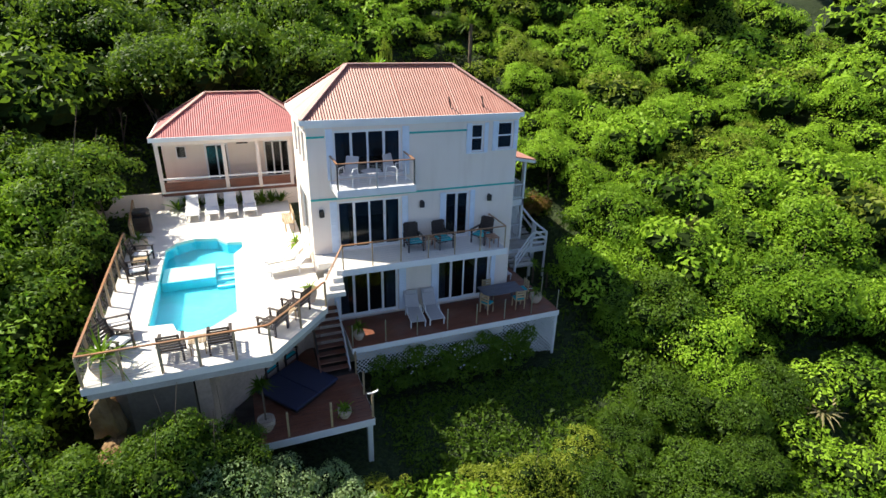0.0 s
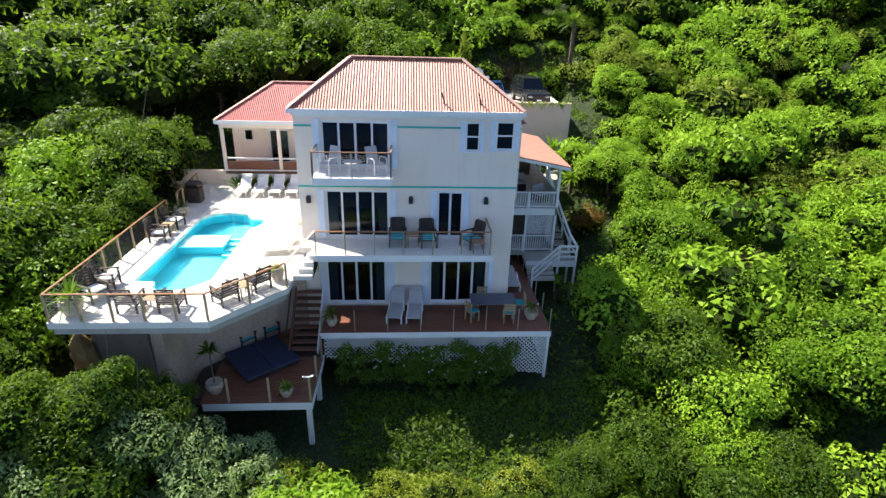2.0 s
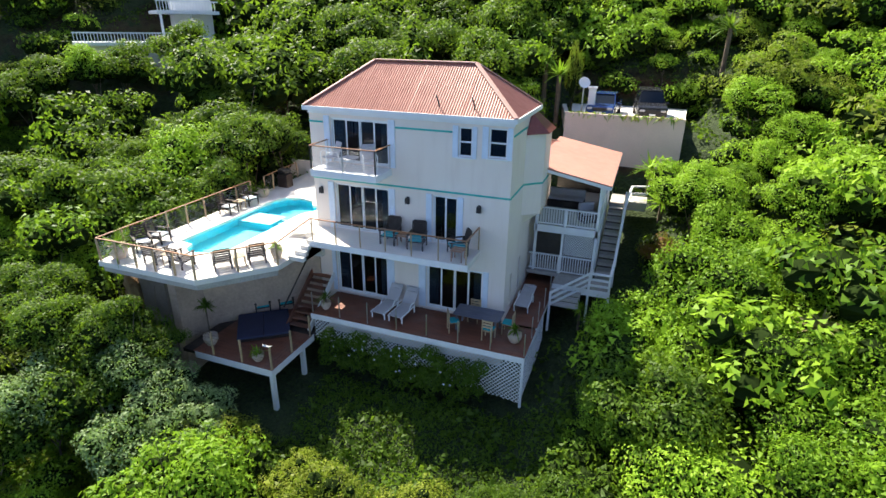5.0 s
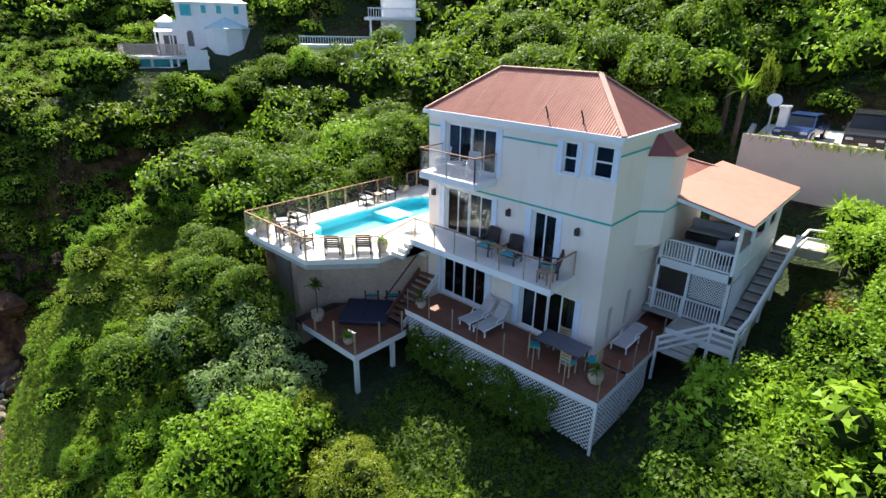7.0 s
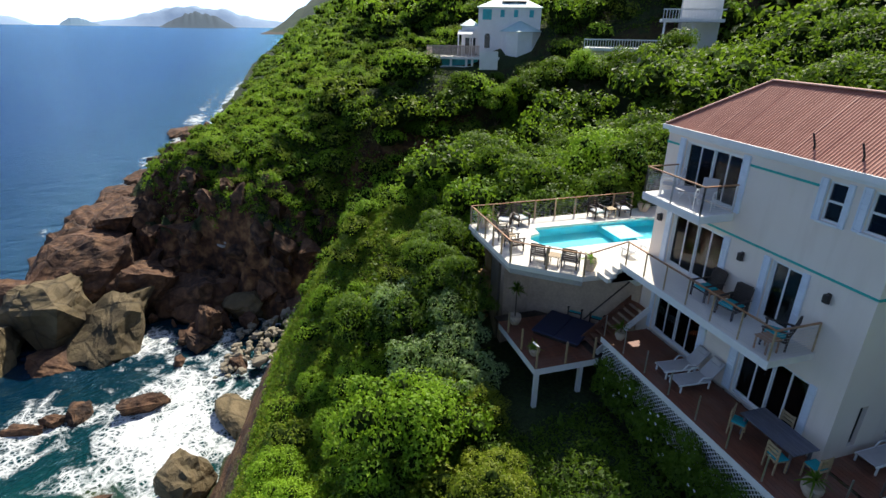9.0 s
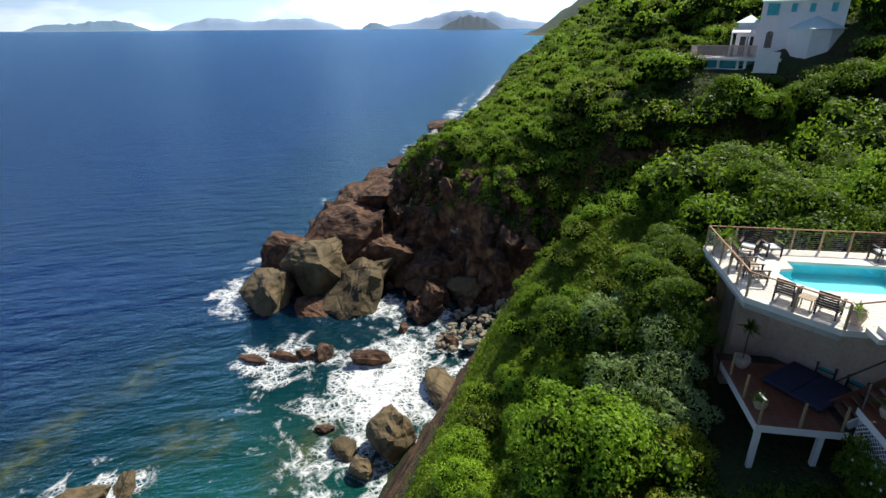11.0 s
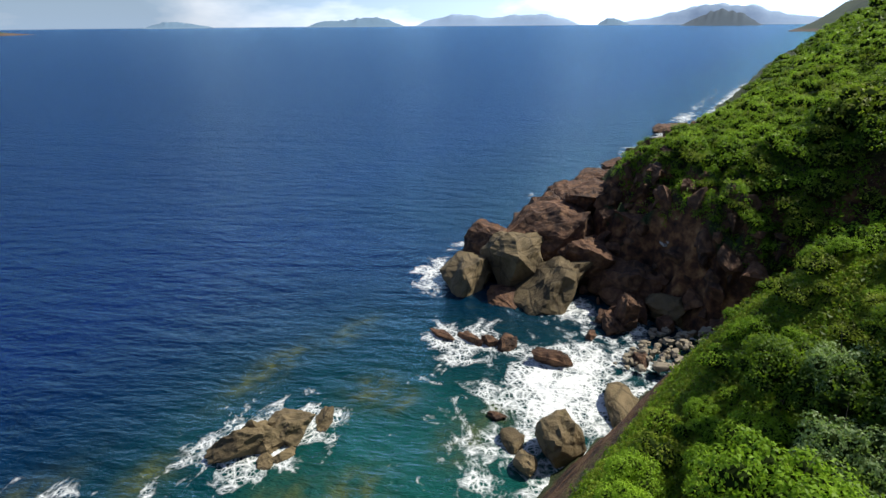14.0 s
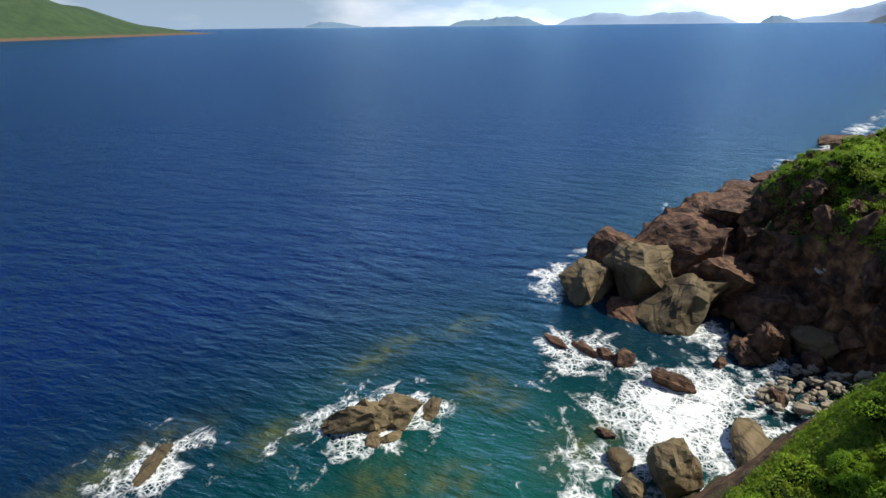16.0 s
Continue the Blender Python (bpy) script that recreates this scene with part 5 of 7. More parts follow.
# ---- furniture ----
def deck_armchair(label, cushion=None, wood=None, group="", woven=False):
    """A low slatted armchair, its front towards -y."""
    wood = wood or DARKWOOD
    c = thing("armchair", label, "chair", group=group)
    for x in (-0.31, 0.31):
        part("leg", box((x - 0.03, -0.36, 0), (x + 0.03, -0.30, 0.58), 0.006), wood, c)
        part("leg", box((x - 0.03, 0.28, 0), (x + 0.03, 0.34, 0.58), 0.006), wood, c)
        part("armrest", box((x - 0.05, -0.40, 0.58), (x + 0.05, 0.38, 0.61), 0.008), wood, c)
        part("side_rail", box((x - 0.02, -0.30, 0.26), (x + 0.02, 0.28, 0.33)), wood, c)
    seat = part("seat", box((-0.29, -0.36, 0.33), (0.29, -0.27, 0.355), 0.004), wood, c)
    for i in range(1, 6):
        part("slat", box((-0.29, -0.36 + i * 0.115, 0.33), (0.29, -0.27 + i * 0.115, 0.355), 0.004), wood, seat)
    tilt = pose(0, 0.30, 0.33, -14)
    back = part("backrest", box((-0.305, -0.02, 0), (-0.255, 0.02, 0.66), 0.004, tilt), wood, c)
    part("stile", box((0.255, -0.02, 0), (0.305, 0.02, 0.66), 0.004, tilt), wood, back)
    for i in range(6):
        part("slat", box((-0.255, -0.012, 0.06 + i * 0.105), (0.255, 0.012, 0.135 + i * 0.105), 0.003, tilt), wood, back)
    if woven:
        part("woven_panel", box((-0.25, 0.014, 0.04), (0.25, 0.024, 0.70), 0.004, tilt), wood, back, "dark woven back panel")
    if cushion:
        part("cushion", box((-0.27, -0.34, 0.356), (0.27, 0.24, 0.44), 0.03), cushion, c, "flat seat cushion")
    return c


def sunlounger(label, fabric, framemat, raised=38, group="", name="sun_lounger"):
    """A lounger along y, head towards +y."""
    c = thing(name, label, "lounger", group=group)
    for x in (-0.30, 0.30):
        part("side_rail", box((x - 0.025, -0.95, 0.27), (x + 0.025, 0.30, 0.32), 0.006), framemat, c)
        for y in (-0.85, 0.25):
            part("leg", box((x - 0.025, y - 0.025, 0), (x + 0.025, y + 0.025, 0.27), 0.004), framemat, c)
        bm = bmesh.new()
        add_bar(bm, (x, -0.2, 0.32), (x, -0.05, 0.50), 0.04, 0.03)
        add_bar(bm, (x, -0.05, 0.50), (x, 0.25, 0.46), 0.04, 0.03)
        part("armrest", bm, framemat, c)
    part("seat", box((-0.275, -0.95, 0.30), (0.275, 0.28, 0.345), 0.012), fabric, c)
    part("backrest", box((-0.29, 0, 0.0), (0.29, 0.78, 0.045), 0.012, pose(0, 0.28, 0.31, raised)), fabric, c)
    part("pillow", box((-0.22, 0.55, 0.05), (0.22, 0.74, 0.11), 0.025, pose(0, 0.28, 0.31, raised)), fabric, c)
    return c


def small_table(label, mat, w=0.5, d=0.5, h=0.45, group=""):
    t = thing("side_table", label, "table", group=group)
    bm = bmesh.new()
    n = 5
    for i in range(n):
        add_box(bm, (-w / 2 + i * w / n, -d / 2, h - 0.03), (-w / 2 + (i + 1) * w / n - 0.012, d / 2, h), 0.003)
    part("tabletop", bm, mat, t)
    for x in (-1, 1):
        for y in (-1, 1):
            part("leg", box((-0.02, -0.02, 0), (0.02, 0.02, h - 0.03), 0, pose(x * (w / 2 - 0.05), y * (d / 2 - 0.05), 0)), mat, t)
    return t


chair0 = deck_armchair("dark slatted wooden armchair on the pool terrace", None, DARKWOOD, "chairs round the pool")
chair0.matrix_basis = pose(-1.95, 15.25, 2.3, 0, 0, 180)
for x, y, a in ((-0.62, 15.25, 180), (0.95, 15.75, 228), (1.80, 16.75, 228)):
    copy_thing(chair0, pose(x, y, 2.3, 0, 0, a))
chair1 = deck_armchair("dark wooden armchair with a white seat cushion", CUSHION, DARKWOOD, "chairs round the pool")
chair1.matrix_basis = pose(-3.55, 21.3, 2.3, 0, 0, 95)
for x, y, a in ((-3.55, 22.9, 80), (-3.55, 16.9, 100), (-3.5, 16.0, 60)):
    copy_thing(chair1, pose(x, y, 2.3, 0, 0, a))
tab0 = small_table("small pale wooden side table", POSTWOOD, group="tables round the pool")
tab0.matrix_basis = pose(-1.25, 15.3, 2.3)
for x, y, a in ((1.42, 16.2, 48), (-3.5, 22.1, 0)):
    copy_thing(tab0, pose(x, y, 2.3, 0, 0, a))
lo0 = sunlounger("white cushioned sun lounger on the pool terrace", CUSHION, WHITE, 42, "white loungers by the planting")
lo0.matrix_basis = pose(-1.85, 28.25, 2.3)
for x in (-0.95, -0.05, 0.85):
    copy_thing(lo0, pose(x, 28.25, 2.3))
lo1 = copy_thing(lo0, pose(1.95, 21.1, 2.3, 0, 0, -80))
lo2 = copy_thing(lo0, pose(2.0, 20.1, 2.3, 0, 0, -80))
for o in (lo1, lo2):
    o["label"], o["group"] = "white sun lounger beside the house wall", "loungers beside the house"
bench = thing("bench", "striped wooden bench against the house", "bench", pose(2.45, 25.3, 2.3, 0, 0, -90))
for i in range(5):
    part("slat", box((-0.8, -0.22 + i * 0.09, 0.40), (0.8, -0.15 + i * 0.09, 0.43)), POSTWOOD, bench)
for i in range(4):
    part("slat", box((-0.8, 0.24, 0.5 + i * 0.1), (0.8, 0.27, 0.57 + i * 0.1)), POSTWOOD, bench)
for x in (-0.72, 0.72):
    part("leg", box((x - 0.03, -0.2, 0), (x + 0.03, -0.14, 0.40)), POSTWOOD, bench)
    part("leg", box((x - 0.03, 0.2, 0), (x + 0.03, 0.24, 0.9)), POSTWOOD, bench)
lo3 = sunlounger("pale sling sun lounger on the red deck", SLING, WHITE, 50, "loungers on the deck")
lo3.matrix_basis = pose(6.72, 18.85, 0.0, 0, 0, -6)
copy_thing(lo3, pose(7.5, 18.8, 0.0, 0, 0, -4))
lo4 = sunlounger("pale sling lounger lying flat by the side wall", SLING, WHITE, 6, "lounger by the side wall")
lo4.matrix_basis = pose(12.05, 21.6, 0.0)
bc = deck_armchair("dark woven armchair with turquoise cushion on the balcony", TURQ, DARKWOOD, "balcony chairs", True)
bc.matrix_basis = pose(6.78, 19.05, 3.06)
copy_thing(bc, pose(8.0, 18.95, 3.06, 0, 0, 8))
copy_thing(bc, pose(9.75, 18.9, 3.06, 0, 0, -55))
bt = small_table("small brown wooden table between balcony chairs", RAILWOOD, group="balcony tables")
bt.matrix_basis = pose(7.4, 19.0, 3.06)
copy_thing(bt, pose(9.95, 18.35, 3.06))
lc = deck_armchair("dark armchair with turquoise cushion on the spa deck", TURQ, DARKWOOD, "spa deck chairs")
lc.matrix_basis = pose(0.55, 18.15, -1.0, 0, 0, 45)
copy_thing(lc, pose(1.35, 18.85, -1.0, 0, 0, 40))


def sling_chair(label, group):
    c = thing("patio_chair", label, "chair", group=group)
    for x in (-0.27, 0.27):
        bm = bmesh.new()
        pts = [(x, -0.30, 0.02), (x, -0.32, 0.55), (x, -0.24, 0.64), (x, 0.16, 0.62), (x, 0.30, 0.02)]
        for p, q in zip(pts, pts[1:]):
            add_bar(bm, p, q, 0.032, 0.032)
        part("leg_frame", bm, WHITE, c)
    part("seat", box((-0.25, -0.28, 0.40), (0.25, 0.22, 0.425), 0.008), SLING, c)
    part("backrest", box((-0.25, -0.012, 0), (0.25, 0.012, 0.60), 0.008, pose(0, 0.22, 0.41, -18)), SLING, c)
    return c


uc = sling_chair("white sling patio chair on the top balcony", "chairs on the top balcony")
uc.matrix_basis = pose(4.25, 18.95, 6.0, 0, 0, -35)
copy_thing(uc, pose(6.0, 18.95, 6.0, 0, 0, 35))
rt = thing("round_table", "small round glass-topped table on the top balcony", "table", pose(5.1, 18.95, 6.0))
part("tabletop", lathe([(0.02, 0.44), (0.36, 0.44), (0.38, 0.455), (0.36, 0.47), (0.02, 0.47)], 20), SLING, rt)
for k in range(3):
    th = k * 2.094
    part("leg", bar((0.05 * math.cos(th), 0.05 * math.sin(th), 0.44), (0.28 * math.cos(th), 0.28 * math.sin(th), 0), 0.03), WHITE, rt)
dt = thing("dining_table", "weathered grey wooden dining table on the deck", "table", pose(10.75, 18.75, 0.0))
GREYWOOD = make_wood("weathered_grey_wood", (0.13, 0.135, 0.17), 0.6)
for i in range(8):
    part("board", box((-0.95, -0.48 + i * 0.12, 0.71), (0.95, -0.365 + i * 0.12, 0.74), 0.004), GREYWOOD, dt)
for x in (-0.8, 0.8):
    for y in (-0.38, 0.38):
        part("leg", box((x - 0.035, y - 0.035, 0), (x + 0.035, y + 0.035, 0.71), 0.004), GREYWOOD, dt)


def dining_chair(label, group):
    c = thing("dining_chair", label, "chair", group=group)
    for x in (-0.2, 0.2):
        part("leg", box((x - 0.02, -0.22, 0), (x + 0.02, -0.18, 0.43)), POSTWOOD, c)
        part("leg", box((x - 0.02, 0.18, 0), (x + 0.02, 0.22, 0.92)), POSTWOOD, c)
    part("seat", box((-0.22, -0.23, 0.43), (0.22, 0.22, 0.455), 0.004), POSTWOOD, c)
    part("cushion", box((-0.21, -0.22, 0.456), (0.21, 0.17, 0.51), 0.02), TURQ, c, "turquoise seat cushion")
    bm = bmesh.new()
    for i in range(3):
        add_box(bm, (-0.18, 0.185, 0.58 + i * 0.12), (0.18, 0.21, 0.66 + i * 0.12))
    part("backrest", bm, POSTWOOD, c)
    return c


dc = dining_chair("wooden dining chair with a turquoise cushion", "chairs round the deck table")
dc.matrix_basis = pose(9.85, 18.25, 0.0, 0, 0, 120)
copy_thing(dc, pose(11.35, 18.15, 0.0, 0, 0, 175))
copy_thing(dc, pose(10.4, 19.3, 0.0, 0, 0, 0))
copy_thing(dc, pose(11.95, 18.9, 0.0, 0, 0, -90))


# ---- potted plants ----
def frond(bm, base, direction, length, width, droop):
    """One long arching leaf."""
    d = Vector(direction).normalized()
    side = d.cross(Vector((0, 0, 1))).normalized()
    pts = []
    for i in range(5):
        t = i / 4
        p = Vector(base) + d * (length * t) + Vector((0, 0, -droop * t * t * length))
        w = width * math.sin(math.pi * (0.15 + 0.85 * t)) if i < 4 else 0.004
        pts.append((bm.verts.new(p - side * w), bm.verts.new(p + side * w + Vector((0, 0, 0.01)))))
    for a, b in zip(pts, pts[1:]):
        bm.faces.new((a[0], a[1], b[1], b[0]))


def potted_plant(label, x, y, z, pot_r=0.27, pot_h=0.48, fronds=26, length=0.75, mat=None, group="potted plants", trunk=0.0, seed=0):
    rg = random.Random(seed)
    t = thing("potted_plant", label, "plant", pose(x, y, z), group)
    pot = part("pot", lathe([(pot_r * 0.62, 0), (pot_r * 0.95, pot_h * 0.45), (pot_r, pot_h * 0.75), (pot_r * 0.82, pot_h * 0.92), (pot_r * 0.95, pot_h), (pot_r * 0.8, pot_h), (pot_r * 0.75, pot_h * 0.9), (0.02, pot_h * 0.88)]), TERRACOTTA, t, "pale clay urn")
    if trunk:
        part("stem", tube((0, 0, pot_h * 0.85), (0, 0, pot_h + trunk), 0.03), BARK, t)
    bm = bmesh.new()
    for i in range(fronds):
        th, el = rg.uniform(0, 6.28), rg.uniform(0.15, 1.4)
        frond(bm, (0, 0, pot_h + trunk - 0.05), (math.cos(th) * math.cos(el), math.sin(th) * math.cos(el), math.sin(el)), length * rg.uniform(0.6, 1.1), 0.028, rg.uniform(0.2, 0.8))
    part("leaves", bm, mat or LEAF_A, t)
    return t


potted_plant("areca palm in a pale clay urn on the terrace", -3.65, 14.95, 2.3, 0.36, 0.6, 70, 1.05, seed=1)
potted_plant("spiky green plant in a tall clay urn", 2.35, 17.35, 2.3, 0.25, 0.55, 26, 0.6, seed=2)
potted_plant("spiky green plant in a clay urn by the house", 2.45, 22.1, 2.3, 0.22, 0.45, 26, 0.7, seed=3)
potted_plant("potted shrub at the terrace corner", -3.8, 24.4, 2.3, 0.33, 0.5, 40, 0.7, LEAF_B, seed=4)
potted_plant("leafy shrub in a dark urn on the deck", 12.35, 18.35, 0.0, 0.28, 0.4, 44, 0.55, LEAF_B, seed=5, trunk=0.15)
potted_plant("small leafy plant on the deck corner", 4.15, 17.95, 0.0, 0.22, 0.35, 36, 0.55, LEAF_B, seed=6, trunk=0.2)
potted_plant("dark potted tree with a bushy head on the spa deck", 0.35, 15.1, -1.0, 0.3, 0.45, 80, 0.6, LEAF_B, seed=7, trunk=1.3)
potted_plant("potted shrub on the spa deck", 2.9, 14.85, -1.0, 0.24, 0.35, 40, 0.5, LEAF_A, seed=8)

# ---- guest cottage ----
gh = thing("guest_cottage", "single-storey cream cottage with red hip roof and porch", "house", pose(0, 0, 0))
wall_with_openings("wall", -3.1, 4.7, 3.15, 5.95, 31.3, 0.2, [(-2.45, -1.95, 4.55, 5.2), (-1.05, 0.15, 3.2, 5.25), (2.0, 3.4, 3.2, 5.3)], STUCCO, gh, "cream stucco porch wall")
part("wall", box((-3.1, 31.5, 2.0), (-2.9, 34.4, 5.95)), STUCCO, gh)
part("wall", box((4.5, 31.5, 2.0), (4.7, 34.4, 5.95)), STUCCO, gh)
part("wall", box((-2.9, 34.2, 2.0), (4.5, 34.4, 5.95)), STUCCO, gh)
part("porch_floor", box((-3.2, 29.62, 3.0), (4.7, 31.3, 3.16)), DECKWOOD, gh)
part("plinth_wall", box((-3.25, 29.55, 1.9), (4.7, 29.75, 3.0)), STUCCO, gh)
part("inner_floor", box((-2.9, 31.5, 3.0), (4.5, 34.2, 3.1)), SHADE_LINING, gh)
part("beam", box((-3.25, 29.55, 5.62), (4.7, 29.72, 5.9)), STUCCO, gh)
for x in (-3.15, -0.06, 1.6, 3.25):
    part("column", box((x - 0.09, 29.56, 3.161), (x + 0.09, 29.71, 5.62), 0.01), STUCCO, gh)
for x0, x1 in ((-3.06, -0.15), (0.03, 1.51), (1.69, 3.16)):
    part("porch_rail", box((x0, 29.58, 3.86), (x1, 29.68, 3.94)), WHITE, gh)
    part("rail_screen", box((x0, 29.61, 3.25), (x1, 29.65, 3.72)), DECKWOOD, gh)
    part("porch_rail", box((x0, 29.58, 3.17), (x1, 29.68, 3.24)), WHITE, gh)
hip_roof(gh, -3.35, 4.85, 29.3, 34.7, 6.06, -0.62, 2.12, 7.84, make_roof("rose_corrugated_metal", (0.42, 0.11, 0.10), (0.54, 0.17, 0.15)), 0.2)
slider("door_6", "blue-tinted sliding glass doors on the cottage porch", -1.05, 0.15, 3.2, 5.25, 31.36, 2)
slider("door_7", "dark sliding glass doors on the cottage porch", 2.0, 3.4, 3.2, 5.3, 31.36, 3)
w = thing("window_9", "small white window in the cottage porch wall", "window", pose(-2.45, 31.36, 4.55), kind="structure")
part("pane", box((0.05, 0.03, 0.05), (0.45, 0.04, 0.6)), GLASS, w)
bm = box((0, 0, 0), (0.05, 0.08, 0.65))
for lo, hi in (((0.45, 0, 0), (0.5, 0.08, 0.65)), ((0.05, 0, 0), (0.45, 0.08, 0.05)), ((0.05, 0, 0.6), (0.45, 0.08, 0.65))):
    add_box(bm, lo, hi)
part("window_frame", bm, WHITE, w)
vent = thing("wall_vent", "small brown air-conditioner grille high on the porch wall", "vent", pose(0.9, 31.29, 5.2))
part("grille", box((-0.3, -0.06, 0), (0.3, 0, 0.22), 0.01), DARKWOOD, vent)
pw = thing("garden_wall", "low pale garden wall beside the cottage", "wall", pose(0, 0, 0), kind="structure")
part("wall", box((-7.2, 29.9, 1.0), (-3.3, 30.1, 3.1)), STUCCO, pw)
bq = thing("grill_cabinet", "brown covered grill at the terrace edge", "grill", pose(-3.9, 26.6, 2.3))
part("body", box((-0.35, -0.3, 0), (0.35, 0.3, 0.8), 0.04), DARKWOOD, bq)
part("hood", box((-0.36, -0.28, 0.8), (0.36, 0.28, 1.1), 0.1), DARK, bq)
for i, x in enumerate(np.linspace(-2.6, 2.5, 12)):
    rg = random.Random(50 + i)
    bmp = bmesh.new()
    for k in range(26):
        th, el = rg.uniform(0, 6.28), rg.uniform(0.5, 1.45)
        frond(bmp, (0, 0, 0), (math.cos(th) * math.cos(el), math.sin(th) * math.cos(el), math.sin(el)), rg.uniform(0.6, 1.25), 0.06, 0.3)
    ob = part("bed_plant", bmp, LEAF_B)
    ob.matrix_basis = pose(float(x), 29.36, 2.3)
    tagged(ob, "dark strap-leaved plant along the cottage wall", "plant", "plants in the bed")

# ---- side porch and stairs ----
sp = thing("side_porch", "white two-storey timber porch with salmon roof", "porch", pose(0, 0, 0))
PX0, PX1, PY0, PY1, PZ, PLOW = 11.75, 14.62, 23.95, 30.3, 2.95, 0.64


def slab_of(p):
    """A solid from four lower and four upper corners."""
    bm = bmesh.new()
    q = [bm.verts.new(v) for v in p]
    for f in ((0, 3, 2, 1), (4, 5, 6, 7), (0, 1, 5, 4), (1, 2, 6, 5), (2, 3, 7, 6), (3, 0, 4, 7)):
        bm.faces.new([q[i] for i in f])
    return bm


part("floor", box((PX0, PY0, PZ - 0.34), (PX1, PY1, PZ)), WHITE, sp, "white painted upper floor with a deep edge board")
part("floor", box((11.56, PY0 - 0.1, PLOW - 0.16), (PX1 + 0.02, PY1, PLOW)), CONCRETE, sp)
ROOF_Y0, ROOF_Y1, ROOF_L, ROOF_R = 23.65, 30.95, 5.72, 5.08
part("roof", slab_of(((11.56, ROOF_Y0, ROOF_L), (14.98, ROOF_Y0, ROOF_R), (14.98, ROOF_Y1, ROOF_R), (11.56, ROOF_Y1, ROOF_L), (11.56, ROOF_Y0, ROOF_L + 0.06), (14.98, ROOF_Y0, ROOF_R + 0.06), (14.98, ROOF_Y1, ROOF_R + 0.06), (11.56, ROOF_Y1, ROOF_L + 0.06))), ROOF_SIDE, sp, "salmon painted sheet-metal roof")
part("eave_board", bar((11.56, ROOF_Y0 + 0.03, ROOF_L - 0.07), (14.96, ROOF_Y0 + 0.03, ROOF_R - 0.07), 0.05, 0.14), WHITE, sp)
part("eave_board", bar((14.95, ROOF_Y0 + 0.06, ROOF_R - 0.07), (14.95, ROOF_Y1, ROOF_R - 0.07), 0.05, 0.14), WHITE, sp)
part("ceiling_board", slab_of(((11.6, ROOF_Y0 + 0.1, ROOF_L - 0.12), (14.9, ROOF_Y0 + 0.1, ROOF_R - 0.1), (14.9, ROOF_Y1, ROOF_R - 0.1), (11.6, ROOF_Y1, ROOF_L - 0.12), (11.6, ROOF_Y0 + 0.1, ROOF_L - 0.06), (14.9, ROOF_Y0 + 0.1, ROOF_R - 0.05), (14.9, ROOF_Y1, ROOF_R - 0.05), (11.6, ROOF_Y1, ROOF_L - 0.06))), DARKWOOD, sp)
for y in (PY0 + 0.06, 26.1, 28.2, PY1 - 0.1):
    part("post", box((PX1 - 0.12, y - 0.06, PLOW), (PX1, y + 0.06, ROOF_R - 0.1), 0.006), WHITE, sp)
part("post", box((PX0 + 0.04, PY0, PLOW), (PX0 + 0.16, PY0 + 0.12, ROOF_L - 0.2), 0.006), WHITE, sp)
part("post", box((13.05, PY0, PLOW), (13.15, PY0 + 0.1, PZ - 0.34), 0.006), WHITE, sp)
# back wall coloured dark for the roof's shade; dark backing sheet added below
part("wall", box((PX0, PY1 - 0.1, PLOW), (PX1 - 0.14, PY1, 5.0)), SHADE_LINING, sp)
part("screen_wall", box((11.6, 25.2, PLOW), (PX1 - 0.14, 25.3, PZ - 0.35)), SHADE_LINING, sp)
# boarded side wall with two window openings above the stairs
side_wall = wall_with_openings("wall", PY0 + 0.12, PY1 - 0.1, PZ, ROOF_R - 0.12, 0, 0.06, [(24.25, 25.95, 3.8, 4.85), (26.3, 27.9, 3.8, 4.85), (28.5, 29.6, 3.8, 4.85)], WHITE, sp, "white boarded porch wall with openings")
side_wall.matrix_basis = Matrix(((0, -1, 0, PX1 - 0.03), (1, 0, 0, 0), (0, 0, 1, 0), (0, 0, 0, 1)))
part("lower_wall", box((PX1 - 0.09, 26.2, PLOW), (PX1 - 0.03, PY1 - 0.2, PZ - 0.35)), WHITE, sp)


def balustrade(parent, a, b, z, h=0.82, gap=0.115):
    a, b = Vector((*a, z)), Vector((*b, z))
    n = int((b - a).length / gap)
    part("top_rail", bar(a + Vector((0, 0, h)), b + Vector((0, 0, h)), 0.09, 0.06, 0.008), WHITE, parent)
    part("bottom_rail", bar(a + Vector((0, 0, 0.09)), b + Vector((0, 0, 0.09)), 0.06, 0.06), WHITE, parent)
    me = mesh_of("baluster", box((-0.02, -0.02, 0.12), (0.02, 0.02, h - 0.03)), WHITE)
    for i in range(1, n):
        ob = part("baluster", me, None, parent)
        ob.location = a.lerp(b, i / n)
    m0, m1 = a.lerp(b, 0.5), h + 0.04
    part("newel", box((-0.05, -0.05, 0), (0.05, 0.05, m1), 0.006, Matrix.Translation(m0)), WHITE, parent)


balustrade(sp, (PX0 + 0.05, PY0 + 0.06), (PX1 - 0.12, PY0 + 0.06), PZ)
balustrade(sp, (11.6, PY0 + 0.06), (PX1 - 0.12, PY0 + 0.06), PLOW, 0.85)
lp = thing("lattice_screen", "white lattice panel under the porch", "lattice", pose(0, PY0 + 0.16, 0))
lattice(lp, 13.15, PX1 - 0.12, 1.5, PZ - 0.36, 0.12, 0.03)
lp2 = thing("lattice_screen", "white lattice panel beside the porch stairs", "lattice", pose(PX1 + 0.02, 0, 0, 0, 0, 90))
lattice(lp2, 24.1, 26.1, PLOW + 0.05, PZ - 0.36, 0.12, 0.03)
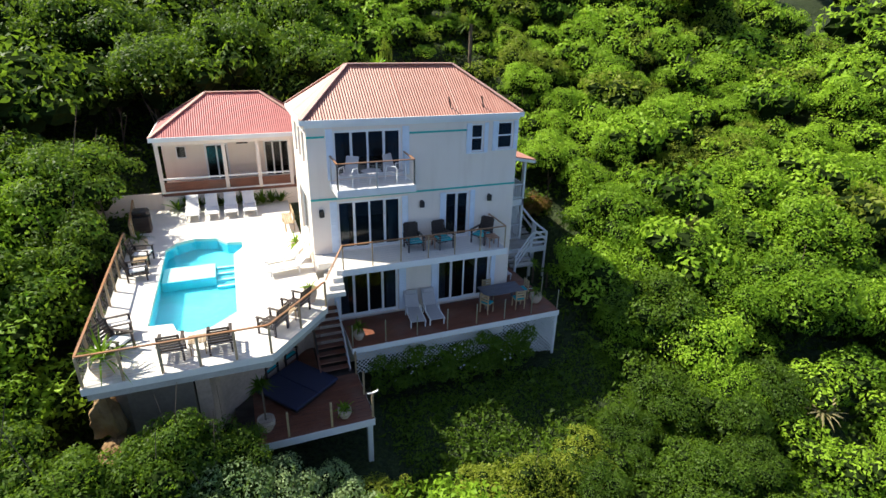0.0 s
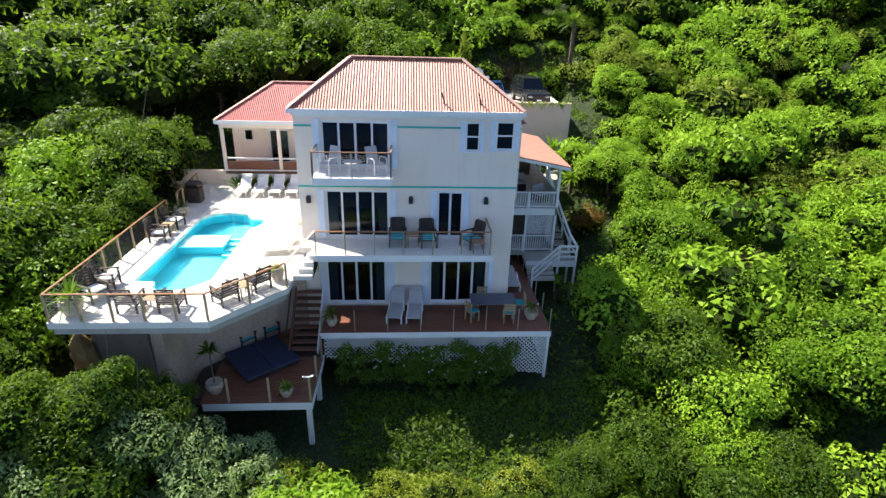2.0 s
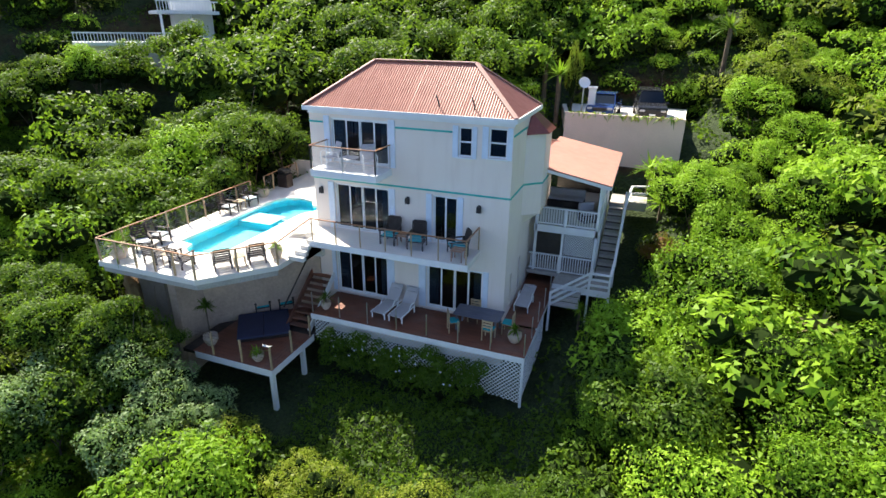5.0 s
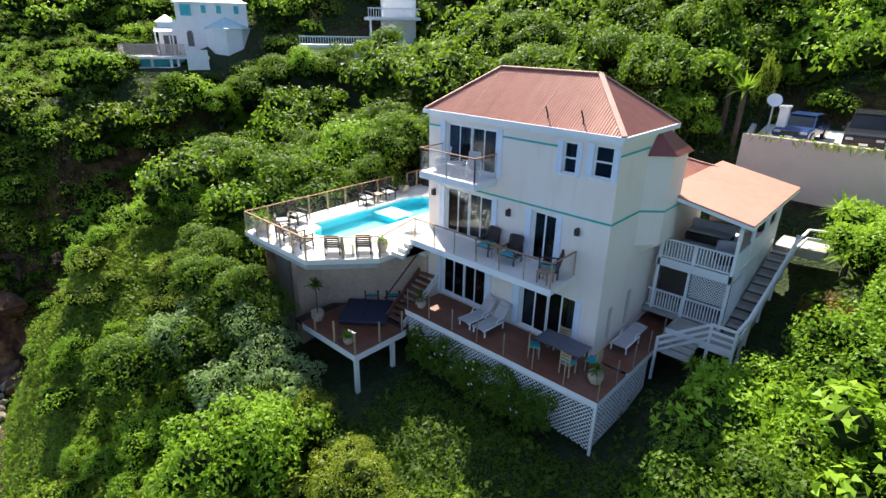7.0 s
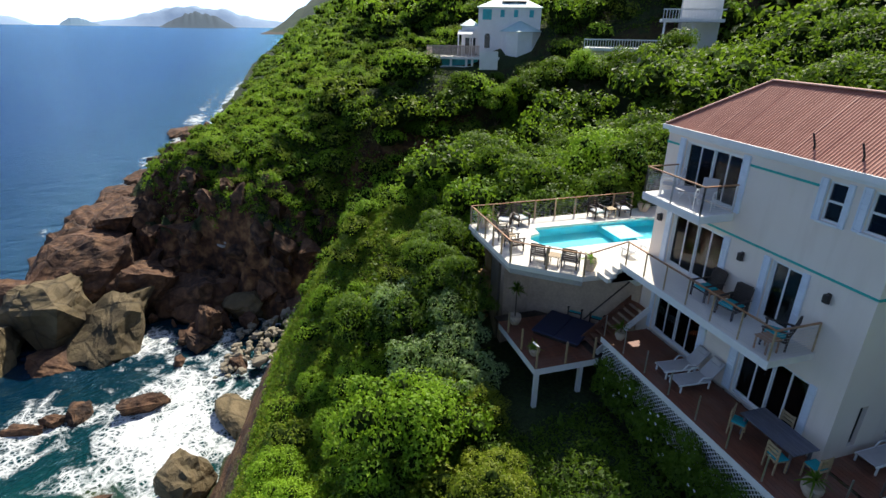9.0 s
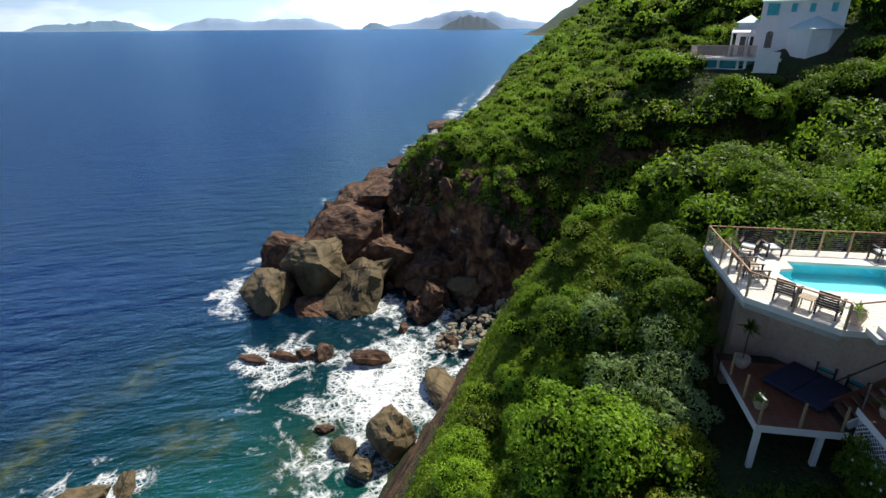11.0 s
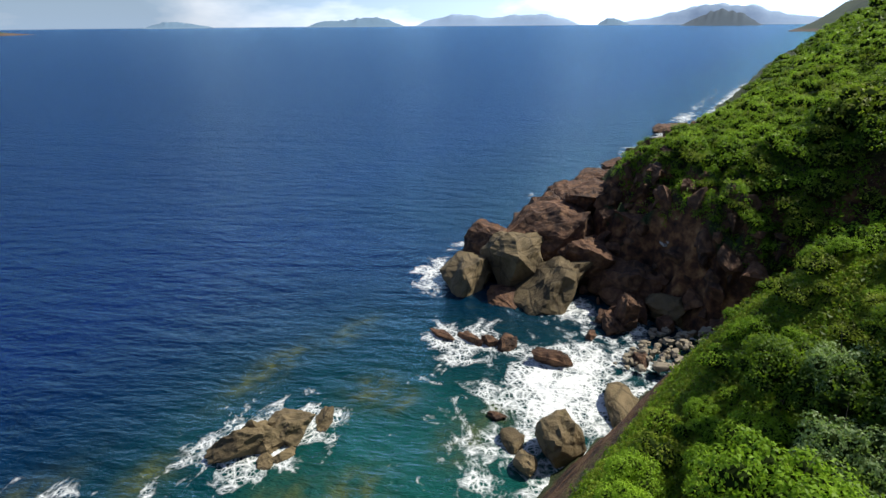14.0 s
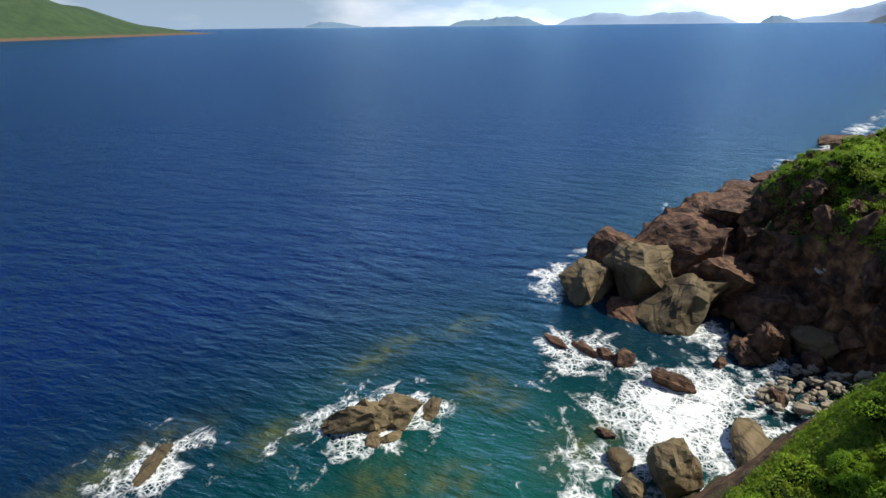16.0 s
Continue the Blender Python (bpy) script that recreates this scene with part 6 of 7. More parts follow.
sofa = thing("porch_sofa", "pale cushioned wicker sofa under the porch roof", "sofa", pose(12.7, 27.2, PZ))
part("base", box((-0.9, -0.4, 0.0), (0.9, 0.4, 0.38), 0.04), DARKWOOD, sofa)
part("cushion", box((-0.88, -0.4, 0.39), (0.88, 0.25, 0.52), 0.05), SLING, sofa)
part("backrest", box((-0.9, 0.22, 0.39), (0.9, 0.42, 0.85), 0.05), SLING, sofa)
pt = thing("porch_chair", "pale cushioned armchair on the porch", "chair", pose(14.0, 25.2, PZ, 0, 0, 30))
part("base", box((-0.38, -0.36, 0.0), (0.38, 0.36, 0.38), 0.04), DARKWOOD, pt)
part("cushion", box((-0.36, -0.36, 0.39), (0.36, 0.2, 0.5), 0.05), SLING, pt)
part("backrest", box((-0.38, 0.18, 0.39), (0.38, 0.36, 0.85), 0.05), SLING, pt)
ss = thing("side_stairs", "grey concrete stairs with dark treads and white rail", "stairs", pose(0, 0, 0))
for i in range(11):
    y, z = 24.2 + i * 0.58, PLOW - 0.05 + i * 0.18
    part("tread", box((14.70, y, z - 0.5), (15.42, y + 0.6, z + 0.16), 0.01), CONCRETE, ss)
    part("nosing", box((14.70, y - 0.02, z + 0.161), (15.42, y + 0.14, z + 0.18)), DARKWOOD, ss)
part("top_landing", box((14.70, 30.58, 2.1), (16.6, 31.9, 2.56)), CONCRETE, ss)
pts = [(15.46, 22.85, 1.42), (15.5, 24.1, 1.46), (15.52, 25.9, 1.95), (15.58, 29.4, 3.05), (15.75, 30.9, 3.35), (16.6, 31.0, 3.4)]
for p, q in zip(pts, pts[1:]):
    part("handrail", bar(p, q, 0.12, 0.09, 0.015), WHITE, ss)
    part("mid_rail", bar(Vector(p) - Vector((0, 0, 0.42)), Vector(q) - Vector((0, 0, 0.42)), 0.05, 0.12), WHITE, ss)
for i in range(5):
    y = 24.2 + i * 1.45
    z = PLOW + (y - 24.2) * 0.31
    part("rail_post", box((-0.05, -0.05, -0.4), (0.05, 0.05, 0.82), 0.006, pose(15.51, y, z)), WHITE, ss)
ld = thing("landing", "white railed timber landing below the stairs", "landing", pose(0, 0, 0))
part("platform", box((12.99, 22.75, PLOW - 0.18), (15.46, 23.84, PLOW - 0.02)), CONCRETE, ld)
part("platform_edge", box((12.99, 22.70, PLOW - 0.3), (15.50, 22.749, PLOW)), WHITE, ld)
for i in range(3):
    part("step", box((12.99, 22.44 - 0.28 * i, 0.30 - 0.16 * i), (14.3, 22.72 - 0.28 * i, 0.44 - 0.16 * i), 0.01), CONCRETE, ld)
for z in (0.86, 1.14, 1.42):
    part("rail", bar((14.6, 22.74, z), (15.46, 22.74, z), 0.05, 0.10), WHITE, ld)
for z in (0.0, 0.28, 0.56):
    part("rail", bar((13.1, 21.7, z + 0.12), (14.6, 22.74, z + 0.86), 0.05, 0.10), WHITE, ld)
for x, y, z0, z1 in ((14.6, 22.74, -1.6, 1.46), (15.46, 22.74, -2.6, 1.46), (15.46, 23.9, -2.2, 1.46), (13.1, 21.7, -1.2, 0.72)):
    part("post", box((x - 0.05, y - 0.05, z0), (x + 0.05, y + 0.05, z1), 0.006), WHITE, ld)

# link roof between villa and porch
lk = thing("link_wing", "rear stucco wing with a red metal roof", "house", pose(0, 0, 0))
part("wall", box((6.0, 24.0, 0.0), (11.5, 29.5, 5.4)), STUCCO, lk)
hip_roof(lk, 5.8, 11.9, 24.0, 29.9, 5.62, 8.5, 9.2, 6.7, ROOF)

# ---- parking terrace with two cars ----
BLUSH = plain("pinkish_cream_render", (0.74, 0.57, 0.48), 0.9, vary=0.12, scale=0.5, grain=14.0)
pk = thing("parking_terrace", "cream rendered retaining wall under a concrete parking pad", "terrace", pose(0, 0, 0))
part("retaining_wall", prism([(11.1, 35.4), (18.1, 35.2), (18.1, 35.5), (11.1, 35.7)], 1.5, 6.5), BLUSH, pk, "cream rendered retaining wall")
part("retaining_wall", prism([(11.1, 35.71), (11.4, 35.71), (10.2, 42.0), (9.9, 42.0)], 1.5, 6.2), STUCCO, pk)
part("pad", prism([(11.4, 35.9), (18.05, 35.6), (18.6, 44.0), (10.4, 44.0)], 5.3, 6.05), PAVING, pk, "pale concrete pad")
part("planter_edge", prism([(11.4, 36.15), (18.1, 35.95), (18.1, 36.1), (11.4, 36.3)], 6.051, 6.42), STUCCO, pk)


def car(label, x, y, z, turn, paint, tall, boxy):
    c = thing("car", label, "car", pose(x, y, z, 0, 0, turn), "parked cars")
    half, L = 0.86, 2.15
    bh = 0.78 if not boxy else 0.92
    prof = [(-L, 0.32), (-L, bh - 0.12), (-L + 0.25, bh), (-0.85, bh + 0.06), (1.75 if not boxy else L - 0.03, bh + 0.08), (L, bh - 0.05), (L, 0.34)]
    bm = bmesh.new()
    a = [bm.verts.new((-half, py, pz)) for py, pz in prof]
    b = [bm.verts.new((half, py, pz)) for py, pz in prof]
    bm.faces.new(a)
    bm.faces.new(b[::-1])
    for i in range(len(prof)):
        j = (i + 1) % len(prof)
        bm.faces.new((a[i], b[i], b[j], a[j]))
    bmesh.ops.bevel(bm, geom=bm.edges[:], offset=0.06, segments=2, affect="EDGES")
    part("body", bm, paint, c)
    y0, y1, y2, y3 = (-1.0, -0.35, 0.9, 1.75) if not boxy else (-0.75, -0.35, 1.95, 2.1)
    bm = bmesh.new()
    ring = [(-0.78, y0, bh + 0.02), (0.78, y0, bh + 0.02), (0.78, y3, bh + 0.05), (-0.78, y3, bh + 0.05)]
    top = [(-0.62, y1, tall - 0.06), (0.62, y1, tall - 0.06), (0.62, y2, tall - 0.06), (-0.62, y2, tall - 0.06)]
    vs = [bm.verts.new(p) for p in ring + top]
    for f in ((0, 1, 5, 4), (1, 2, 6, 5), (2, 3, 7, 6), (3, 0, 4, 7), (4, 5, 6, 7)):
        bm.faces.new([vs[i] for i in f])
    part("cabin_glass", bm, CAR_GLASS, c, "dark car windows")
    part("car_roof", box((-0.66, y1 - 0.06, tall - 0.065), (0.66, y2 + 0.06, tall), 0.025), paint, c)
    for sx in (-0.70, 0.70):
        part("pillar", bar((sx * 1.1, y0, bh + 0.02), (sx * 0.9, y1, tall - 0.04), 0.06, 0.06), paint, c)
    for sx in (-1, 1):
        for yy in (-1.3, 1.3):
            wh = part("wheel", tube((sx * 0.70, yy, 0.33), (sx * 0.89, yy, 0.33), 0.33, n=18), DARK, c)
            part("rim", tube((sx * 0.885, yy, 0.33), (sx * 0.90, yy, 0.33), 0.2, n=14), STEEL, wh)
        part("headlight", box((sx * 0.62 - 0.16, -L - 0.02, 0.58), (sx * 0.62 + 0.16, -L + 0.08, 0.70), 0.02), SLING, c)
        part("mirror", box((sx * 0.97 - 0.1, -0.75, bh), (sx * 0.97 + 0.1, -0.62, bh + 0.13), 0.02), paint, c)
    part("grille", box((-0.42, -L - 0.015, 0.52), (0.42, -L + 0.06, 0.70), 0.01), DARK, c)
    part("bumper", box((-0.85, -L - 0.06, 0.30), (0.85, -L + 0.1, 0.46), 0.03), DARK if boxy else paint, c)
    part("number_plate", box((-0.18, -L - 0.075, 0.36), (0.18, -L - 0.06, 0.46)), WHITE, c)


CARBLUE = plain("blue_car_paint", (0.03, 0.07, 0.20), 0.2, metal=0.3, vary=0.05)
CARBLACK = plain("black_car_paint", (0.02, 0.021, 0.023), 0.25, vary=0.05)
car("blue parked saloon car facing the house", 13.2, 38.6, 6.05, -4, CARBLUE, 1.42, False)
car("black boxy off-road car parked on the pad", 16.0, 38.9, 6.05, 6, CARBLACK, 1.72, True)
dish = thing("satellite_dish", "white satellite dish on a pole", "satellite dish", pose(11.9, 36.9, 6.05))
part("pole", tube((0, 0, 0), (0, 0, 2.0), 0.05), STEEL, dish)
bm = lathe([(0.02, 0.0), (0.22, 0.03), (0.36, 0.10), (0.37, 0.115), (0.22, 0.055), (0.02, 0.03)], 24)
bmesh.ops.transform(bm, matrix=pose(0, -0.05, 2.1, 60, 0, 25), verts=bm.verts)
part("reflector", bm, WHITE, dish)
pil = thing("gate_pillar", "white painted gate pillar beside the pad", "pillar", pose(12.45, 37.2, 6.05))
part("shaft", box((-0.22, -0.22, 0), (0.22, 0.22, 1.75), 0.02), WHITE, pil)
part("cap", box((-0.27, -0.27, 1.75), (0.27, 0.27, 1.9), 0.03), WHITE, pil)

# ---- neighbouring white houses up the slope ----
SEAROOF = make_roof("pale_aqua_metal", (0.45, 0.66, 0.66), (0.62, 0.78, 0.78))
AQUA = plain("aqua_paint", (0.05, 0.42, 0.46), 0.6)
nb = thing("white_house", "white two-storey house with pale aqua hip roofs", "house", pose(-45.0, 33.6, 7.77, 0, 0, 66))


def simple_hip(parent, x0, x1, y0, y1, z, zr, inset):
    ym = (y0 + y1) / 2
    bm = bmesh.new()
    v = [bm.verts.new(p) for p in ((x0, y0, z), (x1, y0, z), (x1, y1, z), (x0, y1, z), (x0 + inset, ym, zr), (x1 - inset, ym, zr))]
    for f in ((0, 1, 5, 4), (1, 2, 5), (2, 3, 4, 5), (3, 0, 4), (0, 3, 2, 1)):
        bm.faces.new([v[i] for i in f])
    part("roof", bm, SEAROOF, parent, "pale aqua metal hip roof")


part("wall", box((-3.7, 0, -3.5), (3.8, 6.0, 6.0)), WHITE, nb)
simple_hip(nb, -3.95, 4.05, -0.3, 6.3, 6.0, 7.2, 2.6)
part("solar_panel", slab_of(((-0.9, 0.9, 6.62), (2.0, 0.9, 6.62), (2.0, 2.2, 7.04), (-0.9, 2.2, 7.04), (-0.9, 0.86, 6.70), (2.0, 0.86, 6.70), (2.0, 2.16, 7.12), (-0.9, 2.16, 7.12))), DARK, nb, "dark solar panel flat on the roof")
# many-sided bay with a pointed roof
part("bay", prism([(-0.85, -0.01), (-0.2, -1.6), (1.2, -2.3), (2.9, -1.7), (3.9, -0.01)], -3.5, 3.3), WHITE, nb)
bm = bmesh.new()
ring = [bm.verts.new((x, y, 3.3)) for x, y in ((-1.1, -0.01), (-0.4, -1.85), (1.2, -2.6), (3.1, -1.95), (4.15, -0.01))]
tip = bm.verts.new((1.35, -0.05, 4.55))
for p, q in zip(ring, ring[1:]):
    bm.faces.new((p, q, tip))
bm.faces.new((ring[4], ring[0], tip))
bm.faces.new(ring[::-1])
part("roof", bm, SEAROOF, nb, "pointed pale aqua bay roof")
part("wall", box((-5.75, 0.8, -1.0), (-3.71, 4.8, 3.9)), WHITE, nb)
simple_hip(nb, -6.0, -3.72, 0.5, 5.1, 3.9, 4.7, 1.1)
part("porch_roof", slab_of(((-6.1, -0.9, 2.85), (-4.2, -0.9, 2.85), (-4.2, 0.79, 3.3), (-6.1, 0.79, 3.3), (-6.1, -0.9, 2.95), (-4.2, -0.9, 2.95), (-4.2, 0.79, 3.4), (-6.1, 0.79, 3.4))), WHITE, nb)
for x in (-6.0, -4.3):
    part("porch_post", box((x - 0.08, -0.85, 0.4), (x + 0.08, -0.69, 2.86)), WHITE, nb)
for x0, x1, z0, z1, mt in ((-3.2, -2.1, 4.6, 5.75, AQUA), (-1.05, -0.55, 4.9, 5.7, AQUA), (0.55, 1.05, 4.9, 5.7, AQUA), (2.4, 2.9, 4.9, 5.7, AQUA), (-2.85, -2.2, 1.4, 2.75, GLASS)):
    win = part("window", box((x0 - 0.07, -0.08, z0 - 0.07), (x1 + 0.07, -0.002, z1 + 0.07)), WHITE, nb)
    part("pane", box((x0, -0.1, z0), (x1, -0.081, z1)), CAR_GLASS if mt is GLASS else mt, win)
bm = bmesh.new()
arc = [bm.verts.new((-2.525 + 0.325 * math.cos(k * math.pi / 8), -0.09, 2.76 + 0.3 * math.sin(k * math.pi / 8))) for k in range(9)]
bm.faces.new(arc)
part("fanlight", bm, CAR_GLASS, nb, "dark arched fanlight")
for x0, x1 in ((-5.3, -4.75), (-4.6, -4.0)):
    win = part("door", box((x0 - 0.06, 0.72, 0.5), (x1 + 0.06, 0.798, 2.6)), WHITE, nb)
    part("pane", box((x0, 0.70, 0.6), (x1, 0.719, 2.5)), CAR_GLASS, win)
nd = thing("house_terrace", "raised terrace with a pinkish railing and white posts", "terrace", pose(-45.0, 33.6, 7.77, 0, 0, 66))
part("slab", box((-9.5, -3.6, 0.2), (-0.86, 0.79, 0.45)), WHITE, nd)
PINK = plain("faded_pink_rail", (0.58, 0.43, 0.38), 0.7)
rail_m = mesh_of("baluster", box((-0.05, -0.03, 0.0), (0.05, 0.03, 1.15)), PINK)
for i in range(42):
    ob = part("baluster", rail_m, None, nd)
    ob.location = (-9.45 + i * 0.15, -3.5, 0.45)
part("top_rail", box((-9.5, -3.56, 1.6), (-3.2, -3.44, 1.72)), PINK, nd)
part("side_rail", box((-9.5, -3.43, 0.6), (-9.44, 0.7, 1.6)), PINK, nd)
part("parapet", box((-3.15, -3.9, -0.9), (-1.0, -3.61, 1.15)), WHITE, nd, "white solid parapet")
for x in (-8.6, -6.6, -4.75, -4.05):
    part("post", box((x - 0.13, -3.3, -5.4), (x + 0.13, -3.04, 0.2)), WHITE, nd)
part("lower_wall", box((-7.8, -2.4, -3.6), (-3.4, -2.2, 0.2)), AQUA, nd, "turquoise painted wall under the terrace")
part("lower_deck", box((-7.9, -3.4, -0.75), (-2.0, -2.41, -0.6)), WHITE, nd)
n2 = thing("hill_terrace_house", "white house terrace with long balustrade in the trees", "house", pose(-31.5, 41.0, 9.9, 0, 0, 55))
part("terrace_slab", box((-4.2, -0.4, -0.5), (5.0, 5.0, -0.2)), WHITE, n2)
for i in range(34):
    part("baluster", box((-4.15 + i * 0.27, -0.38, -0.2), (-4.08 + i * 0.27, -0.32, 0.55)), WHITE, n2)
part("top_rail", box((-4.2, -0.4, 0.55), (5.0, -0.3, 0.68)), WHITE, n2)
part("retaining_wall", box((-4.0, 0.0, -3.0), (4.8, 0.3, -0.5)), STUCCO, n2)
part("upper_floor", box((3.2, 0.4, 2.4), (9.0, 6.0, 2.7)), WHITE, n2)
part("wall", box((5.2, 3.6, -1.0), (9.0, 6.0, 4.6)), WHITE, n2)
for i in range(20):
    part("baluster", box((3.25 + i * 0.28, 0.42, 2.7), (3.32 + i * 0.28, 0.5, 3.5)), WHITE, n2)
part("top_rail", box((3.2, 0.4, 3.5), (9.0, 0.52, 3.62)), WHITE, n2)
for x in (3.5, 6.2):
    part("post", box((x - 0.1, 0.5, -0.2), (x + 0.1, 0.7, 2.4)), WHITE, n2)


# ---- trees and bushes ----
def leaf_cloud(rng, clumps, leaves, size, droop=0.0, flat=0.42):
    """Vertices and faces of many small leaves lying over rounded clumps (centre, radius)."""
    verts, faces = [], []
    for (cx, cy, cz, r), n in zip(clumps, leaves):
        for _ in range(n):
            u, th = rng.uniform(-0.5, 1.0), rng.uniform(0, 2 * math.pi)
            s = math.sqrt(max(0.0, 1 - u * u))
            d = Vector((s * math.cos(th), s * math.sin(th), u))
            rr = r * rng.uniform(0.78, 1.12)
            p = Vector((cx, cy, cz)) + Vector((d.x * rr, d.y * rr, d.z * rr * 0.85))
            nrm = (d + Vector((rng.gauss(0, flat), rng.gauss(0, flat), rng.gauss(0.25, flat)))).normalized()
            tang = nrm.cross(Vector((rng.gauss(0, 1), rng.gauss(0, 1), rng.gauss(0, 0.6)))).normalized()
            bit = nrm.cross(tang)
            a, b = size * rng.uniform(0.8, 1.4), size * rng.uniform(0.6, 0.95)
            k = len(verts)
            verts += [tuple(p - tang * a + bit * b * 0.4), tuple(p + tang * a * 0.2 - bit * b), tuple(p + tang * a - nrm * a * 0.25 + bit * b * 0.5)]
            faces.append((k, k + 1, k + 2))
    return verts, faces


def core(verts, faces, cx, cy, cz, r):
    """A rough hidden mass inside a clump, so that no daylight shows through it; coloured dark as shade."""
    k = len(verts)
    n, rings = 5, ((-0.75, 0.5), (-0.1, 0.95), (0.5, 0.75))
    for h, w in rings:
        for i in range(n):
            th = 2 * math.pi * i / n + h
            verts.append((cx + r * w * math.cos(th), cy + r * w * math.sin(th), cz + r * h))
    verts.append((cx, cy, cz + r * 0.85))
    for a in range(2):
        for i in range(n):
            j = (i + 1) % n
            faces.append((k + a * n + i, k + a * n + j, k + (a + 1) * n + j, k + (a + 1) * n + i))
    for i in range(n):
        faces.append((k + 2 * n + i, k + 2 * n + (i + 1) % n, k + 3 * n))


def crown_mesh(seed, clump_count, leaf_n, size, mat, squash=0.75, ragged=0.35):
    """A crown about 1 m in radius, its centre at 0."""
    rng = random.Random(seed)
    clumps, leaves = [], []
    for i in range(clump_count):
        u, th = rng.uniform(-0.35, 1.0), i * 2.399 + rng.uniform(-0.4, 0.4)
        s = math.sqrt(max(0, 1 - u * u))
        rad = rng.uniform(0.45, 0.78 + ragged * 0.45)
        r = rng.uniform(0.18, 0.42)
        clumps.append((s * math.cos(th) * rad, s * math.sin(th) * rad, u * rad * squash, r))
        leaves.append(int(leaf_n / clump_count * (r / 0.33) ** 2))
    verts, faces = leaf_cloud(rng, clumps, leaves, size)
    leafy = len(faces)
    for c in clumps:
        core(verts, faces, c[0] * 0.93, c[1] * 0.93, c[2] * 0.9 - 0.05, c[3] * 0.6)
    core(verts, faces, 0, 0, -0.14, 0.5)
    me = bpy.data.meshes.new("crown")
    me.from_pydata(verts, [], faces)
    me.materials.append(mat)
    me.materials.append(CORE_SHADE)
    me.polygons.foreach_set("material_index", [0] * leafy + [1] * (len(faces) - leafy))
    return me


def trunk_mesh(seed, height, r):
    rng = random.Random(seed)
    bm = bmesh.new()
    p, rad = Vector((0, 0, -0.6)), r
    joints = []
    for i in range(4):
        q = p + Vector((rng.uniform(-0.12, 0.12), rng.uniform(-0.12, 0.12), (height + 0.6) / 4))
        add_tube(bm, p, q, rad, rad * 0.8, 7)
        p, rad = q, rad * 0.8
        joints.append((p.copy(), rad))
    for i in range(5):
        a, ra = joints[1 + i % 3]
        th = i * 1.256 + rng.uniform(-0.3, 0.3)
        b = a + Vector((math.cos(th) * 0.75, math.sin(th) * 0.75, rng.uniform(0.45, 0.8)))
        add_tube(bm, a, b, ra * 0.6, ra * 0.25, 5)
    return mesh_of("trunk", bm, BARK)


TREE_KINDS = []
for seed, clumps, n, size, mat in ((1, 30, 6400, 0.036, LEAF_A), (2, 34, 6600, 0.034, LEAF_E), (3, 32, 6200, 0.036, LEAF_B), (4, 28, 6000, 0.040, LEAF_B), (5, 36, 6800, 0.031, LEAF_C), (6, 32, 6400, 0.033, LEAF_E), (7, 30, 6200, 0.036, LEAF_D), (8, 34, 6200, 0.032, LEAF_C), (9, 36, 8200, 0.030, LEAF_A), (10, 36, 8000, 0.030, LEAF_B)):
    TREE_KINDS.append((crown_mesh(seed, clumps, n, size, mat), trunk_mesh(seed, 1.0, 0.07)))
LABELS = {0: "sunlit bright green broadleaf tree on the slope", 1: "dense bright green broadleaf tree", 2: "dark green broadleaf tree in the woods", 3: "deep green large-leaved tree", 4: "olive-green scrubby tree on the slope", 5: "fresh green bushy tree", 6: "silvery green broadleaf bush with pale leaves", 7: "dry olive-green thorn bush", 8: "sunlit green small-leaved tree beside the stairs", 9: "dark green small-leaved tree on the steep slope"}


def tree(kind, x, y, radius, height, turn, name="tree", z=None, label="", squash=1.0):
    """height: of the crown's middle above the ground."""
    crown, trunk = TREE_KINDS[kind]
    z = ground_z(x, y) if z is None else z
    ob = thing(name, label or LABELS[kind], "tree" if name == "tree" else "bush", pose(x, y, z, 0, 0, turn), "trees on the hillside")
    c = part("crown", crown, None, ob)
    c.matrix_basis = Matrix.Translation((0, 0, height)) @ Matrix.Diagonal((radius, radius, radius * squash, 1))
    t = part("trunk", trunk, None, ob)
    t.matrix_basis = Matrix.Diagonal((radius * 0.55, radius * 0.55, max(0.3, height), 1))
    return ob


def built_over(x, y, r):
    """Whether a crown of radius r would stand in a building, on a terrace or on the drive."""
    for x0, x1, y0, y1 in ((-4.6, 13.2, 17.0, 25.5), (-4.8, 3.2, 14.2, 33.5), (0.0, 4.7, 13.4, 20.0), (11.0, 16.6, 22.0, 33.0), (10.3, 18.6, 34.6, 43.5), (2.5, 13.0, 23.0, 32.0), (-50.5, -41.0, 25.0, 37.5), (-36.0, -24.0, 37.0, 48.0)):
        if x0 - r * 0.8 < x < x1 + r * 0.8 and y0 - r * 0.8 < y < y1 + r * 0.8:
            return True
    return False


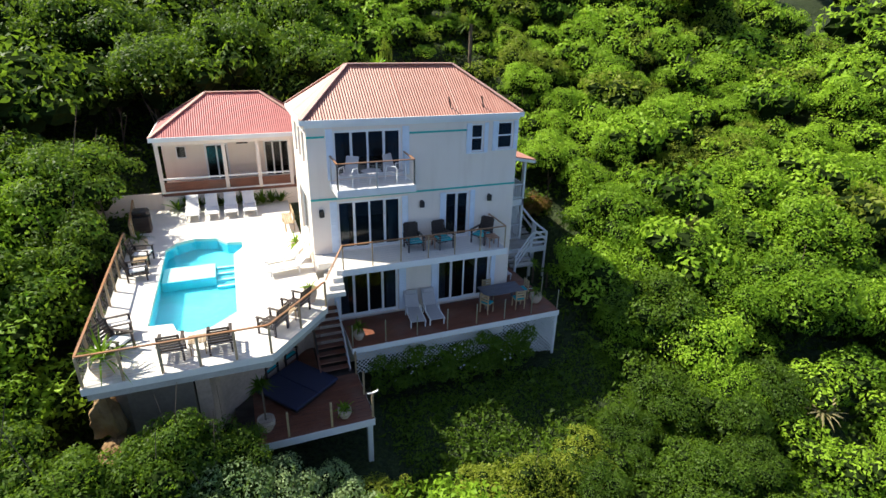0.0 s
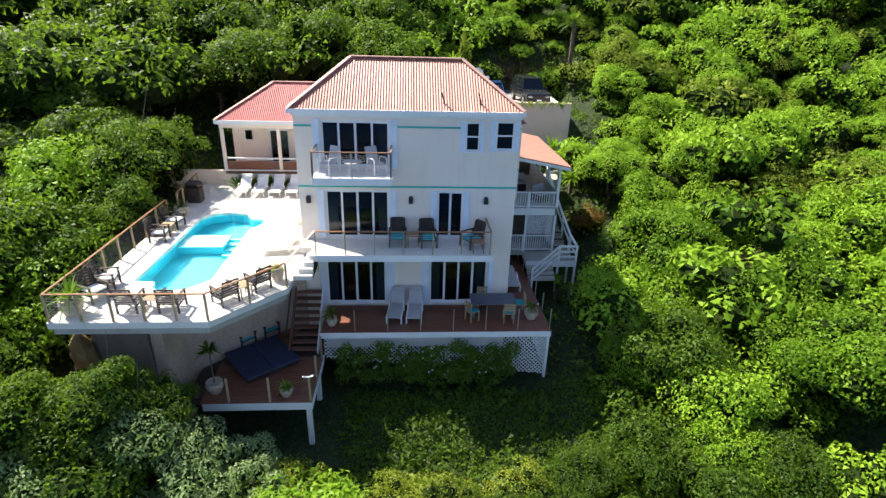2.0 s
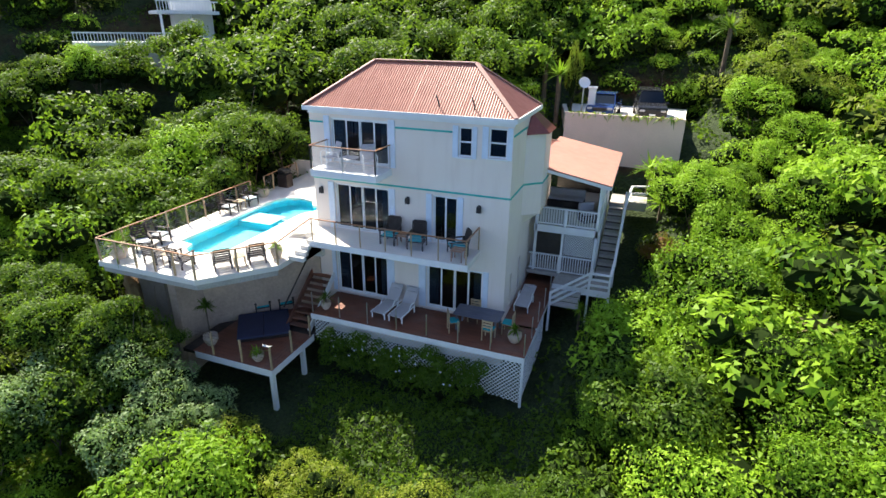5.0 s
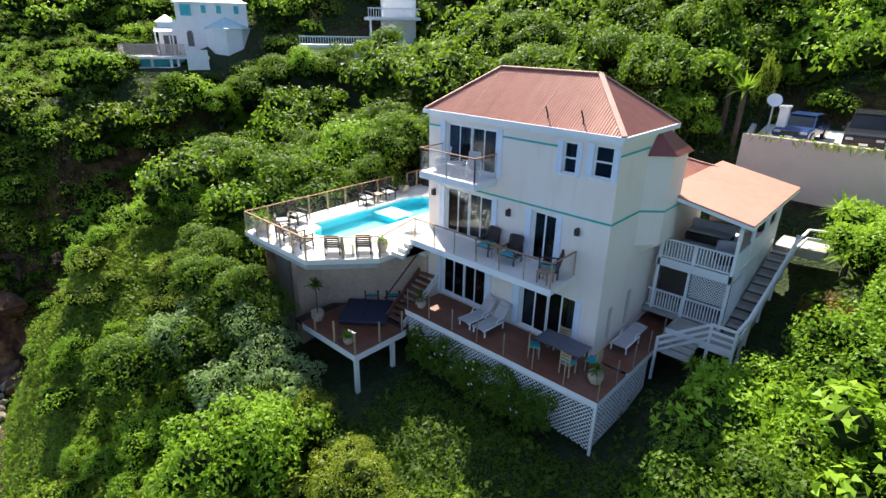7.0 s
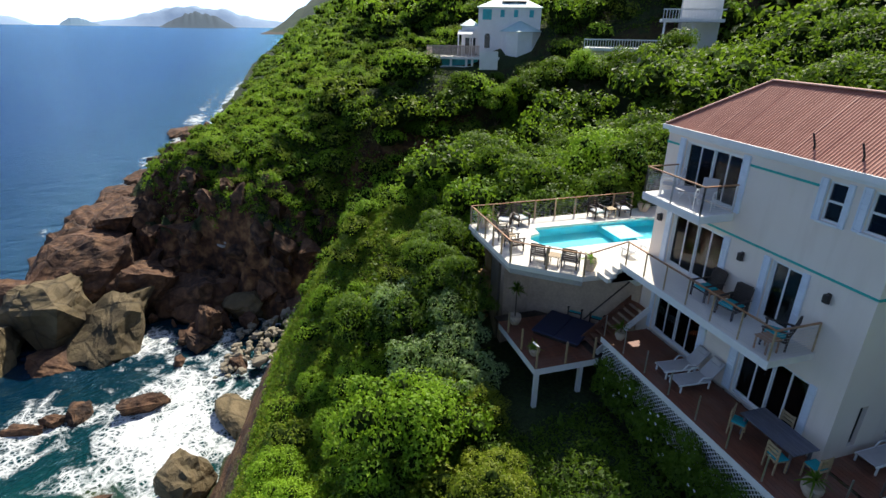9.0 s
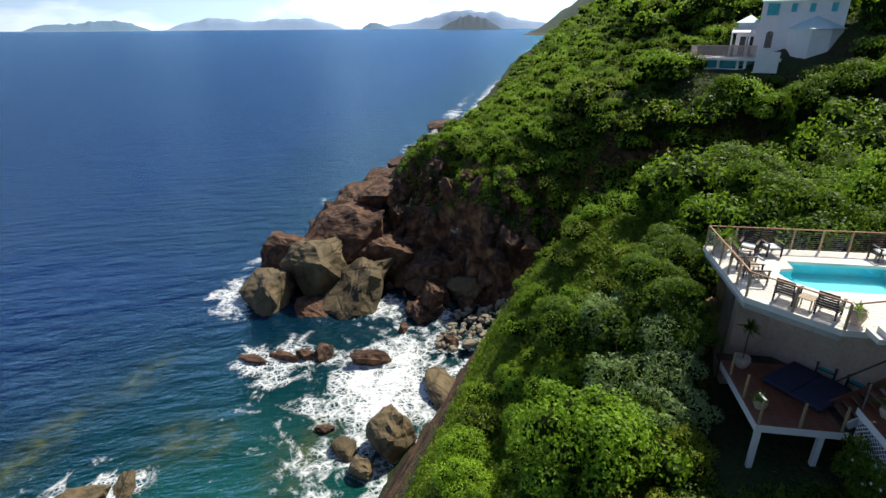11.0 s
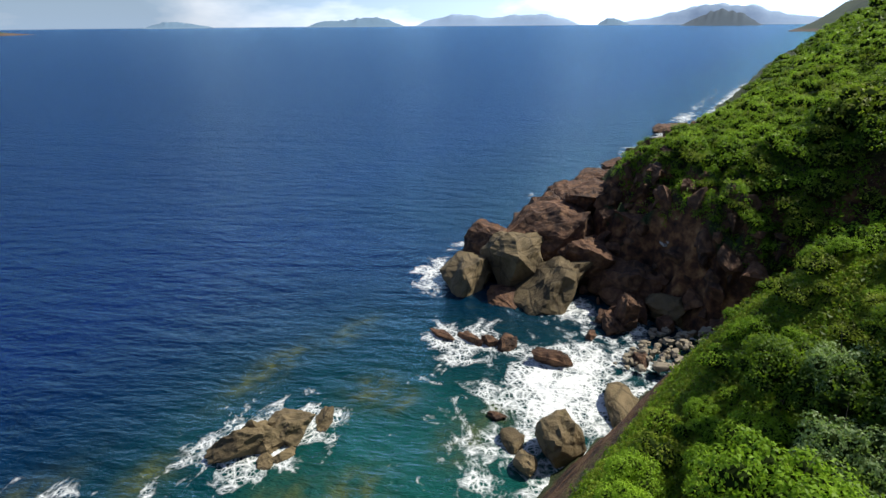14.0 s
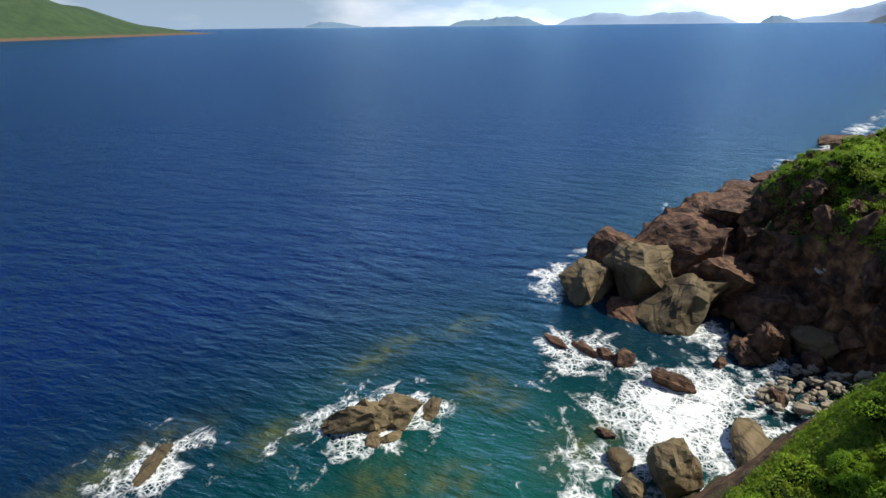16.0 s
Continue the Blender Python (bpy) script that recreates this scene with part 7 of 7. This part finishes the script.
# particular trees and bushes
BELOW_DECK = [
    (0, 4.6, 8.6, 2.3, -0.9), (7, 8.3, 11.0, 1.5, -2.0), (7, 9.8, 9.2, 1.4, -2.6), (6, 0.6, 10.6, 1.7, -1.6), (6, 2.2, 11.6, 1.4, -1.9), (2, -2.6, 11.4, 2.2, -1.0),
    (2, -4.6, 9.0, 2.0, -2.0), (2, -4.6, 12.5, 1.5, 0.9), (2, -2.7, 12.8, 1.5, 0.5), (2, -6.3, 13.6, 1.5, 1.2), (6, -1.0, 12.6, 1.3, -0.2), (6, 0.4, 12.4, 1.2, -1.0),
    (6, 1.9, 12.7, 1.2, -1.8), (4, 3.6, 12.3, 1.1, -2.3), (6, -3.6, 10.6, 1.6, -0.9), (7, 10.8, 12.0, 1.2, -2.4), (7, 6.6, 11.6, 1.1, -2.4), (3, -2.1, 13.3, 1.1, 1.1),
    (2, -0.7, 13.5, 1.0, 0.2),
]
BESIDE_HOUSE = [
    (0, -7.4, 20.5, 2.6, 2.3), (1, -8.6, 25.0, 3.2, 4.2), (0, -7.6, 17.0, 1.8, 0.9), (9, 20.0, 12.0, 1.5, -1.6), (8, 22.0, 15.5, 2.0, 0.6), (9, 13.4, 12.6, 1.2, -2.6),
    (2, -9.5, 29.5, 3.0, 5.5), (2, -6.4, 26.2, 2.2, 5.6), (3, -6.0, 23.2, 1.7, 3.6), (2, -5.9, 29.0, 1.8, 5.4), (9, 15.6, 13.0, 1.5, -2.0), (9, 17.5, 16.5, 2.4, 0.4), (8, 16.8, 20.5, 2.1, 0.9), (8, 19.5, 22.5, 2.6, 2.2), (9, 14.2, 9.6, 1.6, -3.0),
]
FAR_SLOPE = [
    (3, -39.5, 26.0, 2.2, 3.4), (0, -36.5, 29.0, 2.2, 4.8), (2, -34.5, 32.5, 2.6, 6.6), (1, -31.0, 36.6, 2.4, 8.4), (3, -28.5, 38.0, 2.6, 8.6), (2, -33.5, 34.8, 2.4, 7.8),
    (3, -25.0, 41.5, 2.8, 10.2),
]
TREES = []
for k, x, y, r, top in BELOW_DECK + BESIDE_HOUSE + FAR_SLOPE:
    g = ground_z(x, y)
    TREES.append((x, y, r))
    tree(k, x, y, r, max(r * 0.5, top - g - r * 0.35), x * 77 % 360, z=g)
rng = random.Random(31)
for i in range(26):
    x, y = rng.uniform(-44, -35), rng.uniform(19, 31)
    r = rng.uniform(0.9, 1.6)
    if not built_over(x, y, 0.2):
        TREES.append((x, y, r))
        tree(rng.choice((0, 2, 3, 4)), x, y, r, r * 0.6, rng.uniform(0, 360))
rng = random.Random(12)
far_list = []
count = 0
tries = 0
while tries < 12300:
    tries += 1
    x, y = (rng.uniform(-115, 62), rng.uniform(-22, 82)) if tries < 10500 else (rng.uniform(-260, 90), rng.uniform(-20, 130))
    yc = float(np.interp(x, COAST_X, COAST_Y))
    d = y - yc
    if d < 5.8 or (x < -25 and d < (8.5 if x > -40 else 10.5)) or (-115 < x < -45 and d < 12):
        continue
    near = math.hypot(x - 12, y - 14) < 38
    r = rng.choice((rng.uniform(0.8, 1.6), rng.uniform(1.4, 2.9))) if y > 12 else rng.uniform(0.9, 1.7)
    if not near:
        r *= (0.95 if x < -44 else 1.25) if tries < 10500 else (1.5 if x < 0 else 2.3)
    if x < -3 and -20 < x and y < 14:
        r = rng.uniform(0.5, 1.05)
    if x < -24 and d < 12:
        r = rng.uniform(0.6, 1.2)
    if 3.5 < x < 15.0 and 12.4 < y < 17.5:
        continue
    if -25 < x < -3.5 and y < 10.5 and rng.random() < 0.45:
        continue
    if x < -45 and d < 40:
        r = min(r, rng.uniform(0.7, 1.5))
    tall = -24 < x < 9 and y > 31
    if tall:
        r = rng.uniform(1.8, 3.2)
    if built_over(x, y, r):
        continue
    if abs(x - 19) < 7 and y < 12 and d > 4:
        r = min(r, 1.3)
    if -26 < x < -9 and abs((y - 24.5) - (x + 12.5) * -1.13) < 3.5 and y > 22:
        r, tall = min(r, 1.2), False
    if any((x - a) ** 2 + (y - b) ** 2 < (0.56 * (r + c)) ** 2 for a, b, c in TREES[-900:]):
        continue
    if 12.0 < x < 15.6 and 10.5 < y < 23:
        r = min(r, 0.8)
    TREES.append((x, y, r))
    # leaf colour carries the light by zone: dark kinds where shaded, lime where sunlit
    kind = rng.choice((9, 9, 3, 2)) if 10 < x < 18 and y < 16 else rng.choice((8, 1, 8, 5)) if 12 < x < 27 and y < 25 else rng.choice((7, 4, 2, 3)) if 5 < x < 17 and y < 14 else rng.choice((2, 3, 2, 3, 2)) if -24 < x < -2 and y > 26 else rng.choice((0, 2, 3, 1, 0)) if -24 < x < -4 and y > 15 else rng.choice((1, 5, 1, 5, 0, 4, 1, 7)) if x > 9 and y < 60 else rng.choice((2, 3, 2, 3, 0)) if -22 < x <= 9 and y > 27 else rng.choice((0, 2, 5, 1, 5, 3, 4)) if y > 12 else rng.choice((4, 0, 5, 4, 1, 0))
    h = r * rng.uniform(1.2, 2.0) if tall else r * rng.uniform(0.45, 1.25)
    if near and count < 285:
        count += 1
        tree(kind, x, y, r, h, rng.uniform(0, 360), squash=rng.uniform(0.8, 1.15))
    else:
        far_list.append((kind, x, y, r, h, rng.uniform(0, 6.28)))


# low bushes on the grassy shoulder above the rocky point
rng = random.Random(41)
for i in range(150):
    x, d = rng.uniform(-66, -40), rng.uniform(6.5, 13.0)
    y = float(np.interp(x, COAST_X, COAST_Y)) + d
    r = rng.uniform(0.45, 1.0)
    far_list.append((rng.choice((0, 4, 5, 2)), x, y, r, r * 0.5, rng.uniform(0, 6.28)))


# woods on the farthest slope of the coast
for i in range(520):
    x, d = rng.uniform(-420, -112), rng.uniform(6.5, 100.0)
    y = float(np.interp(x, COAST_X, COAST_Y)) + d
    r = rng.uniform(1.4, 2.2) if d < 25 else rng.uniform(2.2, 4.2)
    far_list.append((rng.choice((0, 2, 3, 5)), x, y, r, r * 0.35, rng.uniform(0, 6.28)))


def far_woods(name, label, items, mat, leaves, size):
    verts, faces, slots = [], [], []
    rg = random.Random(len(items))
    for kind, x, y, r, h, turn in items:
        z = ground_z(x, y) + h
        clumps = [(x, y, z, r * 0.7)]
        for i in range(5):
            th = turn + i * 1.256
            clumps.append((x + math.cos(th) * r * 0.6, y + math.sin(th) * r * 0.6, z + rg.uniform(-0.25, 0.3) * r, r * rg.uniform(0.35, 0.5)))
        away = math.hypot(x - 15, y - 5)
        n = leaves if away < 82 and y < 50 else leaves * 0.4
        v, f = leaf_cloud(rg, clumps, [int(n)] * 6, size * r * (leaves / n) ** 0.5)
        k = len(verts)
        verts += v
        faces += [tuple(i + k for i in q) for q in f]
        slots += [0] * len(f)
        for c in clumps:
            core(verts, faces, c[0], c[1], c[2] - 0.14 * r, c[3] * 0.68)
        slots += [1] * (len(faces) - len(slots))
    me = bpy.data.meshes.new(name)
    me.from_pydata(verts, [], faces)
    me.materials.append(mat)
    me.materials.append(CORE_SHADE)
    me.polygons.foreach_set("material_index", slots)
    tagged(new(name, me), label, "woods", kind="stuff")


for nm, lb, ks, mat in (("bright_woods", "bright green scrub woods covering the far hillside", (0, 6, 8), LEAF_A), ("lime_woods", "yellow-green sunlit scrub covering the far hillside", (1, 5), LEAF_E), ("dark_woods", "dark green woods covering the far hillside", (2, 3, 9), LEAF_B), ("olive_scrub", "olive-green dry scrub on the far hillside", (4, 7), LEAF_C)):
    items = [f for f in far_list if f[0] in ks]
    far_woods(nm, lb, items, mat, 84, 0.064)


def undergrowth(name, label, mat, seed, n, area, size, height):
    """Low leaves and blades all over the open slope."""
    rg = random.Random(seed)
    verts, faces = [], []
    made = 0
    while made < n:
        x, y = rg.uniform(area[0], area[1]), rg.uniform(area[2], area[3])
        yc = float(np.interp(x, COAST_X, COAST_Y))
        if y - yc < (3.6 if x > -22 else 6.0) or built_over(x, y, 0.1) or (mat is not LEAF_B and 3.0 < x < 14.5 and y > 11.5):
            made += 0.2
            continue
        made += 1
        z = ground_z(x, y)
        hgt = height * rg.uniform(0.3, 1.0)
        v, f = leaf_cloud(rg, [(x, y, z, hgt)], [13], size)
        k = len(verts)
        verts += v
        faces += [tuple(i + k for i in q) for q in f]
    me = bpy.data.meshes.new(name)
    me.from_pydata(verts, [], faces)
    me.materials.append(mat)
    tagged(new(name, me), label, "undergrowth", kind="stuff")


undergrowth("slope_grass", "yellow-green grass and low scrub on the spur", LEAF_C, 21, 21000, (-26, 6, -3, 14), 0.06, 0.36)
undergrowth("slope_leaves", "low green creepers covering the steep slope", LEAF_A, 22, 15000, (-26, 20, -3, 17), 0.065, 0.42)
undergrowth("cliff_scrub", "green scrub clinging to the brown cliff", LEAF_A, 24, 8500, (-62, -27, -16, 14), 0.11, 0.5)
# deep green leaves added to darken the bank where house shade falls
undergrowth("bank_creepers", "dark green leaves added as shade on the bank below the deck", LEAF_B, 27, 2600, (2, 15, 10.5, 17.4), 0.055, 0.4)
undergrowth("cliff_grass", "dry straw-coloured grass on the brown cliff", STRAW, 28, 1500, (-50, -28, -8, 16), 0.07, 0.35)
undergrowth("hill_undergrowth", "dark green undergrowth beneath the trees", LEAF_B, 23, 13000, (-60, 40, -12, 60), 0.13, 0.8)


def vine_hedge():
    """Dark flowering vines over the middle of the lattice."""
    rg = random.Random(77)
    verts, faces = [], []
    for i in range(150):
        t = rg.random()
        x = 4.5 + 7.0 * t
        drop = 0.35 + 1.5 * rg.random()
        if x > 10.0:
            drop *= 1.2
        z = max(-0.15 - drop, ground_z(x, 17.2))
        v, f = leaf_cloud(rg, [(x, 17.2 - 0.12 * rg.random() - 0.15 * drop, z, rg.uniform(0.2, 0.36))], [80], 0.055)
        k = len(verts)
        verts += v
        faces += [tuple(i + k for i in q) for q in f]
    me = bpy.data.meshes.new("vine_hedge")
    me.from_pydata(verts, [], faces)
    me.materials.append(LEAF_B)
    tagged(new("vine_hedge", me), "dark green vines climbing the white lattice", "vines", kind="stuff")
    for i in range(24):
        x, z = rg.uniform(4.8, 11.0), rg.uniform(-1.6, -0.3)
        bm = bmesh.new()
        for k in range(5):
            th = k * 1.2566
            frond(bm, (0, 0, 0), (math.cos(th), -0.6, math.sin(th)), 0.06, 0.02, 0.1)
        ob = part("flower", bm, WHITE)
        ob.location = (x, 16.9 - 0.15 * abs(z), z)
        tagged(ob, "small white flower on the vines", "flower", "flowers on the vines")


vine_hedge()


def agave(x, y, r, seed, mat, label, name="agave", up=0.0):
    rg = random.Random(seed)
    t = thing(name, label, "plant", pose(x, y, ground_z(x, y) + up), "spiky plants on the slope")
    bm = bmesh.new()
    for i in range(44):
        th, el = i * 2.399, rg.uniform(0.05, 1.35)
        frond(bm, (0, 0, 0.1), (math.cos(th) * math.cos(el), math.sin(th) * math.cos(el), math.sin(el)), r * rg.uniform(0.7, 1.1), 0.05 * r, rg.uniform(0.1, 0.6))
    part("leaf_rosette", bm, mat, t)
    part("stem", tube((0, 0, -up - 0.3), (0, 0, 0.15), 0.1 * r, n=7), BARK, t)


for i, (x, y, r, up, mat) in enumerate(((19.0, 12.2, 1.0, 0.9, STRAW), (21.2, 10.4, 1.0, 0.8, STRAW), (17.6, 14.8, 0.9, 1.2, STRAW), (22.5, 20.0, 1.0, 2.0, STRAW), (14.4, 22.0, 0.6, 0.9, LEAF_A), (14.9, 21.4, 0.6, 0.8, LEAF_B), (-6.0, 10.4, 0.8, 0.7, LEAF_C), (-9.5, 12.0, 0.8, 0.6, LEAF_C), (-12.5, 9.8, 0.8, 0.5, STRAW), (17.4, 31.0, 1.3, 1.2, LEAF_A), (16.6, 33.2, 1.4, 1.4, LEAF_A), (18.4, 33.5, 1.3, 1.3, LEAF_A), (13.4, 33.6, 1.2, 1.2, LEAF_B), (10.2, 37.5, 1.6, 3.2, LEAF_A), (9.0, 39.0, 1.6, 3.8, LEAF_B), (20.5, 45.0, 1.6, 3.4, LEAF_B))):
    agave(x, y, r, 200 + i, mat, "dry straw-coloured agave on the slope" if mat is STRAW else "spiky green palm-like plant with arching leaves", up=up)
croton = tree(5, 17.6, 27.6, 1.0, 0.9, 30, "croton_bush", label="reddish croton bush beside the stairs")
red = croton.children[0].data.copy()
red.materials.clear()
red.materials.append(LEAF_R)
red.materials.append(CORE_SHADE)
croton.children[0].data = red
spire = tree(4, 11.0, 38.2, 0.55, 3.2, 10, label="tall narrow olive-green columnar tree", squash=4.6)
# planter along the parking wall
for i in range(14):
    x = 11.5 + i * 0.48
    bmp = bmesh.new()
    rg = random.Random(300 + i)
    for k in range(26):
        th, el = rg.uniform(0, 6.28), rg.uniform(0.0, 1.3)
        frond(bmp, (rg.uniform(-0.15, 0.15), 0, 0), (math.cos(th) * math.cos(el), math.sin(th) * math.cos(el), math.sin(el)), rg.uniform(0.28, 0.6), 0.035, 0.9)
    ob = part("planter_plant", bmp, LEAF_C if i % 3 else LEAF_A)
    ob.location = (x, 35.62 - 0.028 * i, 6.46)
    tagged(ob, "yellow-green trailing plant in the wall planter", "plant", "plants along the parking wall")


# ---- deck boards ----
def boards(parent, x0, x1, y0, y1, z, pitch=0.145):
    n = int((y1 - y0) / pitch)
    me = mesh_of("board", box((0, 0.004, -0.028), (x1 - x0, pitch - 0.004, 0.0)), DECKWOOD)
    for i in range(n):
        ob = part("board", me, None, parent)
        ob.location = (x0, y0 + i * pitch, z)


boards(part_deck, 3.76, 12.97, 17.35, 19.66, 0.0)
boards(part_deck, 11.54, 12.97, 19.67, 24.9, 0.0)
boards(low, 0.0, 3.85, 14.43, 17.33, -1.0)
boards(low, -0.9, 2.5, 17.34, 19.6, -1.0)
